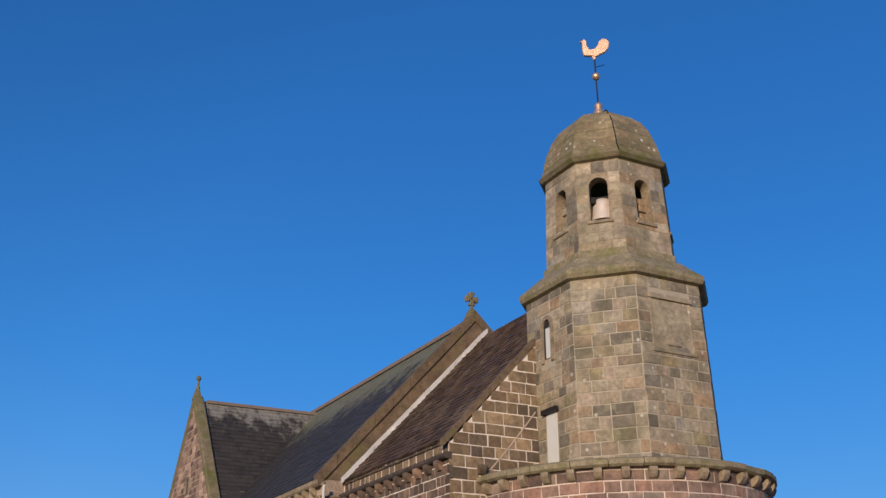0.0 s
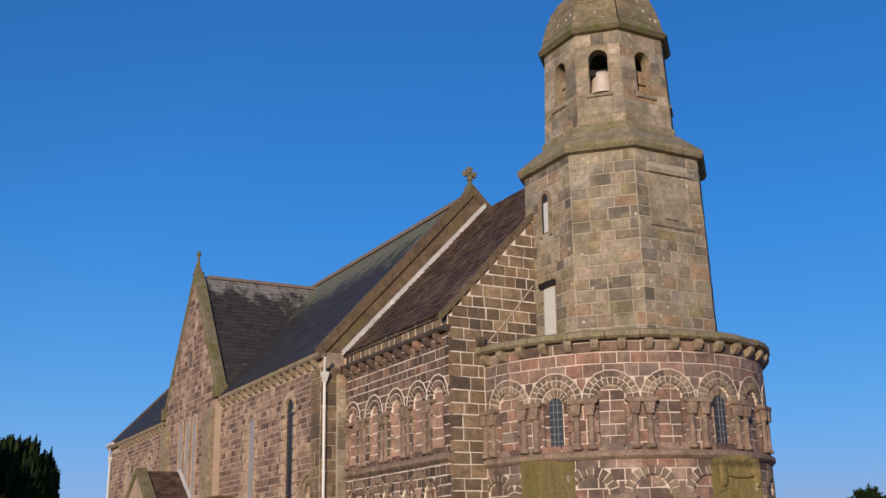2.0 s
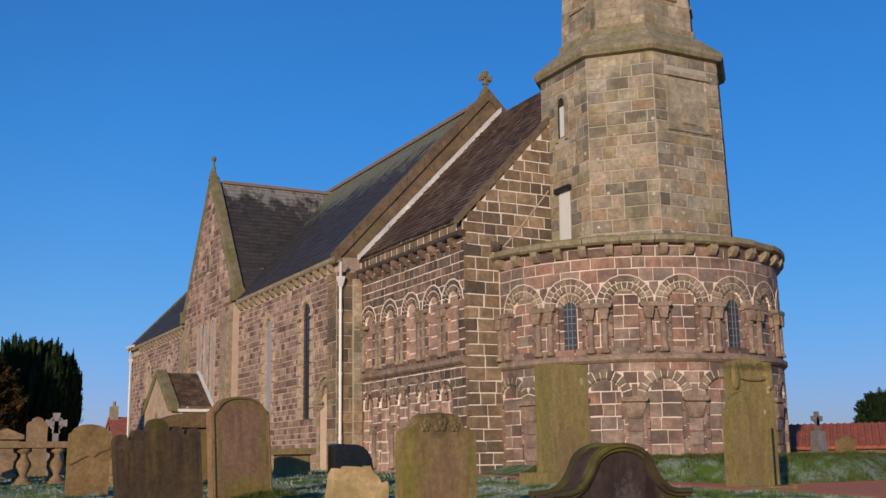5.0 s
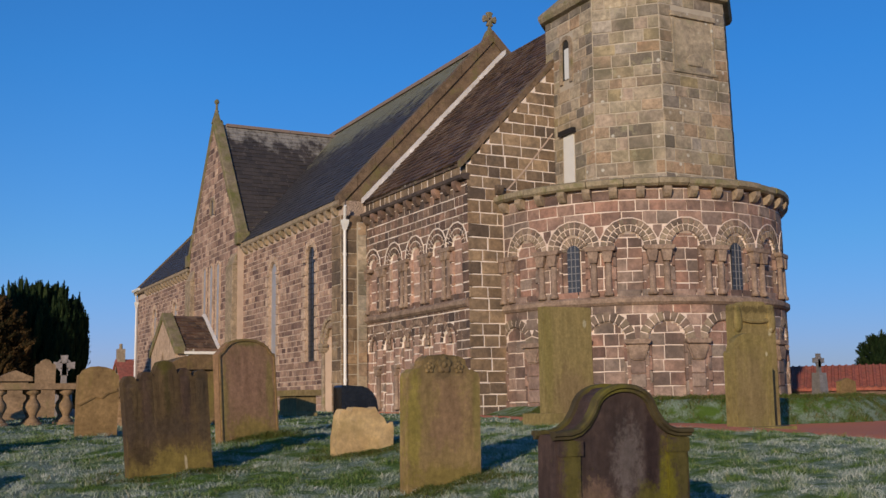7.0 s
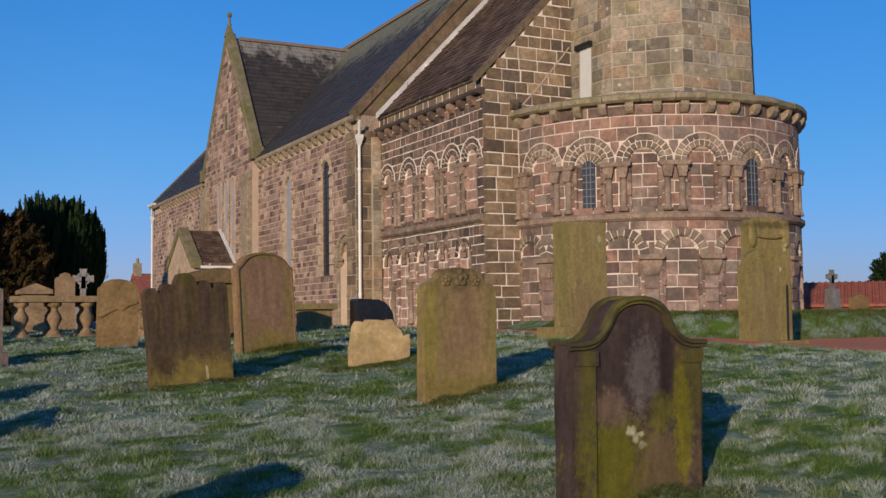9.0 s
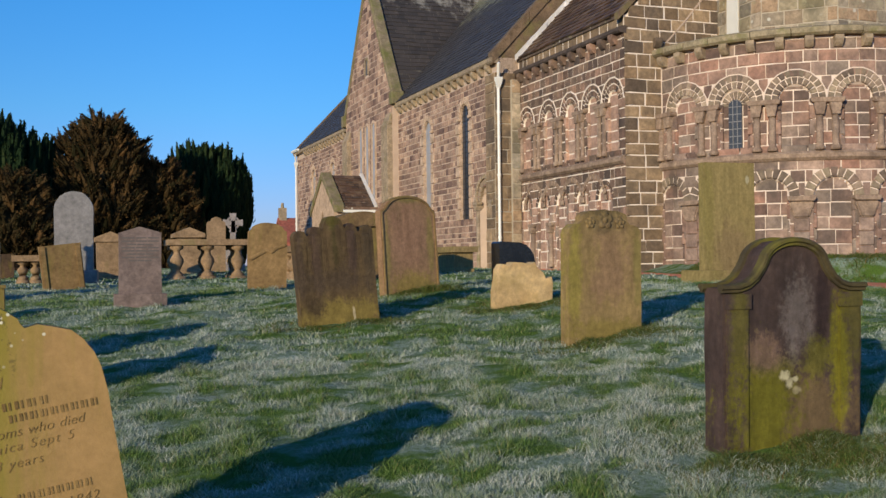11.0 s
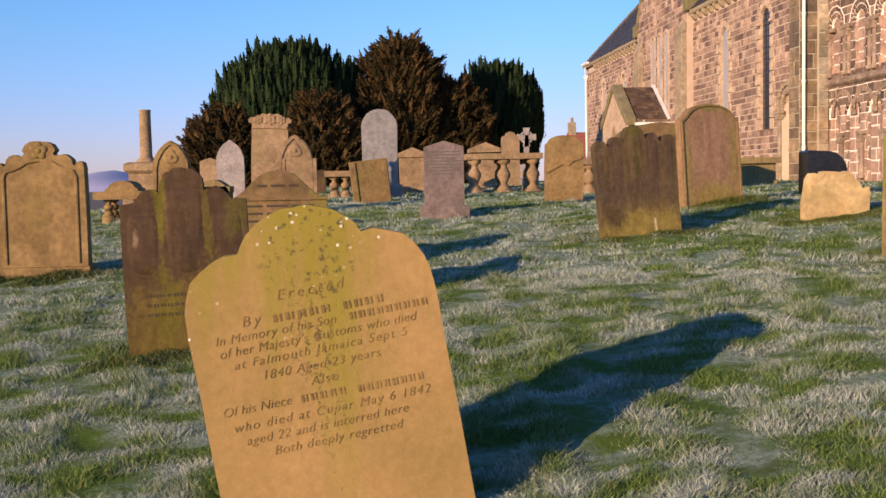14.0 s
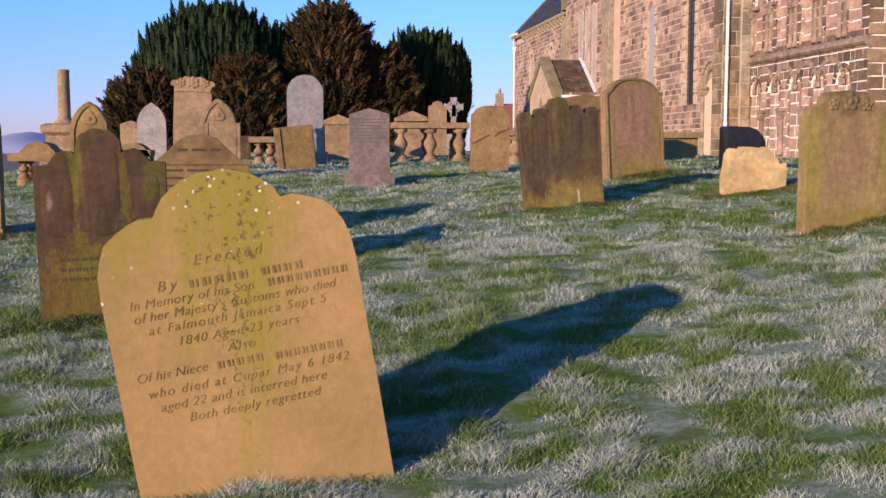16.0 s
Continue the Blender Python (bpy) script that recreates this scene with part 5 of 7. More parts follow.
M_SL_BROWN = slate_mat("brown_stone_slate_pieces", [(0.075, 0.042, 0.028), (0.12, 0.068, 0.044), (0.05, 0.032, 0.025), (0.095, 0.058, 0.04), (0.15, 0.095, 0.06), (0.065, 0.045, 0.035)], (0.21, 0.145, 0.10), 0.8)
M_SL_BLUE = slate_mat("dark_slate_pieces", [(0.042, 0.038, 0.040), (0.058, 0.052, 0.053), (0.035, 0.032, 0.035)], (0.10, 0.095, 0.07), 0.35, (8.6, 12.4, (0.20, 0.195, 0.13)))
M_SL_OLD = slate_mat("streaked_slate_pieces", [(0.045, 0.038, 0.036), (0.062, 0.051, 0.047), (0.034, 0.030, 0.030)], (0.10, 0.085, 0.07), 0.35, (9.4, 13.2, (0.29, 0.265, 0.235)))
k = (12.1 - 7.08) / 4.8
n = math.hypot(1, k)
th_ = 0.16 * 1.1
slates("slates", (CX0 - 0.09, CY0 + 0.18, 7.08 - 0.09 * k + 0.11 + 0.012), (0, 1, 0), (1 / n, 0, k / n), CY1 - CY0 - 0.20, 4.85 * n, 0.30, 0.21, chancel_roof, M_SL_BROWN, None, 0.035, 5)
k = (12.56 - 7.17) / (NAX - NX0)
n = math.hypot(1, k)
slates("slates", (NX0 - 0.20, NY0 + 0.28, 7.17 - 0.20 * k + th_ + 0.012), (0, 1, 0), (1 / n, 0, k / n), NY1 - NY0 - 0.75, 5.35 * n, 0.34, 0.24, nave_roof, M_SL_BLUE, None, 0.02, 6)
kt = (12.3 - 7.5) / (YM - TY0 - 0.05)
nt = math.hypot(1, kt)
slates("slates", (TX + 0.38, TY0 + 0.02, 7.66), (1, 0, 0), (0, 1 / nt, kt / nt), AX - TX - 0.42, 3.45 * nt, 0.32, 0.22, church, M_SL_OLD, None, 0.025, 7)

# rainwater pipes
def downpipe(x, y, z0, z1, dx=0.0, label="white painted cast-iron downpipe with hopper head"):
    pipe = thing("downpipe", label, "downpipe", (x, y, z0))
    bm = bmesh.new()
    lathe(bm, [(0.045, 0), (0.045, z1 - z0 - 0.3)], 10)
    for z in np.arange(0.9, z1 - z0 - 0.4, 1.8):
        lathe(bm, [(0.058, z), (0.058, z + 0.08)], 10)
    part("pipe", bm, M_WHITE, pipe)
    bm = bmesh.new()
    lathe(bm, [(0.05, z1 - z0 - 0.32), (0.13, z1 - z0 - 0.10), (0.14, z1 - z0)], 4, pose(0, 0, 0, 0, 0, 45))
    lathe(bm, [(0.045, 0), (0.045, 0.5)], 8, pose(0.0, 0.0, z1 - z0 - 0.05) @ pose(0, 0, 0, 30, -12, 0))
    part("hopper", bm, M_WHITE, pipe)


downpipe(NX0 + 0.0, NY0 - 0.125, 1.0, 6.55)
downpipe(NX0 - 0.12, NY1 - 0.35, 0.6, 6.6)

# porch on the nave's south side
PX, PY0, PY1, PYM = 10.0, 40.15, 44.05, 42.1
porch = thing("porch", "small gabled sandstone porch with stone-slated roof", "porch", (PX, PYM, 1.0), kind="structure")
pinv = porch.matrix_world.inverted()
bm = bmesh.new()
prism(bm, [(PY0, 0.5), (PYM - 0.55, 0.5), (PYM - 0.55, 2.6), (PYM, 3.4), (PYM, 4.66), (PY0, 3.40)], PX, PX + 0.4, turn90)
prism(bm, [(PY1, 0.5), (PY1, 3.40), (PYM, 4.66), (PYM, 3.4), (PYM + 0.55, 2.6), (PYM + 0.55, 0.5)], PX, PX + 0.4, turn90)
box(bm, (PX + 0.4, PY0, 0.5), (TX, PY0 + 0.4, 3.36))
box(bm, (PX + 0.4, PY1 - 0.4, 0.5), (TX, PY1, 3.36))
bmesh.ops.transform(bm, matrix=pinv, verts=bm.verts)
part("wall", bm, M_JAMB, porch)
bm = bmesh.new()
for sgn in (-1, 1):
    ye = PYM + sgn * 2.1
    prism(bm, [(ye, 3.27), (PYM, 4.66), (PYM, 4.80), (ye, 3.41)], PX + 0.36, TX, turn90)
bmesh.ops.transform(bm, matrix=pinv, verts=bm.verts)
roof = part("roof", bm, M_BROWN_SLATE, porch, "brown slated porch roof")
bm = bmesh.new()
for sgn in (-1, 1):
    ye = PYM + sgn * 2.15
    prism(bm, [(ye, 3.20), (PYM, 4.64), (PYM, 4.92), (ye, 3.48)], PX - 0.06, PX + 0.36, turn90)
bevel(bm, 0.02)
bmesh.ops.transform(bm, matrix=pinv, verts=bm.verts)
part("coping", bm, M_MOSSY, porch)
bm = bmesh.new()
for sgn in (-1, 1):
    ye = PYM + sgn * 2.12
    prism(bm, [(ye, 3.41), (PYM, 4.81), (PYM, 4.90), (ye, 3.50)], TX - 0.16, TX - 0.04, turn90)
bmesh.ops.transform(bm, matrix=pinv, verts=bm.verts)
part("flashing", bm, M_LEAD, porch, "pale lead flashing against the nave wall")
bm = bmesh.new()
box(bm, (PX + 0.3, PY0 - 0.27, 3.20), (TX - 0.05, PY0 - 0.15, 3.30))
box(bm, (PX + 0.42, PY0 - 0.10, 0.8), (PX + 0.50, PY0 - 0.02, 3.2))
bmesh.ops.transform(bm, matrix=pinv, verts=bm.verts)
part("gutter", bm, M_WHITE, porch, "white gutter and pipe")

kp = (4.66 - 3.27) / 2.1
npq = math.hypot(1, kp)
slates("slates", (PX + 0.40, PYM - 2.10, 3.43), (1, 0, 0), (0, 1 / npq, kp / npq), TX - PX - 0.58, 2.1 * npq, 0.28, 0.2, church, M_SL_BROWN, None, 0.03, 9)

# ---- churchyard ----
def gold_stone():
    """Warm sandstone: rusty body, yellow-green algae from the top down, black and white lichen."""
    m, t, s = mat("golden_lichened_sandstone")
    g = t.nodes.new("ShaderNodeNewGeometry")
    sep = t.nodes.new("ShaderNodeSeparateXYZ")
    tc = t.nodes.new("ShaderNodeTexCoord")
    t.links.new(tc.outputs["Object"], sep.inputs[0])
    col = mix(t, (0.37, 0.222, 0.09), (0.28, 0.178, 0.066), ramp(t, world_noise(t, 2.0, 7.0, 0.65), [(0.35, grey(0.0)), (0.65, grey(1.0))]))
    col = mix(t, col, ramp(t, world_noise(t, 30.0, 8.0, 0.7), [(0.3, grey(0.7)), (0.7, grey(1.2))]), 0.5, "MULTIPLY")
    up = node(t, "MapRange")
    up.inputs[1].default_value, up.inputs[2].default_value = 0.25, 1.25
    t.links.new(sep.outputs["Z"], up.inputs[0])
    streak = world_noise(t, 3.0, 6.0, 0.62, (2.4, 2.4, 0.22))
    across = node(t, "Math")
    across.operation = "ABSOLUTE"
    t.links.new(sep.outputs["X"], across.inputs[0])
    band_ = node(t, "MapRange")
    band_.inputs[1].default_value, band_.inputs[2].default_value = 0.34, 0.04
    t.links.new(across.outputs[0], band_.inputs[0])
    algae = mix(t, mix(t, streak, up.outputs[0], 0.24), band_.outputs[0], 0.10)
    col = mix(t, col, (0.235, 0.19, 0.03), ramp(t, algae, [(0.44, grey(0.0)), (0.62, grey(0.9))]))
    v = t.nodes.new("ShaderNodeTexVoronoi")
    v.inputs["Scale"].default_value = 26.0
    t.links.new(g.outputs["Position"], v.inputs["Vector"])
    dots = ramp(t, v.outputs["Distance"], [(0.12, grey(1.0)), (0.20, grey(0.0))])
    where = mix(t, world_noise(t, 2.6, 4.0, 0.6), up.outputs[0], 0.30)
    col = mix(t, col, (0.62, 0.58, 0.46), mix(t, grey(0.0), dots, ramp(t, where, [(0.57, grey(0.0)), (0.64, grey(1.0))])))
    black = ramp(t, world_noise(t, 34.0, 5.0, 0.7), [(0.55, grey(0.0)), (0.62, grey(1.0))])
    patch = ramp(t, mix(t, world_noise(t, 4.0, 4.0, 0.6, (1.5, 1.5, 0.5)), mix(t, up.outputs[0], band_.outputs[0], 0.6), 0.40), [(0.55, grey(0.0)), (0.66, grey(0.85))])
    col = mix(t, col, (0.085, 0.065, 0.03), mix(t, grey(0.0), black, patch))
    t.links.new(col, s.inputs["Base Color"])
    s.inputs["Roughness"].default_value = 0.9
    s.inputs["Specular IOR Level"].default_value = 0.2
    bump(t, s, world_noise(t, 42.0, 8.0, 0.75), 0.35, 0.01)
    return m


M_GOLD = gold_stone()
M_OCHRE = plain_stone("ochre_sandstone", (0.275, 0.172, 0.078), (0.195, 0.122, 0.054), (0.185, 0.145, 0.04), 0.45, 2.0, 0.35, 0.9, True)
M_BUFF = plain_stone("buff_sandstone", (0.335, 0.22, 0.13), (0.23, 0.15, 0.088), (0.20, 0.155, 0.07), 0.3, 2.0, 0.35, 0.9, True)
M_DARKSTONE = plain_stone("blackened_sandstone", (0.10, 0.06, 0.036), (0.048, 0.031, 0.02), (0.19, 0.155, 0.022), 0.62, 2.4, 0.4, 0.85, True)
M_BROWNSTONE = plain_stone("brown_streaked_sandstone", (0.20, 0.125, 0.06), (0.12, 0.075, 0.042), (0.20, 0.165, 0.035), 0.5, 2.4, 0.4, 0.85, True)
M_OLIVE = stained("olive_mossed_sandstone", (0.265, 0.20, 0.082), (0.235, 0.178, 0.074), [(0.05, 0.35, 0.40, 0.45, (0.21, 0.145, 0.075), 0.7), (0.0, 1.78, 0.6, 0.06, (0.10, 0.075, 0.03), 0.8), (-0.35, 1.0, 0.09, 0.9, (0.215, 0.175, 0.055), 0.6), (0.3, 1.45, 0.03, 0.06, (0.5, 0.45, 0.3), 0.8)], 0.3)
M_GRANITE = plain_stone("grey_granite", (0.20, 0.18, 0.18), (0.165, 0.15, 0.15), None, 0, 9.0, 0.15, 0.5)
M_PINKSTONE = plain_stone("pinkish_grey_sandstone", (0.20, 0.145, 0.13), (0.16, 0.12, 0.11), None, 0, 3.0, 0.25, 0.85)
M_PALEGREY = plain_stone("pale_grey_stone", (0.31, 0.265, 0.25), (0.28, 0.24, 0.23), None, 0, 1.5, 0.1, 0.8)
M_MUSTARD = stained("mustard_lichened_sandstone", (0.245, 0.19, 0.07), (0.215, 0.165, 0.065), [(0.0, 0.55, 0.30, 0.55, (0.225, 0.165, 0.08), 0.7), (0.30, 1.05, 0.02, 0.03, (0.5, 0.45, 0.3), 0.8)], 0.3)
M_PALE = plain_stone("pale_buff_stone", (0.60, 0.42, 0.22), (0.44, 0.28, 0.12), (0.34, 0.24, 0.09), 0.3, 2.5, 0.5)
M_BLACK = plain_stone("polished_black_granite", (0.012, 0.012, 0.014), (0.018, 0.018, 0.02), None, 0, 12.0, 0.05, 0.25)
MOSS, GILT_MOSS, OLD_MOSS = (0.13, 0.115, 0.015), (0.17, 0.15, 0.015), (0.10, 0.085, 0.02)
M_NEAR = stained("blackened_mossed_sandstone", (0.085, 0.055, 0.047), (0.05, 0.034, 0.031), [
    (0.13, 0.15, 0.30, 0.24, (0.15, 0.10, 0.05), 0.9), (-0.36, 0.62, 0.06, 0.40, OLD_MOSS, 0.85), (-0.20, 0.20, 0.21, 0.32, MOSS, 1.0),
    (0.30, 0.40, 0.065, 0.34, GILT_MOSS, 0.9), (0.40, 0.72, 0.06, 0.26, OLD_MOSS, 0.8), (0.02, 0.74, 0.11, 0.22, (0.15, 0.12, 0.11), 0.8), (0.19, 0.80, 0.045, 0.30, (0.032, 0.02, 0.02), 0.85),
    (-0.19, 0.52, 0.11, 0.10, (0.17, 0.105, 0.08), 0.8), (0.16, 0.48, 0.10, 0.10, MOSS, 0.7), (-0.06, 0.39, 0.03, 0.025, (0.55, 0.48, 0.30), 0.9), (-0.03, 0.35, 0.022, 0.03, (0.55, 0.48, 0.30), 0.8), (0.01, 0.37, 0.016, 0.014, (0.5, 0.44, 0.28), 0.8), (0.02, 0.31, 0.025, 0.018, (0.45, 0.38, 0.22), 0.7)])
M_DARK = stained("dark_brown_mossed_sandstone", (0.095, 0.056, 0.032), (0.058, 0.035, 0.022), [
    (-0.05, 0.12, 0.45, 0.34, (0.13, 0.09, 0.022), 0.85), (-0.145, 0.88, 0.035, 0.30, (0.17, 0.145, 0.02), 0.65), (-0.12, 0.28, 0.07, 0.24, MOSS, 0.5), (0.14, 0.85, 0.025, 0.24, (0.15, 0.12, 0.02), 0.5),
    (0.0, 1.20, 0.22, 0.06, MOSS, 0.8), (0.32, 0.84, 0.07, 0.16, OLD_MOSS, 0.7), (-0.30, 0.72, 0.02, 0.07, (0.25, 0.17, 0.12), 0.7)])
M_FLUTED = stained("brown_streaked_sandstone", (0.135, 0.089, 0.042), (0.085, 0.055, 0.030), [
    (-0.36, 0.62, 0.042, 0.42, (0.07, 0.047, 0.033), 0.8), (-0.20, 0.64, 0.05, 0.46, (0.075, 0.047, 0.035), 0.8), (0.0, 0.82, 0.03, 0.28, (0.065, 0.05, 0.02), 0.8), (0.17, 0.66, 0.05, 0.44, (0.075, 0.047, 0.037), 0.8), (0.33, 0.60, 0.06, 0.46, (0.075, 0.053, 0.033), 0.8),
    (-0.02, 0.42, 0.36, 0.12, (0.085, 0.058, 0.038), 0.8), (0.0, 0.08, 0.5, 0.17, (0.22, 0.16, 0.045), 0.9), (-0.25, 0.20, 0.10, 0.10, (0.075, 0.05, 0.028), 0.9), (0.0, 1.02, 0.10, 0.10, OLD_MOSS, 0.7), (0.14, 0.10, 0.012, 0.07, (0.5, 0.4, 0.25), 0.9)], 0.7)
M_TAWNY = stained("tawny_lichened_sandstone", (0.30, 0.205, 0.085), (0.23, 0.155, 0.07), [
    (-0.30, 0.55, 0.07, 0.55, (0.27, 0.215, 0.05), 0.8), (0.05, 0.62, 0.20, 0.34, (0.24, 0.145, 0.085), 0.8), (0.0, 1.12, 0.26, 0.07, (0.11, 0.08, 0.04), 0.85), (0.0, 0.98, 0.16, 0.08, (0.14, 0.10, 0.05), 0.7), (0.0, 0.06, 0.42, 0.10, (0.22, 0.165, 0.045), 0.8), (0.33, 0.7, 0.04, 0.4, (0.20, 0.16, 0.05), 0.7)])
M_RUDDY = stained("ruddy_sandstone", (0.30, 0.175, 0.095), (0.24, 0.145, 0.08), [
    (0.0, 0.70, 0.26, 0.40, (0.32, 0.175, 0.11), 0.7), (0.0, 0.10, 0.42, 0.16, (0.26, 0.19, 0.05), 0.8), (0.0, 1.18, 0.34, 0.06, (0.20, 0.165, 0.05), 0.7), (0.31, 0.6, 0.05, 0.5, (0.25, 0.19, 0.06), 0.7), (-0.33, 0.5, 0.04, 0.5, (0.28, 0.21, 0.07), 0.7)])
M_PANEL = plain_stone("darkened_panel_sandstone", (0.10, 0.065, 0.055), (0.20, 0.12, 0.085), (0.055, 0.04, 0.04), 0.5, 2.2, 0.35, 0.8)


def top_line(kind, w, h):
    """Half-width w, full height h: the outline from the left shoulder to the right one."""
    n = 12
    if kind == "flat":
        return [(-w, h), (w, h)]
    if kind == "round":
        return [(-w * math.cos(a), h - w + w * math.sin(a)) for a in np.linspace(0, math.pi, 2 * n)]
    if kind == "segment":
        r = 0.30 * w
        return [(-w, h - 0.5 * w - 0.0), *[(-w * math.cos(a), h - 0.5 * w + 0.5 * w * math.sin(a)) for a in np.linspace(0.25, math.pi - 0.25, 2 * n)], (w, h - 0.5 * w)]
    if kind == "gothic":
        left = [(w - 2 * w * math.cos(a), h - 1.55 * w + 1.79 * w * math.sin(a) / math.sin(math.pi / 3) * 0.866) for a in np.linspace(0, math.pi / 3, n)]
        return left + [(-x, z) for x, z in left[::-1][1:]]
    if kind == "pediment":
        return [(-w, h - 0.32 * w), (0, h), (w, h - 0.32 * w)]
    if kind == "hump":          # wide shoulders curling up to a round middle
        sh = h - 0.62 * w
        left = [(-w, sh - 0.16 * w), (-0.97 * w, sh + 0.0 * w), (-0.88 * w, sh + 0.10 * w), (-0.76 * w, sh + 0.16 * w), (-0.62 * w, sh + 0.20 * w), (-0.57 * w, sh + 0.21 * w), (-0.54 * w, sh + 0.25 * w)]
        mid = [(-0.54 * w * math.cos(a), sh + 0.25 * w + 0.37 * w * math.sin(a)) for a in np.linspace(0.08, math.pi / 2, n)]
        half = left + mid
        return half + [(-x, z) for x, z in half[::-1][1:]]
    if kind == "cap":           # square shoulders, small raised round cap
        sh = h - 0.36 * w
        half = [(-w, sh - 0.22 * w), (-0.96 * w, sh - 0.08 * w), (-0.82 * w, sh), (-0.70 * w, sh + 0.02 * w), (-0.62 * w, sh + 0.10 * w), (-0.60 * w, sh + 0.20 * w)]
        half += [(-0.60 * w * math.cos(a), sh + 0.20 * w + 0.16 * w * math.sin(a)) for a in np.linspace(0.3, math.pi / 2, 7)]
        return half + [(-x, z) for x, z in half[::-1][1:]]
    if kind == "ogee":          # concave sweep up to a round head
        sh = h - 0.56 * w
        half = [(-w, sh), (-0.80 * w, sh + 0.005 * w), (-0.68 * w, sh + 0.04 * w), (-0.57 * w, sh + 0.12 * w), (-0.48 * w, sh + 0.24 * w)]
        half += [(-0.44 * w * math.cos(a), sh + 0.28 * w + 0.28 * w * math.sin(a)) for a in np.linspace(0.15, math.pi / 2, 9)]
        return half + [(-x, z) for x, z in half[::-1][1:]]
    if kind == "sweep":         # round head between small hollow shoulders
        half = [(-w, h - 0.48 * w), (-0.975 * w, h - 0.42 * w), (-0.91 * w, h - 0.40 * w), (-0.84 * w, h - 0.34 * w), (-0.75 * w, h - 0.22 * w), (-0.59 * w, h - 0.105 * w), (-0.34 * w, h - 0.025 * w), (0, h)]
        return half + [(-x, z) for x, z in half[::-1][1:]]
    if kind == "bell":          # a round crown falling in hollow curves to square shoulders
        half = [(-w, h - 0.55 * w), (-0.88 * w, h - 0.53 * w), (-0.76 * w, h - 0.46 * w), (-0.62 * w, h - 0.34 * w), (-0.48 * w, h - 0.20 * w), (-0.33 * w, h - 0.08 * w), (-0.17 * w, h - 0.015 * w), (0, h)]
        return half + [(-x, z) for x, z in half[::-1][1:]]
    if kind == "triple":        # a tall round head between two pairs of lower lobes
        half = [(-w, h - 0.43 * w), (-0.97 * w, h - 0.34 * w), (-0.90 * w, h - 0.29 * w), (-0.82 * w, h - 0.285 * w), (-0.74 * w, h - 0.32 * w), (-0.69 * w, h - 0.41 * w), (-0.64 * w, h - 0.43 * w), (-0.60 * w, h - 0.34 * w), (-0.55 * w, h - 0.25 * w), (-0.46 * w, h - 0.21 * w), (-0.37 * w, h - 0.23 * w), (-0.31 * w, h - 0.31 * w)]
        half += [(-0.28 * w, h - 0.37 * w), (-0.265 * w, h - 0.28 * w), (-0.22 * w, h - 0.13 * w), (-0.15 * w, h - 0.045 * w), (-0.07 * w, h - 0.008 * w), (0, h)]
        return half + [(-x, z) for x, z in half[::-1][1:]]
    if kind == "wings":         # a round head over two lower round shoulders
        half = [(-w, h - 0.62 * w), (-0.93 * w, h - 0.50 * w), (-0.82 * w, h - 0.40 * w), (-0.68 * w, h - 0.33 * w), (-0.54 * w, h - 0.31 * w), (-0.46 * w, h - 0.34 * w), (-0.43 * w, h - 0.42 * w), (-0.395 * w, h - 0.42 * w), (-0.39 * w, h - 0.26 * w)]
        half += [(-0.37 * w * math.cos(a), h - 0.22 * w + 0.22 * w * math.sin(a)) for a in np.linspace(0.25, math.pi / 2, 8)]
        return half + [(-x, z) for x, z in half[::-1][1:]]
    if kind == "scroll":        # a carved crest with curling ends
        half = [(-w, h - 0.56 * w), (-1.16 * w, h - 0.50 * w), (-1.18 * w, h - 0.34 * w), (-1.02 * w, h - 0.22 * w), (-0.74 * w, h - 0.27 * w), (-0.60 * w, h - 0.12 * w), (-0.44 * w, h - 0.01 * w), (-0.16 * w, h - 0.04 * w)]
        return half + [(-x, z) for x, z in half[::-1]]
    if kind == "crown":         # a broad round head, small nicks, quarter-round shoulders
        half = [(-w, h - 0.88 * w), (-0.985 * w, h - 0.68 * w), (-0.955 * w, h - 0.56 * w), (-0.90 * w, h - 0.45 * w), (-0.82 * w, h - 0.37 * w), (-0.71 * w, h - 0.315 * w), (-0.60 * w, h - 0.29 * w), (-0.505 * w, h - 0.283 * w), (-0.475 * w, h - 0.265 * w), (-0.455 * w, h - 0.22 * w), (-0.40 * w, h - 0.15 * w), (-0.31 * w, h - 0.083 * w), (-0.20 * w, h - 0.03 * w), (-0.10 * w, h - 0.007 * w), (0, h)]
        return half + [(-x, z) for x, z in half[::-1][1:]]
    if kind == "lobes":         # a tall round head, a lower lobe each side, flat ends
        half = [(-w, h - 0.55 * w), (-0.76 * w, h - 0.53 * w), (-0.73 * w, h - 0.48 * w), (-0.64 * w, h - 0.36 * w), (-0.53 * w, h - 0.325 * w), (-0.42 * w, h - 0.34 * w), (-0.345 * w, h - 0.39 * w), (-0.335 * w, h - 0.27 * w)]
        half += [(-0.33 * w * math.cos(a), h - 0.24 * w + 0.24 * w * math.sin(a)) for a in np.linspace(0.2, math.pi / 2, 8)]
        return half + [(-x, z) for x, z in half[::-1][1:]]
    if kind == "volutes":       # a hooded crown over curled lobes and small end scrolls
        half = [(-w, h - 0.62 * w), (-0.97 * w, h - 0.51 * w), (-0.91 * w, h - 0.48 * w), (-0.84 * w, h - 0.50 * w), (-0.79 * w, h - 0.57 * w), (-0.755 * w, h - 0.57 * w), (-0.72 * w, h - 0.43 * w), (-0.64 * w, h - 0.34 * w), (-0.55 * w, h - 0.315 * w), (-0.46 * w, h - 0.34 * w), (-0.36 * w, h - 0.35 * w), (-0.315 * w, h - 0.29 * w), (-0.375 * w, h - 0.225 * w)]
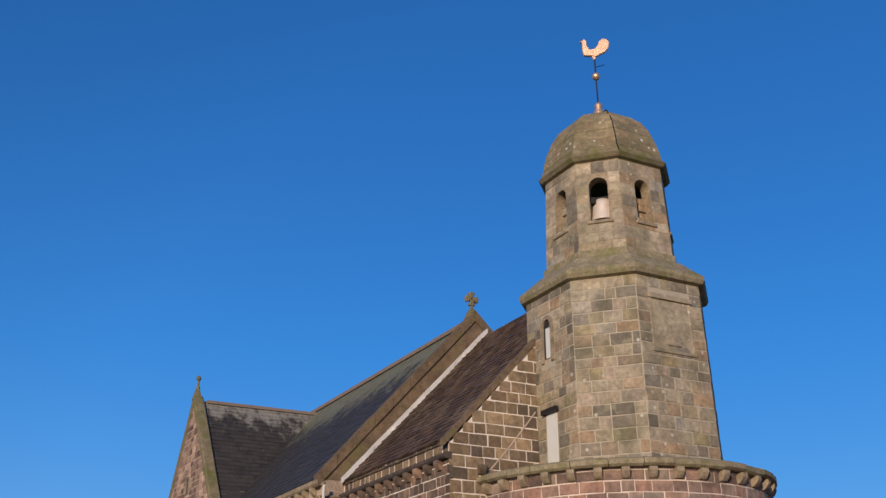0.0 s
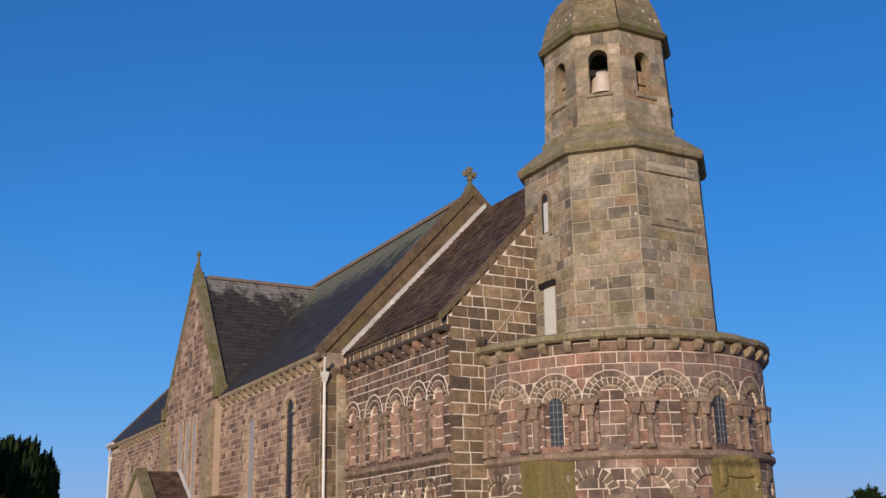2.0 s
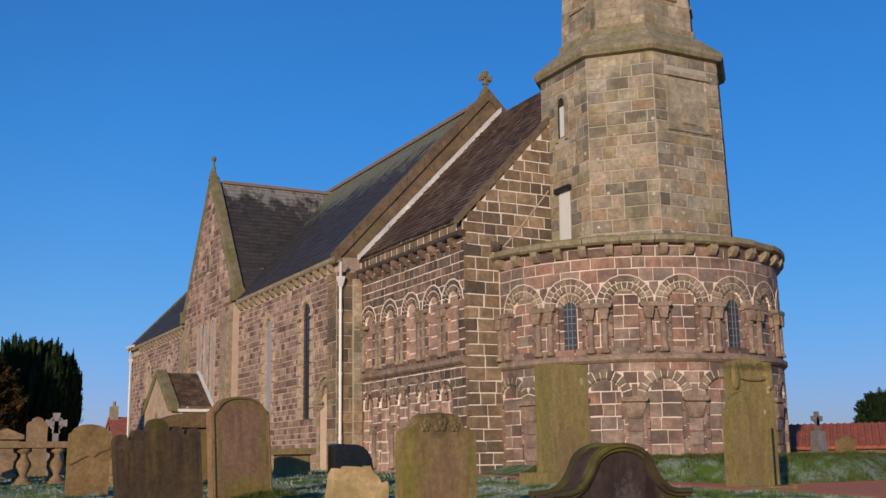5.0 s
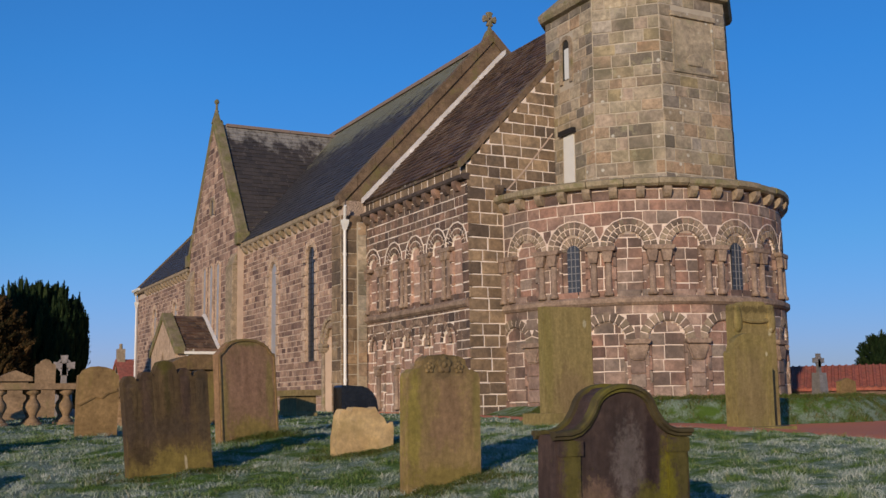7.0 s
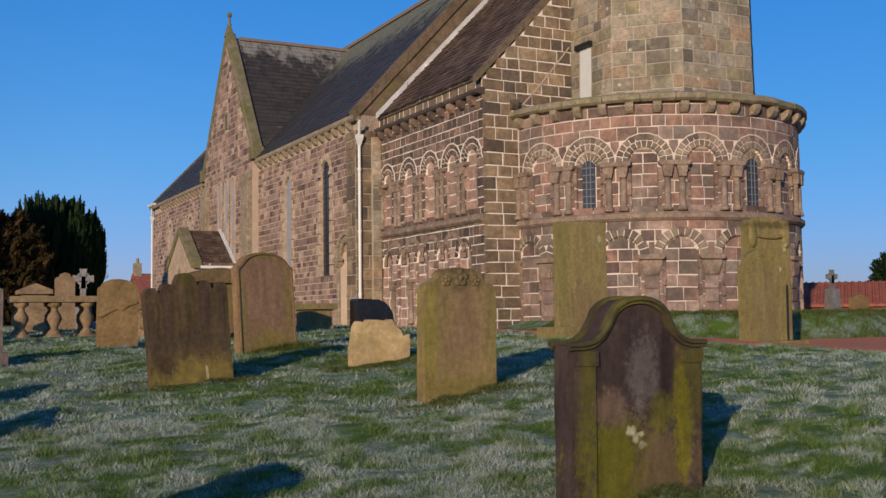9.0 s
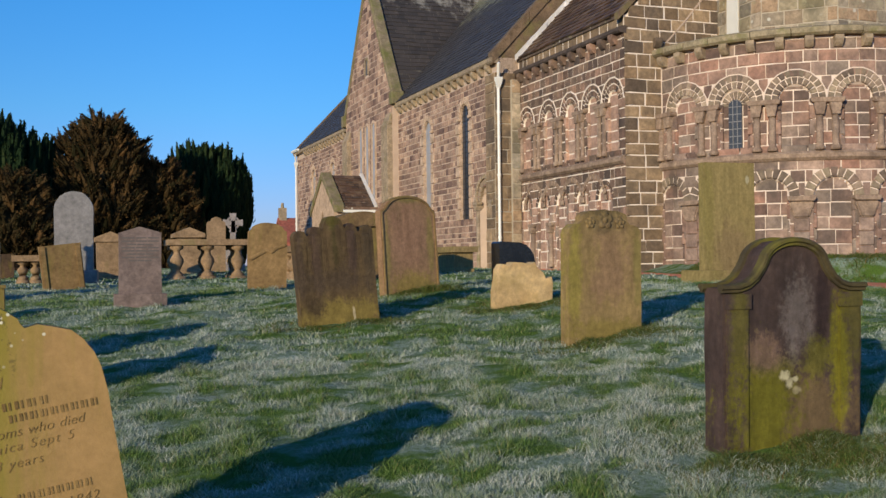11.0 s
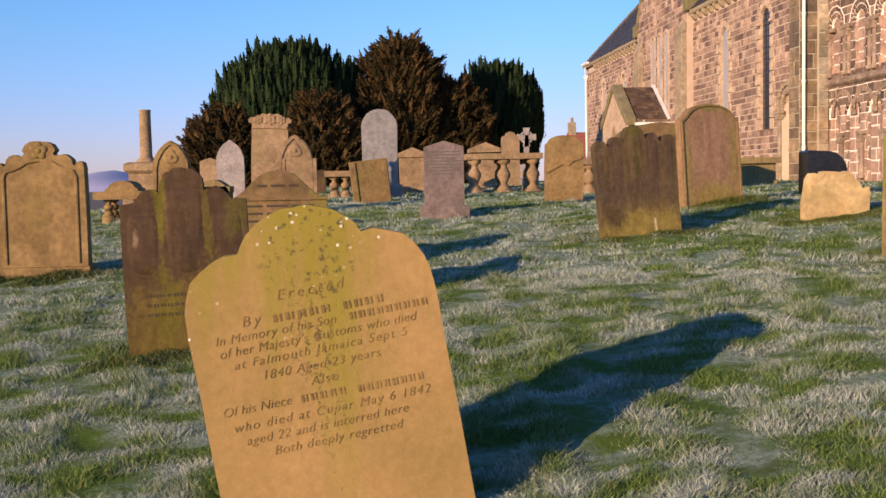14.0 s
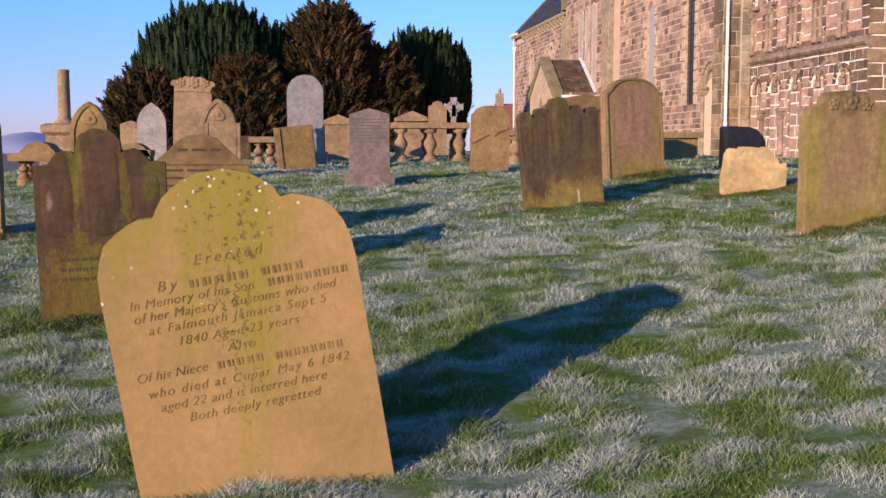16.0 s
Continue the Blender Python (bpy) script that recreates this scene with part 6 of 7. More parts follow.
        half += [(-0.36 * w, h - 0.20 * w), (-0.29 * w, h - 0.09 * w), (-0.18 * w, h - 0.025 * w), (0, h)]
        return half + [(-x, z) for x, z in half[::-1][1:]]
    if kind == "shouldered":    # a round arch standing on narrow square shoulders
        half = [(-w, h - 0.72 * w), (-0.93 * w, h - 0.66 * w), (-0.86 * w, h - 0.64 * w)]
        half += [(-0.86 * w * math.cos(a), h - 0.62 * w + 0.62 * w * math.sin(a)) for a in np.linspace(0.12, math.pi / 2, 10)]
        return half + [(-x, z) for x, z in half[::-1][1:]]
    if kind == "rolled":        # flat head with rounded drooping rolls at both ends
        half = [(-w, h - 0.34 * w), (-0.98 * w, h - 0.16 * w), (-0.88 * w, h - 0.09 * w), (-0.72 * w, h - 0.09 * w), (-0.60 * w, h - 0.13 * w), (-0.52 * w, h - 0.03 * w), (-0.40 * w, h)]
        return half + [(-x, z) for x, z in half[::-1]]
    if kind == "broken":        # a rough broken edge
        return [(-w, h * 0.30), (-0.93 * w, h * 0.55), (-0.90 * w, h * 0.84), (-0.78 * w, h * 0.95), (-0.52 * w, h * 0.90), (-0.40 * w, h * 1.0), (-0.1 * w, h * 0.98), (0.22 * w, h * 0.95), (0.36 * w, h * 0.99), (0.47 * w, h * 0.83), (0.66 * w, h * 0.74), (0.74 * w, h * 0.60), (0.95 * w, h * 0.64), (w, h * 0.50), (0.97 * w, h * 0.2)]
    return [(-w, h), (w, h)]


def slab_outline(kind, w, h, sink=0.25):
    """The whole outline, with the small losses of old edges."""
    rng = random.Random(round(w * 1000) + round(h * 1000))
    j = lambda: rng.uniform(-0.005, 0.004)
    left = [(-w + j(), h * k) for k in (0.25, 0.5)] if kind != "broken" else []
    return [(-w, -sink), *left, *[(x + j(), z + j()) for x, z in top_line(kind, w, h)], *[(-x, z) for x, z in left[::-1]], (w, -sink)]


def inset(outline, k, floor):
    """A smaller copy of an outline, for panels and raised borders."""
    cz = sum(z for _, z in outline) / len(outline)
    xs = max(x for x, _ in outline)
    zs = max(z for _, z in outline)
    return [(x * (1 - k / xs), max(floor, z - k) if z > cz else max(floor, z)) for x, z in outline]


def headstone(kind, x, y, w, h, thick, material, label, turn=0.0, lean=(0, 0), panel=None, plinth=None, sunk=0.0):
    """A headstone facing -y; w is its full width; the base rests on the ground."""
    z = float(ground_z(x, y)) - sunk
    st = thing("headstone", label, "headstone", (x, y, z), turn, "headstones in the churchyard", "", lean)
    bm = bmesh.new()
    prism(bm, slab_outline(kind, w / 2, h), 0, thick)
    bevel(bm, 0.012, 2, 30)
    part("slab", bm, material, st)
    if panel:
        bm = bmesh.new()
        edge, floor, mode, pm = panel
        o = slab_outline(kind, w / 2, h)
        inner = inset(o, edge, floor)
        if mode == "border":
            n = len(o)
            ring_o, ring_i = inset(o, 0.012, -0.2), inner
            f = [bm.verts.new((a, -0.016, b)) for a, b in ring_o]
            g2 = [bm.verts.new((a, -0.016, b)) for a, b in ring_i]
            f0 = [bm.verts.new((a, 0.004, b)) for a, b in ring_o]
            g0 = [bm.verts.new((a, 0.004, b)) for a, b in ring_i]
            for i in range(n - 1):
                bm.faces.new((f[i], f[i + 1], g2[i + 1], g2[i]))
                bm.faces.new((f[i], f0[i], f0[i + 1], f[i + 1]))
                bm.faces.new((g2[i], g2[i + 1], g0[i + 1], g0[i]))
            part("border", bm, pm, st, "raised moulded border")
        else:
            prism(bm, inner, -0.012, 0.01)
            bevel(bm, 0.006)
            part("panel", bm, pm, st, "raised inscription panel")
    if plinth:
        bm = bmesh.new()
        pw, ph, pt = plinth
        box(bm, (-pw / 2, -(pt - thick) / 2, -0.2), (pw / 2, thick + (pt - thick) / 2, ph))
        bevel(bm, 0.015, 2)
        part("plinth", bm, material, st)
    return st


front_stone = headstone("crown", -0.065, 4.10, 0.956, 1.266, 0.10, M_GOLD, "leaning golden sandstone headstone with carved inscription", 3, (0, -9.5), None, None, 0.02)
near_stone = headstone("ogee", 3.86, 4.85, 0.90, 1.125, 0.17, M_NEAR, "blackened sandstone headstone with moulded ogee top", 0, (1, 0))
dark_stone = headstone("lobes", -1.09, 6.75, 0.77, 1.145, 0.12, M_DARK, "dark mossy headstone with rounded head and lobed shoulders", 4, (0, -2))
bell_stone = headstone("bell", -0.683, 8.6, 0.78, 0.92, 0.10, M_BROWNSTONE, "brown sandstone headstone with curved pediment top", 0)
left_stone = headstone("volutes", -2.86, 9.75, 0.785, 1.222, 0.14, M_OCHRE, "golden sandstone headstone with carved hooded scroll head", 0, (0, 0), None, (0.84, 0.10, 0.26))
gothic_stone = headstone("gothic", -2.243, 12.8, 0.43, 1.035, 0.12, M_OCHRE, "pointed gothic headstone with carved tympanum", 0, (0, 0), (0.05, 0.62, "border", M_OCHRE))
headstone("gothic", -2.173, 17.9, 0.45, 1.03, 0.10, M_PALEGREY, "pale grey pointed headstone with smooth face", 0)
crest_stone = headstone("scroll", -1.38, 15.9, 0.53, 1.353, 0.12, M_BUFF, "tall sandstone headstone with carved scroll crest", 0, (0, 2))
trefoil_stone = headstone("gothic", -0.862, 13.9, 0.46, 1.01, 0.11, M_BUFF, "gothic headstone with trefoil panel and square shoulders", 0, (0, 0), (0.05, 0.45, "border", M_BUFF))
headstone("pediment", -2.78, 19.9, 0.38, 0.755, 0.10, M_BUFF, "small pointed sandstone headstone", 0)
headstone("round", 0.29, 18.0, 0.595, 1.485, 0.12, M_GRANITE, "tall grey granite headstone with round top", -6, (0, 0), None, (0.72, 0.22, 0.28))
low_stone = headstone("flat", 0.15, 15.9, 0.56, 0.64, 0.10, M_OCHRE, "low square sandstone headstone, leaning sideways", 8, (0, -6))
grey_stone = headstone("pediment", 0.931, 12.3, 0.455, 0.89, 0.12, M_PINKSTONE, "grey-pink headstone with shallow pediment and dark inscription", 0, (0, 0), None, (0.56, 0.14, 0.26))
headstone("hump", 3.45, 24.8, 0.42, 1.26, 0.12, M_BUFF, "pinkish sandstone shouldered headstone", 0)
headstone("flat", -0.903, 22.0, 0.30, 0.46, 0.09, M_DARKSTONE, "small dark square headstone under the yews", 0)
cracked_stone = headstone("sweep", 2.77, 14.65, 0.53, 0.90, 0.10, M_OCHRE, "worn yellow-brown headstone with a diagonal crack", 0, (0, 1))
tri_stone = headstone("triple", 2.632, 9.98, 0.79, 1.04, 0.12, M_FLUTED, "dark brown headstone with triple curled head, leaning", 5, (0, -4.8))
big_stone = headstone("sweep", 4.17, 12.5, 0.82, 1.20, 0.11, M_RUDDY, "large reddish headstone with moulded ogee head", 16, (-5, 0), (0.03, -0.2, "border", M_OCHRE))
mid_stone = headstone("cap", 4.515, 8.2, 0.73, 1.10, 0.13, M_TAWNY, "tawny headstone with carved cap", 4, (0, 0.5))
slab_stone = headstone("flat", 9.07, 12.95, 0.84, 1.69, 0.14, M_OLIVE, "tall plain olive-green slab monument", 0, (0, 0), None, (1.22, 0.16, 0.50))
rolled_stone = headstone("rolled", 11.74, 11.95, 0.82, 1.90, 0.16, M_OLIVE, "tall mossy headstone with rolled scroll head", 0)
arched_stone = headstone("shouldered", 10.96, 11.25, 0.78, 1.345, 0.12, M_MUSTARD, "tawny round-topped headstone set on a kerb", 0, (0, 0), None, (1.2, 0.05, 0.5))
pale_stone = headstone("broken", 4.745, 10.4, 0.65, 0.46, 0.18, M_PALE, "low broken pale sandstone fragment", 0)
headstone("pediment", 22.87, 20.2, 0.60, 0.60, 0.12, M_OCHRE, "small gabled headstone near the wall", 0)

# dark polished memorial with a curved side
st = thing("memorial", "black polished granite memorial with curved side", "memorial", (6.12, 13.75, float(ground_z(6.12, 13.75))), 0)
bm = bmesh.new()
prism(bm, [(-0.27, -0.2), (0.28, -0.2), (0.28, 0.28), (0.255, 0.41), (0.20, 0.50), (0.13, 0.56), (0.04, 0.59), (-0.25, 0.605), (-0.27, 0.58)], 0, 0.3)
bevel(bm, 0.01)
part("slab", bm, M_BLACK, st)

# ---- trees and distance ----
m_leaf_green, t, s = mat("dark_yew_needles")
g = t.nodes.new("ShaderNodeNewGeometry")
col = ramp(t, g.outputs["Random Per Island"], [(0.0, (0.007, 0.015, 0.006)), (0.6, (0.013, 0.026, 0.009)), (1.0, (0.030, 0.042, 0.014))])
t.links.new(col, s.inputs["Base Color"])
s.inputs["Roughness"].default_value = 0.8
s.inputs["Specular IOR Level"].default_value = 0.08
m_leaf_brown, t, s = mat("bronzed_yew_needles")
g = t.nodes.new("ShaderNodeNewGeometry")
col = ramp(t, g.outputs["Random Per Island"], [(0.0, (0.016, 0.015, 0.006)), (0.55, (0.040, 0.026, 0.011)), (1.0, (0.10, 0.055, 0.022))])
t.links.new(col, s.inputs["Base Color"])
s.inputs["Roughness"].default_value = 0.8
s.inputs["Specular IOR Level"].default_value = 0.08
M_BARK = simple("reddish_bark", (0.10, 0.065, 0.045), 0.9, 0, 0.3, 6.0, 0.6)


def yew(x, y, h, rx, ry, plumes, upright, leaf, label, seed, spread=0.0):
    """A yew: trunk, limbs and a crown of many leafy plumes; upright plumes for the fastigiate kind."""
    rng = random.Random(seed)
    z = float(ground_z(x, y))
    tree = thing("yew_tree", label, "tree", (x, y, z), 0, "yew trees beyond the graves")
    bm = bmesh.new()
    lathe(bm, [(0.36, -0.3), (0.28, 0.4), (0.22, 1.2), (0.14, 0.55 * h), (0.04, 0.8 * h)], 10)
    for k in range(14):
        a = rng.uniform(0, 6.28)
        m = pose(0, 0, rng.uniform(0.25, 0.9), 0, 0, math.degrees(a)) @ pose(0, 0, 0, 0, rng.uniform(18, 48), 0)
        lathe(bm, [(0.10, 0), (0.07, 0.26 * h), (0.02, 0.48 * h)], 6, m)
    part("trunk", bm, M_BARK, tree)
    verts, faces = [], []

    def leaf_at(p, direction, length, width):
        side = direction.cross(Vector((rng.gauss(0, 1), rng.gauss(0, 1), rng.gauss(0, 1)))).normalized() * width
        i = len(verts)
        mid = p + direction * length * 0.45
        verts.extend([tuple(p), tuple(mid + side), tuple(p + direction * length), tuple(mid - side)])
        faces.append((i, i + 1, i + 2, i + 3))

    for k in range(plumes):
        a, lev = rng.uniform(0, 2 * math.pi), rng.uniform(0.0, 1.0)
        if upright:
            lev = lev ** 0.8
            body = (0.86 + 0.14 * min(1, lev / 0.4)) * (1 - max(0, lev - 0.45) ** 3 * 3.2)
        else:
            body = (0.80 + 0.20 * min(1, lev / 0.3)) * (1 - max(0, lev - 0.35) ** 2 * 1.55)
        body = max(0.12, body) * (0.90 + 0.26 * noise.noise((math.cos(a) * 1.7 + seed, math.sin(a) * 1.7, lev * 3.0)))
        if lev > 0.86:
            body *= rng.uniform(0.1, 1.0) ** 0.5
        out = Vector((math.cos(a), math.sin(a), 0))
        base = Vector((rx * body * out.x, ry * body * out.y, lev * h * (0.86 if upright else 0.92))) * rng.uniform(0.93, 1.03)
        if upright:
            lift = Vector((0, 0, 1)) + out * 0.10 + Vector((rng.gauss(0, 0.07), rng.gauss(0, 0.07), 0))
        else:
            lift = Vector((0, 0, 0.8)) + out * (0.55 + spread * (1 - lev)) + Vector((rng.gauss(0, 0.3), rng.gauss(0, 0.3), rng.gauss(0, 0.2)))
        lift.normalize()
        size = (rng.uniform(0.6, 1.0) if upright else rng.uniform(0.4, 0.9)) * (h / 5.6) ** 0.5
        # the plume's own body, a ragged spindle
        e1 = lift.orthogonal().normalized()
        e2 = lift.cross(e1)
        base_i = len(verts)
        for f, gr in ((-0.25, 0.35), (0.15, 1.0), (0.55, 0.8), (0.85, 0.42)):
            for c in range(6):
                ca = c * math.pi / 3 + rng.uniform(-0.25, 0.25)
                rr = (0.13 if upright else 0.10) * gr * rng.uniform(0.75, 1.2)
                verts.append(tuple(base + lift * size * f + (e1 * math.cos(ca) + e2 * math.sin(ca)) * rr))
        verts.append(tuple(base + lift * size * 1.08))
        for lev2 in range(3):
            for c in range(6):
                a0, a1 = base_i + lev2 * 6 + c, base_i + lev2 * 6 + (c + 1) % 6
                faces.append((a0, a1, a1 + 6, a0 + 6))
        for c in range(6):
            faces.append((base_i + 18 + c, base_i + 18 + (c + 1) % 6, base_i + 24))
        for j in range(46 if upright else 54):
            f = rng.uniform(0, 1)
            girth = (0.17 if upright else 0.22) * (1 - f ** 2) * rng.uniform(0.7, 1.05)
            off = Vector((rng.gauss(0, 1), rng.gauss(0, 1), rng.gauss(0, 0.5))).normalized() * girth
            dirn = (lift + off.normalized() * (0.35 if upright else 0.8)).normalized()
            leaf_at(base + lift * size * f + off, dirn, rng.uniform(0.06, 0.13), rng.uniform(0.014, 0.028))
    me = bpy.data.meshes.new("crown")
    me.from_pydata(verts, [], faces)
    link("crown", me, leaf, tree)
    # inner mass that keeps the sky from showing through the heart of the crown
    bm = bmesh.new()
    bmesh.ops.create_icosphere(bm, subdivisions=4, radius=1)
    for v in bm.verts:
        k = 0.80 + 0.20 * noise.noise(v.co * 2.2 + Vector((seed, 0, 0)))
        v.co = Vector((v.co.x * rx * 0.86 * k, v.co.y * ry * 0.86 * k, h * 0.46 + v.co.z * h * 0.46 * k))
    part("inner_foliage", bm, leaf, tree)
    return tree


yew(-2.75, 42.0, 5.65, 2.95, 2.5, 1300, True, m_leaf_green, "broad dark green upright yew", 3)
yew(-4.9, 40.0, 3.2, 1.45, 1.4, 420, False, m_leaf_brown, "low spreading bronzed yew bush", 5, 0.7)
yew(-1.5, 39.4, 3.4, 1.5, 1.2, 420, False, m_leaf_brown, "low spreading bronzed yew bush", 15, 0.3)
yew(1.55, 42.0, 5.75, 1.75, 1.8, 1100, False, m_leaf_brown, "bronze-brown yew with ragged crown", 7)
yew(3.6, 42.5, 4.1, 1.5, 1.5, 800, False, m_leaf_brown, "bronzed yew half in shade", 8)
yew(5.80, 46.0, 5.15, 2.10, 2.0, 1000, True, m_leaf_green, "rounded dark green upright yew", 9)
yew(53.0, 44.5, 3.75, 1.25, 1.3, 360, False, m_leaf_green, "small dark conifer beyond the wall", 11)

# hills far off, with the blue of the air painted into their colour
m_hill, t, s = mat("hill_painted_haze")
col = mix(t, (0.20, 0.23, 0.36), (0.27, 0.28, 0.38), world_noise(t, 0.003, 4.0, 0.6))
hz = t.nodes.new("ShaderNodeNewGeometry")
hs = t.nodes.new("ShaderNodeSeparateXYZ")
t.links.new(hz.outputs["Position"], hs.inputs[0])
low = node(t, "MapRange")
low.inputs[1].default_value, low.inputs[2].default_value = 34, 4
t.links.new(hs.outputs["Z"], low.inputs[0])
# paler lilac mist painted in towards the foot of the hills
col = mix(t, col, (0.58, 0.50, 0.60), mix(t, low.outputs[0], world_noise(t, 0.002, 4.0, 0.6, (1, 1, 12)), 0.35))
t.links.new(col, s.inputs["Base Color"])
s.inputs["Roughness"].default_value = 1.0
xs = np.linspace(-3600, 3600, 160)
prof = np.array([12 + 38 * max(0, noise.noise((x * 0.0011, 2.0, 0))) + 10 * noise.noise((x * 0.004, 5.0, 0)) for x in xs])
prof = prof + 62 * np.exp(-((xs + 850) / 130) ** 2)
rows = [np.stack([xs, 3300 - 0.1 * np.abs(xs) + k * 500, -14 + prof * math.sin(k * math.pi / 2) * 1.0], -1) for k in np.linspace(0, 1, 9)]
tagged(sheet("backdrop", np.array(rows), m_hill), "distant hills on the horizon with painted blue haze", "hills", kind="structure")

# ---- carved detail on the nearer stones ----
# darker stone tone paints the shade that cut letters would hold
M_CUT_SHADE = plain_stone("weathered_letters_cut_shade", (0.27, 0.17, 0.066), (0.19, 0.12, 0.046), None, 0, 4.0)
M_DARKINK = simple("blackened_inscription", (0.05, 0.034, 0.02), 0.9)
M_GREYINK = simple("darkened_inscription", (0.10, 0.085, 0.08), 0.9)


def lettering(text, x, z, wide, stone, size):
    """One line in the built-in font, slightly proud, its tone painting the shade of cut letters; spaced out to a width,
    on a stone that faces -y.
    """
    cu = bpy.data.curves.new("inscription", "FONT")
    cu.body, cu.align_x, cu.align_y = text, "CENTER", "CENTER"
    cu.size, cu.extrude, cu.shear, cu.offset = size, 0.0008, 0.3, -0.0006
    cu.space_character = wide / (0.50 * size * len(text))
    cu.materials.append(M_CUT_SHADE)
    ob = new("inscription", cu)
    ob.parent = stone
    ob.matrix_local = pose(x, -0.0015, z, 90, 0, 0)


def bars(spans, z, high, stone, y=-0.001, ink=M_CUT_SHADE, name="inscription"):
    """A line of plain bars in place of words."""
    bm = bmesh.new()
    for a, b in spans:
        box(bm, (a, y - 0.0015, z - high / 2), (b, 0.004, z + high / 2))
    tagged(part(name, bm, ink, stone), kind="stuff")


def worn_name(x0, x1, z, high, stone, letters, ink=M_CUT_SHADE):
    """A name, kept as a row of plain upright bars."""
    step = (x1 - x0) / letters / 2
    bars([(x0 + step * (k + 0.1), x0 + step * (k + (0.45 if k % 2 else 0.7))) for k in range(2 * letters)], z, high * (0.8 if high > 0.03 else 1), stone, -0.001, ink)


lettering("Erected", 0.0, 0.945, 0.29, front_stone, 0.058)
lettering("By", -0.24, 0.87, 0.085, front_stone, 0.058)
worn_name(-0.155, 0.075, 0.862, 0.036, front_stone, 5)
worn_name(0.115, 0.28, 0.860, 0.036, front_stone, 4)
lettering("In Memory of his Son", -0.155, 0.815, 0.53, front_stone, 0.050)
worn_name(0.13, 0.445, 0.815, 0.034, front_stone, 9)
lettering("of her Majesty's Customs who died", 0.0, 0.765, 0.87, front_stone, 0.050)
lettering("at Falmouth Jamaica Sept 5", 0.0, 0.714, 0.78, front_stone, 0.050)
lettering("1840 Aged 23 years", -0.01, 0.655, 0.51, front_stone, 0.050)
lettering("Also", -0.01, 0.598, 0.12, front_stone, 0.050)
lettering("Of his Niece", -0.28, 0.542, 0.31, front_stone, 0.050)
worn_name(-0.11, 0.07, 0.538, 0.034, front_stone, 5)
worn_name(0.11, 0.375, 0.532, 0.034, front_stone, 8)
lettering("who died at Cupar May 6 1842", 0.0, 0.477, 0.84, front_stone, 0.050)
lettering("aged 22 and is interred here", -0.03, 0.420, 0.76, front_stone, 0.050)
lettering("Both deeply regretted", 0.0, 0.362, 0.58, front_stone, 0.050)
for k in range(8):
    half = 0.20 - 0.06 * ((k * 7) % 3 == 2) - (0.08 if k == 7 else 0)
    bars([(-half, -half * 0.3), (-half * 0.24, half * 0.35), (half * 0.41, half)], 0.76 - 0.036 * k, 0.014, grey_stone, -0.001, M_GREYINK)

# the moulded ogee head and sunk panel of the near dark stone
NW, NH = 0.45, 1.125
bm = bmesh.new()
line = top_line("ogee", NW, NH)
prof = [(0.02, -0.008), (0.02, 0.018), (-0.026, 0.018), (-0.036, 0.011), (-0.036, -0.005), (-0.020, -0.012), (-0.020, -0.026), (0.0, -0.03)]
loops = []
for i, (x, z) in enumerate(line):
    x0, z0 = line[max(0, i - 1)]
    x1, z1 = line[min(len(line) - 1, i + 1)]
    tx, tz = x1 - x0, z1 - z0
    q = math.hypot(tx, tz) or 1
    nx, nz = -tz / q, tx / q
    loops.append([(x + nx * o, yy, z + nz * o) for yy, o in prof])
for sgn, i in ((-1, 0), (1, -1)):
    loops[i] = [(px + sgn * 0.02, py, pz) for px, py, pz in loops[i]]
back = [[(px, 0.17 - (py if py > 0 else py), pz) for px, py, pz in lp] for lp in loops]
rings(bm, loops)
rings(bm, back)
part("moulding", bm, plain_stone("mossy_moulding", (0.10, 0.078, 0.036), (0.05, 0.038, 0.026), (0.16, 0.14, 0.02), 0.5, 5.0, 0.4), near_stone, "mossy roll moulding over the head")
for sgn in (-1, 1):
    bm = bmesh.new()
    box(bm, (sgn * 0.365 - 0.065, -0.016, 0.02), (sgn * 0.365 + 0.065, 0.004, 0.80))
    box(bm, (sgn * 0.365 - 0.078, -0.026, 0.76), (sgn * 0.365 + 0.078, 0.004, 0.84))
    bevel(bm, 0.008)
    part("pilaster", bm, M_NEAR, near_stone, "worn mossy side pilaster")
# rolled flutes down from the lobes of the brown stone
for fx, half, top in ((-0.32, 0.052, 0.85), (-0.175, 0.052, 0.88), (0.0, 0.08, 0.95), (0.175, 0.052, 0.88), (0.32, 0.052, 0.85)):
    bm = bmesh.new()
    rows_ = []
    for z, k in ((0.34, 0.15), (0.45, 0.6), (0.60, 0.9), (0.75, 1.0), (top - 0.05, 1.0), (top, 0.7)):
        rows_.append([(fx + half * (0.8 + 0.2 * k) * math.cos(a), 0.004 - 0.009 * k * math.sin(a), z) for a in np.linspace(0, math.pi, 9)])
    rings(bm, rows_)
    part("flute", bm, M_FLUTED, tri_stone, "", True)
# ledge and worn lines of the bell-topped stone
bm = bmesh.new()
box(bm, (-0.40, -0.018, 0.685), (0.40, 0.01, 0.71))
bevel(bm, 0.006)
part("moulding", bm, M_BROWNSTONE, bell_stone, "thin ledge under the head")
bars([(-0.16, -0.08), (-0.05, 0.06), (0.09, 0.17)], 0.80, 0.02, bell_stone, -0.001, M_DARKINK)
for k in range(3):
    bars([(-0.28, -0.12), (-0.09, 0.08), (0.11, 0.28)], 0.64 - 0.06 * k, 0.018, bell_stone, -0.001, M_DARKINK)
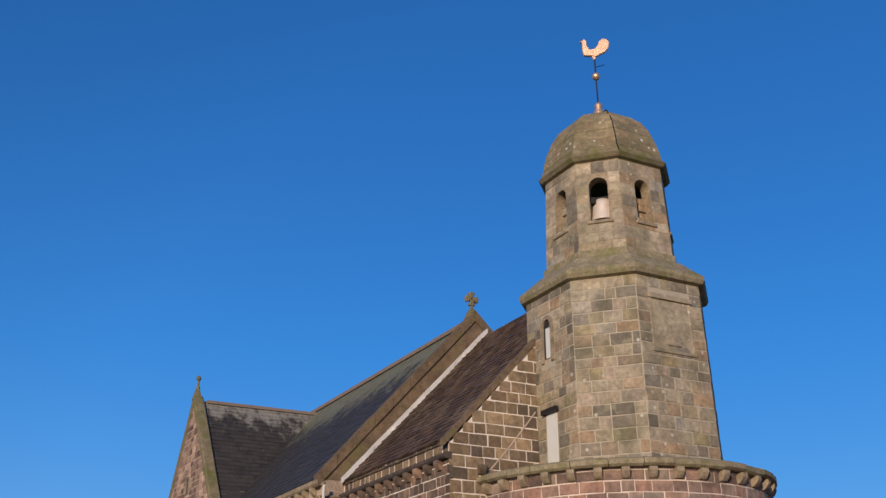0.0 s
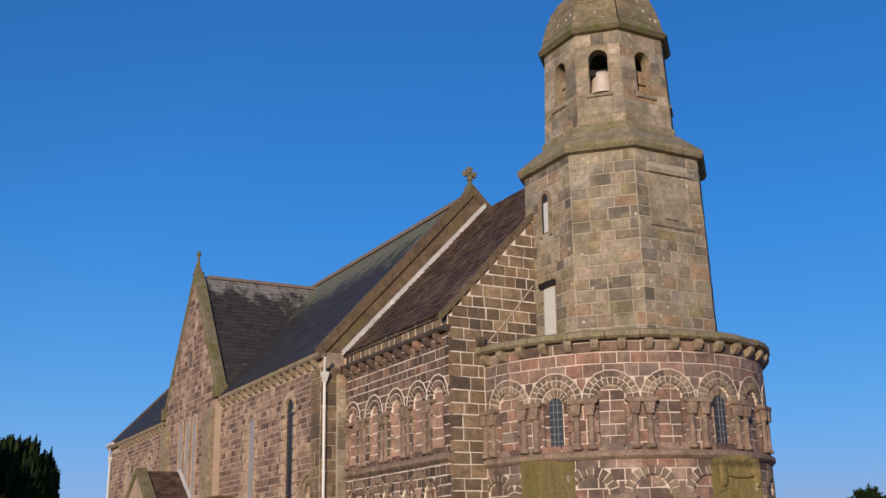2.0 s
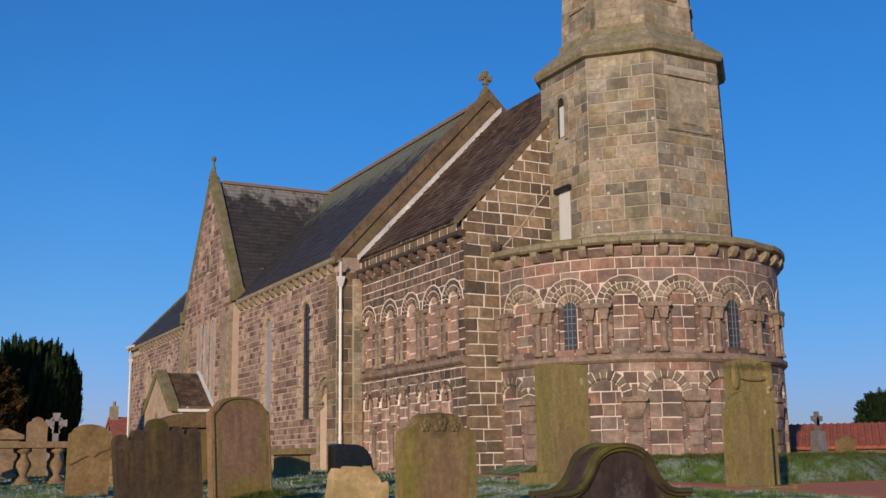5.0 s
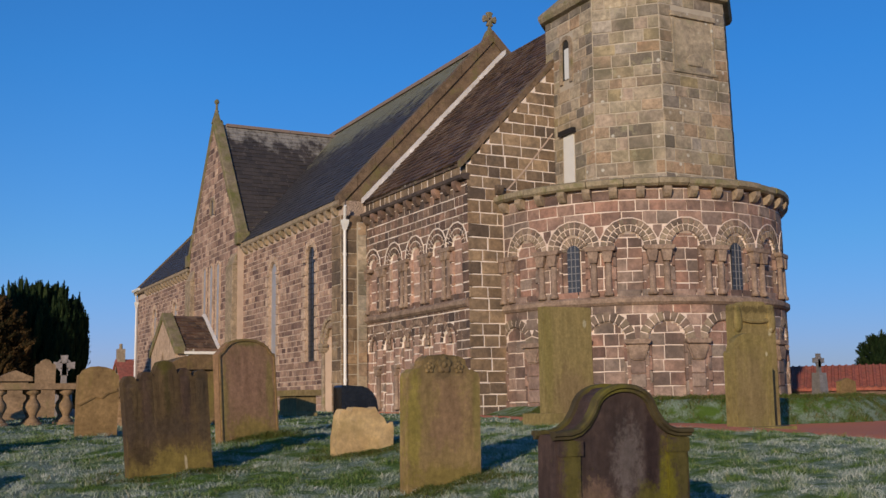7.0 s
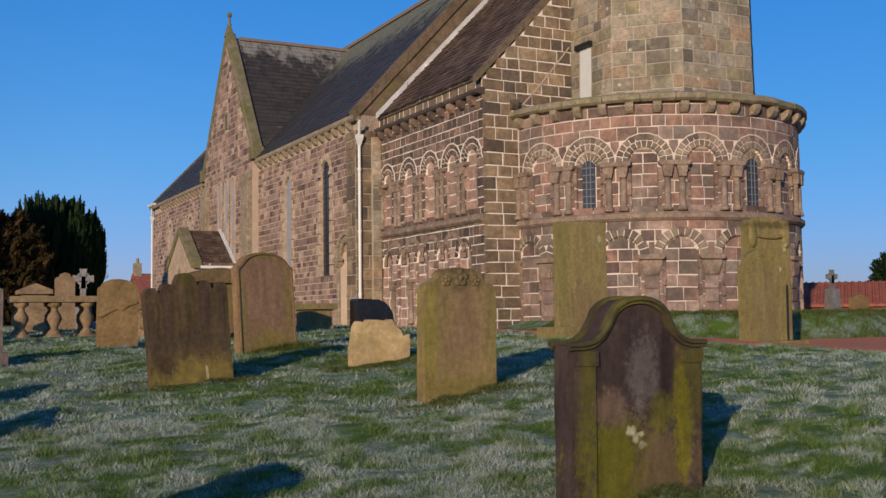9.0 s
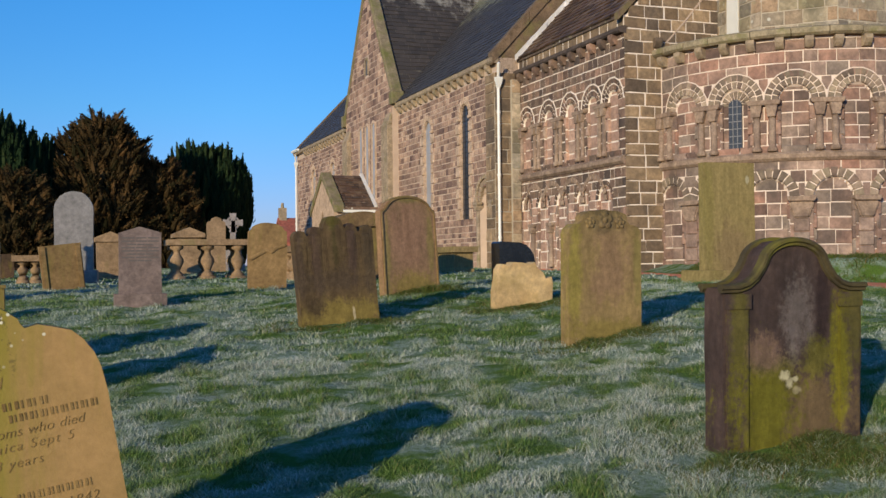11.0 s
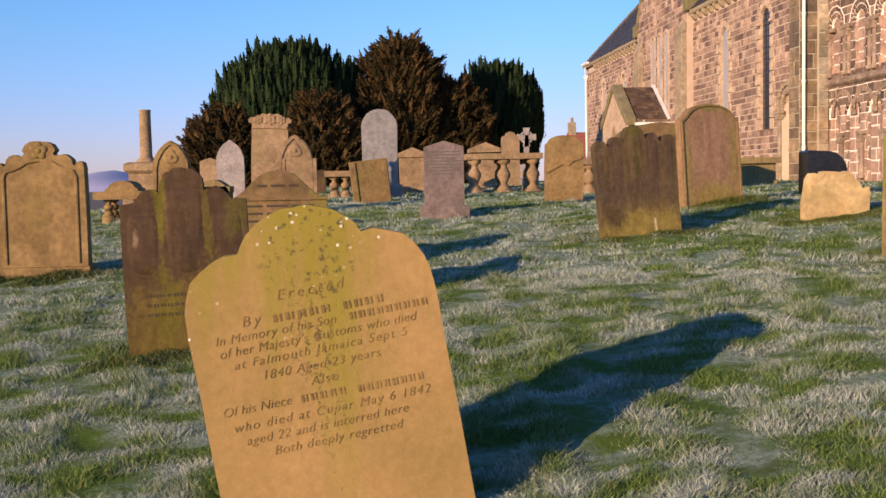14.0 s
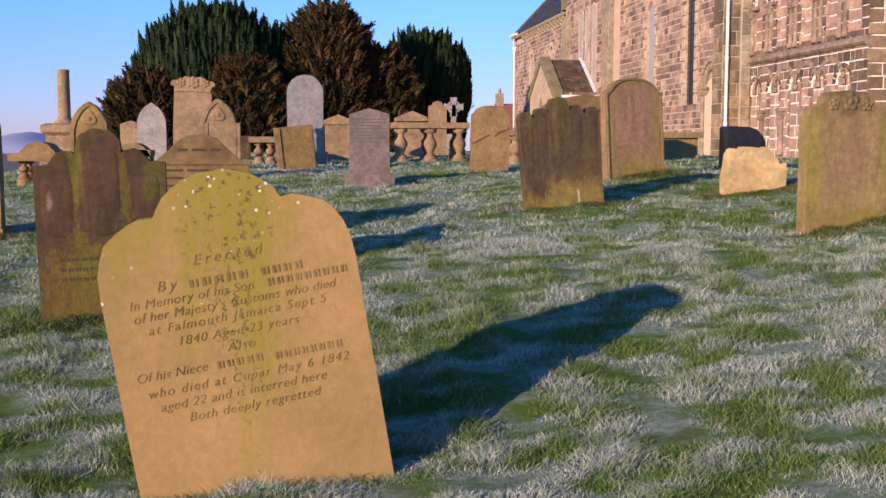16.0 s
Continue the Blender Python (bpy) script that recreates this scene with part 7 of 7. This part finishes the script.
# head carvings
def rosette(stone, cx, cz, r, material, petals=5, label="worn carved rosette"):
    """A shallow carved flower or knot on a stone's face."""
    bm = bmesh.new()
    n = 10 * petals
    loops = []
    for k, deep in ((1.0, -0.004), (0.92, 0.008), (0.70, 0.015), (0.45, 0.010), (0.30, 0.006), (0.24, 0.014), (0.10, 0.019)):
        loop = []
        for i in range(n):
            a = 2 * math.pi * i / n + math.pi / 2
            lobe = abs(math.cos(petals * (a - math.pi / 2) / 2))
            rr = r * k * (1.0 - 0.28 * (1 - lobe) * (k > 0.4))
            loop.append((cx + rr * math.cos(a), -deep * (0.6 + 0.4 * lobe if k > 0.3 else 1.0), cz + rr * math.sin(a)))
        loops.append(loop)
    rings(bm, loops)
    part("carving", bm, material, stone, label, True)


def hood(stone, line, wide, proud, material, label):
    """A raised moulding along a line of (x, z) points on a stone's face."""
    bm = bmesh.new()
    loops = []
    for i, (x, z) in enumerate(line):
        x0, z0 = line[max(0, i - 1)]
        x1, z1 = line[min(len(line) - 1, i + 1)]
        q = math.hypot(x1 - x0, z1 - z0) or 1
        nx, nz = -(z1 - z0) / q, (x1 - x0) / q
        loops.append([(x + nx * o * wide, -yy, z + nz * o * wide) for o, yy in ((-0.5, -0.004), (-0.42, proud * 0.8), (0.0, proud), (0.42, proud * 0.8), (0.5, -0.004))])
    rings(bm, loops)
    part("moulding", bm, material, stone, label)


for cx, cz, cr in ((-0.15, 0.985, 0.055), (0.0, 1.01, 0.085), (0.15, 0.985, 0.055)):
    rosette(mid_stone, cx, cz, cr, M_TAWNY, 5, "worn dark carved cap")
rosette(left_stone, 0.0, 1.13, 0.085, M_OCHRE, 5, "worn carved crest")
hood(left_stone, [(-0.315, 0.13), (-0.315, 0.90), (-0.29, 0.95), (-0.23, 0.965), (-0.17, 0.99), (-0.11, 1.03), (0, 1.05), (0.11, 1.03), (0.17, 0.99), (0.23, 0.965), (0.29, 0.95), (0.315, 0.90), (0.315, 0.13)], 0.03, 0.016, M_OCHRE, "raised moulding round the inscription panel")
rosette(gothic_stone, 0.0, 0.84, 0.10, M_OCHRE, 3, "carved trefoil in the head")
rosette(trefoil_stone, 0.0, 0.80, 0.10, M_BUFF, 3, "carved trefoil in the head")
for cx, cr in ((-0.17, 0.07), (0.0, 0.10), (0.17, 0.07)):
    rosette(crest_stone, cx, 1.26, cr, M_BUFF, 6, "carved scrolls of the crest")
hood(crest_stone, [(-0.25, 1.15), (0.0, 1.155), (0.25, 1.15)], 0.05, 0.03, M_BUFF, "ledge under the crest")
for sgn in (-1, 1):     # square shoulders beside the gothic head, edge strips of the leaning stone, rolls of the tall one
    bm = bmesh.new()
    box(bm, (sgn * 0.20 - 0.05, -0.01, -0.2), (sgn * 0.20 + 0.07, 0.12, 0.70))
    bevel(bm, 0.01)
    part("shoulder", bm, M_BUFF, trefoil_stone)
    bm = bmesh.new()
    box(bm, (sgn * 0.235 - 0.03, -0.02, 0.0), (sgn * 0.235 + 0.03, 0.004, 0.62))
    bevel(bm, 0.008)
    part("side_strip", bm, M_OCHRE, low_stone)
    bm = bmesh.new()
    rows_ = [[(sgn * 0.33 + r * math.cos(a), 0.005 - r * 0.6 * math.sin(a), z) for a in np.linspace(0, math.pi, 9)] for z, r in ((1.44, 0.04), (1.50, 0.08), (1.60, 0.09), (1.74, 0.08), (1.84, 0.05))]
    rings(bm, rows_)
    part("roll", bm, M_OLIVE, rolled_stone, "drooping carved roll", True)
hood(rolled_stone, [(-0.24, 1.62), (-0.10, 1.60), (0.10, 1.60), (0.24, 1.62)], 0.06, 0.05, M_OLIVE, "worn ledge under the head")
hood(arched_stone, [(-0.30, 0.05), (-0.30, 0.98)] + [(-0.30 * math.cos(a), 0.98 + 0.27 * math.sin(a)) for a in np.linspace(0.2, math.pi - 0.2, 12)] + [(0.30, 0.98), (0.30, 0.05)], 0.02, 0.005, M_MUSTARD, "thin raised border")
hood(cracked_stone, [(-0.24, 0.40), (-0.12, 0.47), (-0.03, 0.52), (0.05, 0.50), (0.12, 0.56), (0.24, 0.60)], 0.05, 0.02, M_OCHRE, "proud edge of a flaked face")
for fx, half, z1 in ((-0.255, 0.10, 0.86), (0.0, 0.12, 1.02), (0.255, 0.10, 0.86)):
    bm = bmesh.new()
    rings(bm, [[(fx + half * (0.8 + 0.2 * k) * math.cos(a), 0.004 - 0.012 * k * math.sin(a), z) for a in np.linspace(0, math.pi, 9)] for z, k in ((0.46, 0.15), (0.56, 0.7), (0.72, 1.0), (z1 - 0.06, 1.0), (z1, 0.6))])
    part("flute", bm, M_DARK, dark_stone, "", True)
for k in range(3):
    worn_name(-0.26, 0.28, 0.36 - 0.06 * k, 0.02, dark_stone, 13, M_DARKINK)
for k in range(9):
    bars([(-0.03 - 0.01 * (k % 3), 0.03 + 0.012 * (k % 2))], 0.88 - 0.065 * k, 0.022, left_stone, -0.001, M_CUT_SHADE)


# ---- chest tombs, tables, crosses ----
def table_tomb(x, y, length, width, high, legs, material, label, turn=0.0, girth=1.0):
    z = float(ground_z(x, y))
    tb = thing("table_tomb", label, "tomb", (x, y, z), turn, "table tombs")
    bm = bmesh.new()
    box(bm, (-length / 2, -width / 2, high - 0.10), (length / 2, width / 2, high))
    bevel(bm, 0.03, 2)
    part("slab", bm, material, tb)
    for sx in np.linspace(-length / 2 + 0.16, length / 2 - 0.16, legs):
        for sy in (-width / 2 + 0.15, width / 2 - 0.15):
            bm = bmesh.new()
            hh = high - 0.10
            box(bm, (sx - 0.13 * girth, sy - 0.13 * girth, -0.15), (sx + 0.13 * girth, sy + 0.13 * girth, 0.05))
            lathe(bm, [(0.115, 0.04), (0.115, 0.08), (0.055, 0.14), (0.06, 0.2 * hh + 0.05), (0.12, 0.42 * hh + 0.05), (0.11, 0.52 * hh + 0.05), (0.055, 0.75 * hh), (0.055, 0.84 * hh), (0.115, 0.9 * hh), (0.115, hh + 0.005)], 12, pose(sx, sy, 0) @ Matrix.Diagonal((girth, girth, 1, 1)))
            part("baluster", bm, material, tb, "turned baluster leg", True)
    return tb


def chest_tomb(x, y, length, width, high, material, label, lid="flat", turn=0.0, taper=0.0, moulded=0.06):
    z = float(ground_z(x, y))
    ct = thing("chest_tomb", label, "tomb", (x, y, z), turn, "chest tombs")
    bm = bmesh.new()
    a, b = length / 2, width / 2
    hh = high * 0.78
    rings(bm, [[(sx * a * k, sy * b * k, zz) for sx, sy in ((-1, -1), (1, -1), (1, 1), (-1, 1))] for k, zz in ((1.0, -0.2), (1.0, 0.06), (0.94, 0.10), (0.94 - taper, hh))])
    bevel(bm, 0.012)
    part("chest", bm, material, ct)
    bm = bmesh.new()
    c, e = a * (1 - taper) + moulded, b * (1 - taper) + moulded
    if lid == "curved":
        arc = [(-c + 2 * c * k / 12, high - 0.18 + 0.18 * math.sin(math.pi * k / 12) ** 0.7) for k in range(13)]
        prism(bm, [(c, hh), *arc[::-1], (-c, hh)], -e, e)
    elif lid == "pitched":
        prism(bm, [(-c, hh), (c, hh), (c, hh + 0.08), (0, high), (-c, hh + 0.08)], -e, e)
    else:
        box(bm, (-c, -e, hh), (c, e, high))
    bevel(bm, 0.02, 2)
    part("lid", bm, material, ct)
    return ct


def celtic_cross(x, y, high, scale, material, label, base_h=0.5, turn=0.0):
    z = float(ground_z(x, y))
    cr = thing("stone_cross", label, "cross", (x, y, z), turn)
    bm = bmesh.new()
    rings(bm, [[(sx * k, sy * k, zz) for sx, sy in ((-1, -1), (1, -1), (1, 1), (-1, 1))] for k, zz in ((0.26 * scale, -0.2), (0.26 * scale, 0.15), (0.20 * scale, 0.18), (0.17 * scale, base_h))])
    bevel(bm, 0.015)
    part("pedestal", bm, material, cr)
    bm = bmesh.new()
    c = high - 0.24 * scale
    prism(bm, [(-0.08 * scale, base_h - 0.02), (0.08 * scale, base_h - 0.02), (0.05 * scale, c), (-0.05 * scale, c)], -0.05 * scale, 0.05 * scale)
    for k in range(4):
        prism(bm, [(-0.045 * scale, 0.0), (0.045 * scale, 0.0), (0.085 * scale, 0.24 * scale), (-0.085 * scale, 0.24 * scale)], -0.05 * scale, 0.05 * scale, pose(0, 0, c) @ Matrix.Rotation(k * math.pi / 2, 4, "Y"))
    for k in range(16):
        a0, a1 = 2 * math.pi * k / 16, 2 * math.pi * (k + 1) / 16
        r0, r1 = 0.12 * scale, 0.17 * scale
        prism(bm, [(r0 * math.cos(a0), r0 * math.sin(a0)), (r1 * math.cos(a0), r1 * math.sin(a0)), (r1 * math.cos(a1), r1 * math.sin(a1)), (r0 * math.cos(a1), r0 * math.sin(a1))], -0.03 * scale, 0.03 * scale, pose(0, 0, c))
    part("cross", bm, material, cr)


table_tomb(2.492, 19.1, 1.36, 0.80, 0.685, 3, M_BUFF, "sandstone table tomb on turned baluster legs")
table_tomb(-0.40, 19.0, 0.52, 0.60, 0.46, 2, M_BUFF, "low table tomb with worn rounded slab", 0.0, 0.7)
table_tomb(3.85, 17.6, 0.62, 0.80, 0.56, 2, M_BUFF, "low sandstone table tomb beside the headstones")
hooded = table_tomb(-3.10, 14.3, 0.70, 0.60, 0.36, 2, M_OCHRE, "moulded table tomb with carved humped cap", 0.0, 0.55)
bm = bmesh.new()
prism(bm, [(-0.22, 0.355), (0.22, 0.355), (0.20, 0.40), *[(0.17 * math.cos(a), 0.40 + 0.10 * math.sin(a)) for a in np.linspace(0.1, math.pi - 0.1, 9)], (-0.20, 0.40)], -0.25, 0.25)
bevel(bm, 0.015)
part("cap", bm, M_OCHRE, hooded, "humped carved cap")
chest_tomb(-2.04, 15.0, 0.46, 0.5, 0.43, M_OLIVE, "low chest tomb with rounded lid", "curved", 0, 0.0, 0.0)
chest_tomb(0.939, 20.5, 0.48, 0.6, 0.85, M_BUFF, "tapered buff sandstone chest tomb", "pitched", 0, -0.05, 0.02)
chest_tomb(2.60, 22.9, 0.52, 0.6, 0.97, M_BUFF, "square pedestal monument with pitched cap", "pitched")
chest_tomb(4.78, 17.4, 0.96, 0.8, 1.11, M_BROWNSTONE, "large chest tomb with curved lid", "curved")
chest_tomb(7.385, 19.7, 0.42, 1.0, 0.50, M_OLIVE, "low mossy flat grave slab", "flat")
celtic_cross(3.96, 25.7, 1.38, 0.95, M_PALEGREY, "small pale wheel-head stone cross")
celtic_cross(25.06, 23.2, 1.39, 0.85, M_GRANITE, "grey stone cross on a tall pedestal", 0.82)

# broken column on a pedestal
cz = float(ground_z(-4.43, 22.5))
mon = thing("column_monument", "broken stone column on a moulded pedestal", "monument", (-4.43, 22.5, cz))
top_z = 2.81 - cz
cap_z = 1.74 - cz
bm = bmesh.new()
rings(bm, [[(sx * k, sy * k, zz) for sx, sy in ((-1, -1), (1, -1), (1, 1), (-1, 1))] for k, zz in ((0.42, -0.2), (0.42, 0.12), (0.31, 0.18), (0.31, cap_z - 0.24), (0.36, cap_z - 0.20), (0.39, cap_z - 0.17), (0.39, cap_z - 0.04), (0.30, cap_z))])
bevel(bm, 0.015)
part("pedestal", bm, M_BUFF, mon)
bm = bmesh.new()
lathe(bm, [(0.20, cap_z - 0.01), (0.20, cap_z + 0.04), (0.14, cap_z + 0.09), (0.125, cap_z + 0.13), (0.115, top_z - 0.05), (0.122, top_z - 0.03), (0.118, top_z)], 20)
part("shaft", bm, M_BUFF, mon, "", True)

# low pantiled building and boundary wall beyond the graves on the north side
ang = math.degrees(math.atan2(-5.0, 4.4))
shed = thing("outbuilding", "low rubble outbuilding with red pantiled roof", "building", (33.5, 26.8, 0.6), ang)
bm = bmesh.new()
box(bm, (-5.6, 0, -0.5), (9, 0.4, 0.92))
box(bm, (-5.6, 3.2, -0.5), (9, 3.6, 0.92))
prism(bm, [(0.4, -0.5), (3.2, -0.5), (3.2, 0.92), (1.8, 1.7), (0.4, 0.92)], -5.6, -5.2, turn90)
part("wall", bm, M_NAVE_MANY, shed)
bm = bmesh.new()
prism(bm, [(-0.2, 0.86), (1.8, 1.74), (1.8, 1.84), (-0.2, 0.96)], -5.7, 9.1, turn90)
prism(bm, [(3.8, 0.86), (3.8, 0.96), (1.8, 1.84), (1.8, 1.74)], -5.7, 9.1, turn90)
roof = part("roof", bm, M_CLAY, shed, "red clay pantiled roof")
bm = bmesh.new()
slope = math.atan2(0.88, 2.0)
for k in range(60):
    x = -5.6 + 0.245 * k
    lathe(bm, [(0.06, 0), (0.06, 2.15)], 6, pose(x, -0.2, 0.96) @ Matrix.Rotation(-(math.pi / 2 - slope), 4, "X"))
tagged(part("pantile", bm, M_CLAY, roof), kind="stuff")

# cottages far off
def cottage(x, y, base, length, high, wallm, roofm, label, turn=0.0, chimney=True):
    ct = thing("cottage", label, "house", (x, y, base), turn)
    bm = bmesh.new()
    prism(bm, [(-high * 0.6, -2), (high * 0.6, -2), (high * 0.6, high * 0.55), (0, high), (-high * 0.6, high * 0.55)], 0, length)
    part("wall", bm, wallm, ct)
    bm = bmesh.new()
    for sgn in (-1, 1):
        prism(bm, [(sgn * high * 0.66, high * 0.51), (0, high * 1.0), (0, high * 1.06), (sgn * high * 0.66, high * 0.57)], -0.1, length + 0.1)
    rf = part("roof", bm, roofm, ct)
    if chimney:
        bm = bmesh.new()
        box(bm, (-0.25, 0.0, high * 0.8), (0.25, 0.5, high * 1.0 + 0.9))
        lathe(bm, [(0.12, 0), (0.10, 0.35)], 8, pose(0, 0.25, high + 0.9))
        part("chimney", bm, M_DRESSED, ct)


cottage(14.3, 73.6, 0.6, 9, 3.6, M_DRESSED, M_CLAY, "stone cottage with chimney and red pantiles", -90)
cottage(-117, 486, -10.9, 4, 2.6, M_WHITE, M_SLATE, "tiny white cottage in the valley", 60, False)

# ---- frosted grass ----
rng = np.random.default_rng(4)


def blades(count, r0, r1, b0, b1, tall, wide, power=1.0):
    """Single blades over a stretch of lawn, thicker towards its near end."""
    r = r0 + (r1 - r0) * rng.random(count) ** power
    b = np.radians(b0 + (b1 - b0) * rng.random(count))
    x, y = r * np.sin(b), r * np.cos(b)
    keep = np.hypot(x - AX, y - AY) > AR + 2.8 + path_width(np.degrees(np.arctan2(x - AX, AY - y)))
    return turf(x[keep], y[keep], tall, wide)


def turf(x, y, tall, wide):
    """Single bent blades rooted at the given places."""
    n = len(x)
    tuft = np.array([noise.noise((float(p) * 3.4, float(q) * 4.4, 7.0)) for p, q in zip(x[::1], y[::1])])
    z = turf_z(x, y)
    hgt = tall * (0.55 + 0.9 * rng.random(n)) * (0.85 + 1.5 * np.clip(tuft, -0.45, 0.8))
    a = rng.random(n) * 2 * np.pi
    bend = hgt * (0.4 + 1.3 * rng.random(n))
    c = rng.random(n) * 2 * np.pi
    w = wide * (0.7 + 0.6 * rng.random(n))
    wx, wy = np.cos(a) * w / 2, np.sin(a) * w / 2
    root = np.stack([x, y, z - 0.01], -1)
    side = np.stack([wx, wy, np.zeros(n)], -1)
    mid = root + np.stack([np.cos(c) * bend * 0.35, np.sin(c) * bend * 0.35, hgt * 0.65], -1)
    tip = root + np.stack([np.cos(c) * bend, np.sin(c) * bend, hgt], -1)
    v = np.stack([root - side, root + side, mid + side * 0.8, mid - side * 0.8, tip], 1).reshape(-1, 3)
    i = np.arange(n)[:, None] * 5
    return v, np.concatenate([i + [0, 1, 2, 3]], 1), np.concatenate([i + [3, 2, 4]], 1)


m_blade, t, s = mat("frosted_grass_blades")
gm = t.nodes.new("ShaderNodeNewGeometry")
green = ramp(t, gm.outputs["Random Per Island"], [(0.0, (0.045, 0.088, 0.012)), (0.5, (0.088, 0.155, 0.022)), (0.88, (0.15, 0.215, 0.042)), (1.0, (0.23, 0.19, 0.075))])
fr = mix(t, world_noise(t, 2.7, 8.0, 0.58, (1.0, 1.9, 1.0)), world_noise(t, 0.45, 3.0, 0.5, (1.0, 1.5, 1.0)), 0.26)
rime = ramp(t, fr, [(0.45, grey(0.05)), (0.555, grey(0.95))])
ice = ramp(t, gm.outputs["Random Per Island"], [(0.0, (0.18, 0.22, 0.15)), (0.5, (0.36, 0.40, 0.35)), (1.0, (0.55, 0.53, 0.46))])
t.links.new(mix(t, green, ice, rime), s.inputs["Base Color"])
s.inputs["Roughness"].default_value = 0.75
s.inputs["Specular IOR Level"].default_value = 0.2


def lawn(name, sets, material):
    """Joins sets of blades into one mesh."""
    allv, quads, tris, off = [], [], [], 0
    for v, q, tr in sets:
        allv.append(v)
        quads.append(q + off)
        tris.append(tr + off)
        off += len(v)
    allv, quads, tris = np.concatenate(allv), np.concatenate(quads), np.concatenate(tris)
    me = bpy.data.meshes.new(name)
    me.vertices.add(len(allv))
    me.vertices.foreach_set("co", allv.astype(np.float32).ravel())
    loops = np.concatenate([quads.ravel(), tris.ravel()]).astype(np.int32)
    me.loops.add(len(loops))
    me.loops.foreach_set("vertex_index", loops)
    starts = np.concatenate([np.arange(len(quads)) * 4, len(quads) * 4 + np.arange(len(tris)) * 3]).astype(np.int32)
    me.polygons.add(len(starts))
    me.polygons.foreach_set("loop_start", starts)
    me.update(calc_edges=True)
    return link(name, me, material)


tagged(lawn("grass", [blades(360000, 3.0, 8.5, -30, 50, 0.040, 0.0034, 1.2), blades(230000, 8.0, 16, -30, 52, 0.036, 0.0058, 1.1), blades(60000, 15.5, 30, -30, 36, 0.036, 0.014, 1.0)], m_blade), "short frosted churchyard grass in tufts", "grass", kind="stuff")

# unmown green grass round the feet of the nearer headstones
m_long, t, s = mat("green_grass_blades")
gm = t.nodes.new("ShaderNodeNewGeometry")
t.links.new(ramp(t, gm.outputs["Random Per Island"], [(0.0, (0.035, 0.055, 0.010)), (0.5, (0.07, 0.095, 0.018)), (0.8, (0.11, 0.12, 0.03)), (1.0, (0.16, 0.10, 0.045))]), s.inputs["Base Color"])
s.inputs["Roughness"].default_value = 0.75
s.inputs["Specular IOR Level"].default_value = 0.2
feet = [(3.82, 4.85, 0.96), (-1.09, 6.75, 0.77), (-0.68, 8.6, 0.78), (2.63, 9.98, 0.79), (4.48, 8.2, 0.78), (4.10, 12.5, 0.74), (4.71, 10.4, 0.72), (-2.86, 9.75, 0.78)]
clumps = []
for fx, fy, fw in feet:
    n = 14000 if fy < 6 else 4500
    off = np.abs(rng.normal(0, 0.26 if fy < 6 else 0.16, n)) + 0.02
    side = np.where(rng.random(n) < 0.8, -1.0, 1.0)
    clumps.append(turf(fx + rng.normal(0, 0.36, n) * (fw + 0.15), fy + 0.06 + side * (0.06 + off), 0.045, 0.0036 if fy < 6 else 0.006))
# grass on the bank at the foot of the apse
bearing = np.radians(rng.uniform(-70, 75, 60000))
reach = AR + rng.uniform(0.1, 2.85, 60000)
bank = turf(AX + reach * np.sin(bearing), AY - reach * np.cos(bearing), 0.06, 0.012)
clumps.append(bank)
tagged(lawn("long_grass", clumps, m_long), "longer green grass round headstones and on the bank", "grass", kind="stuff")
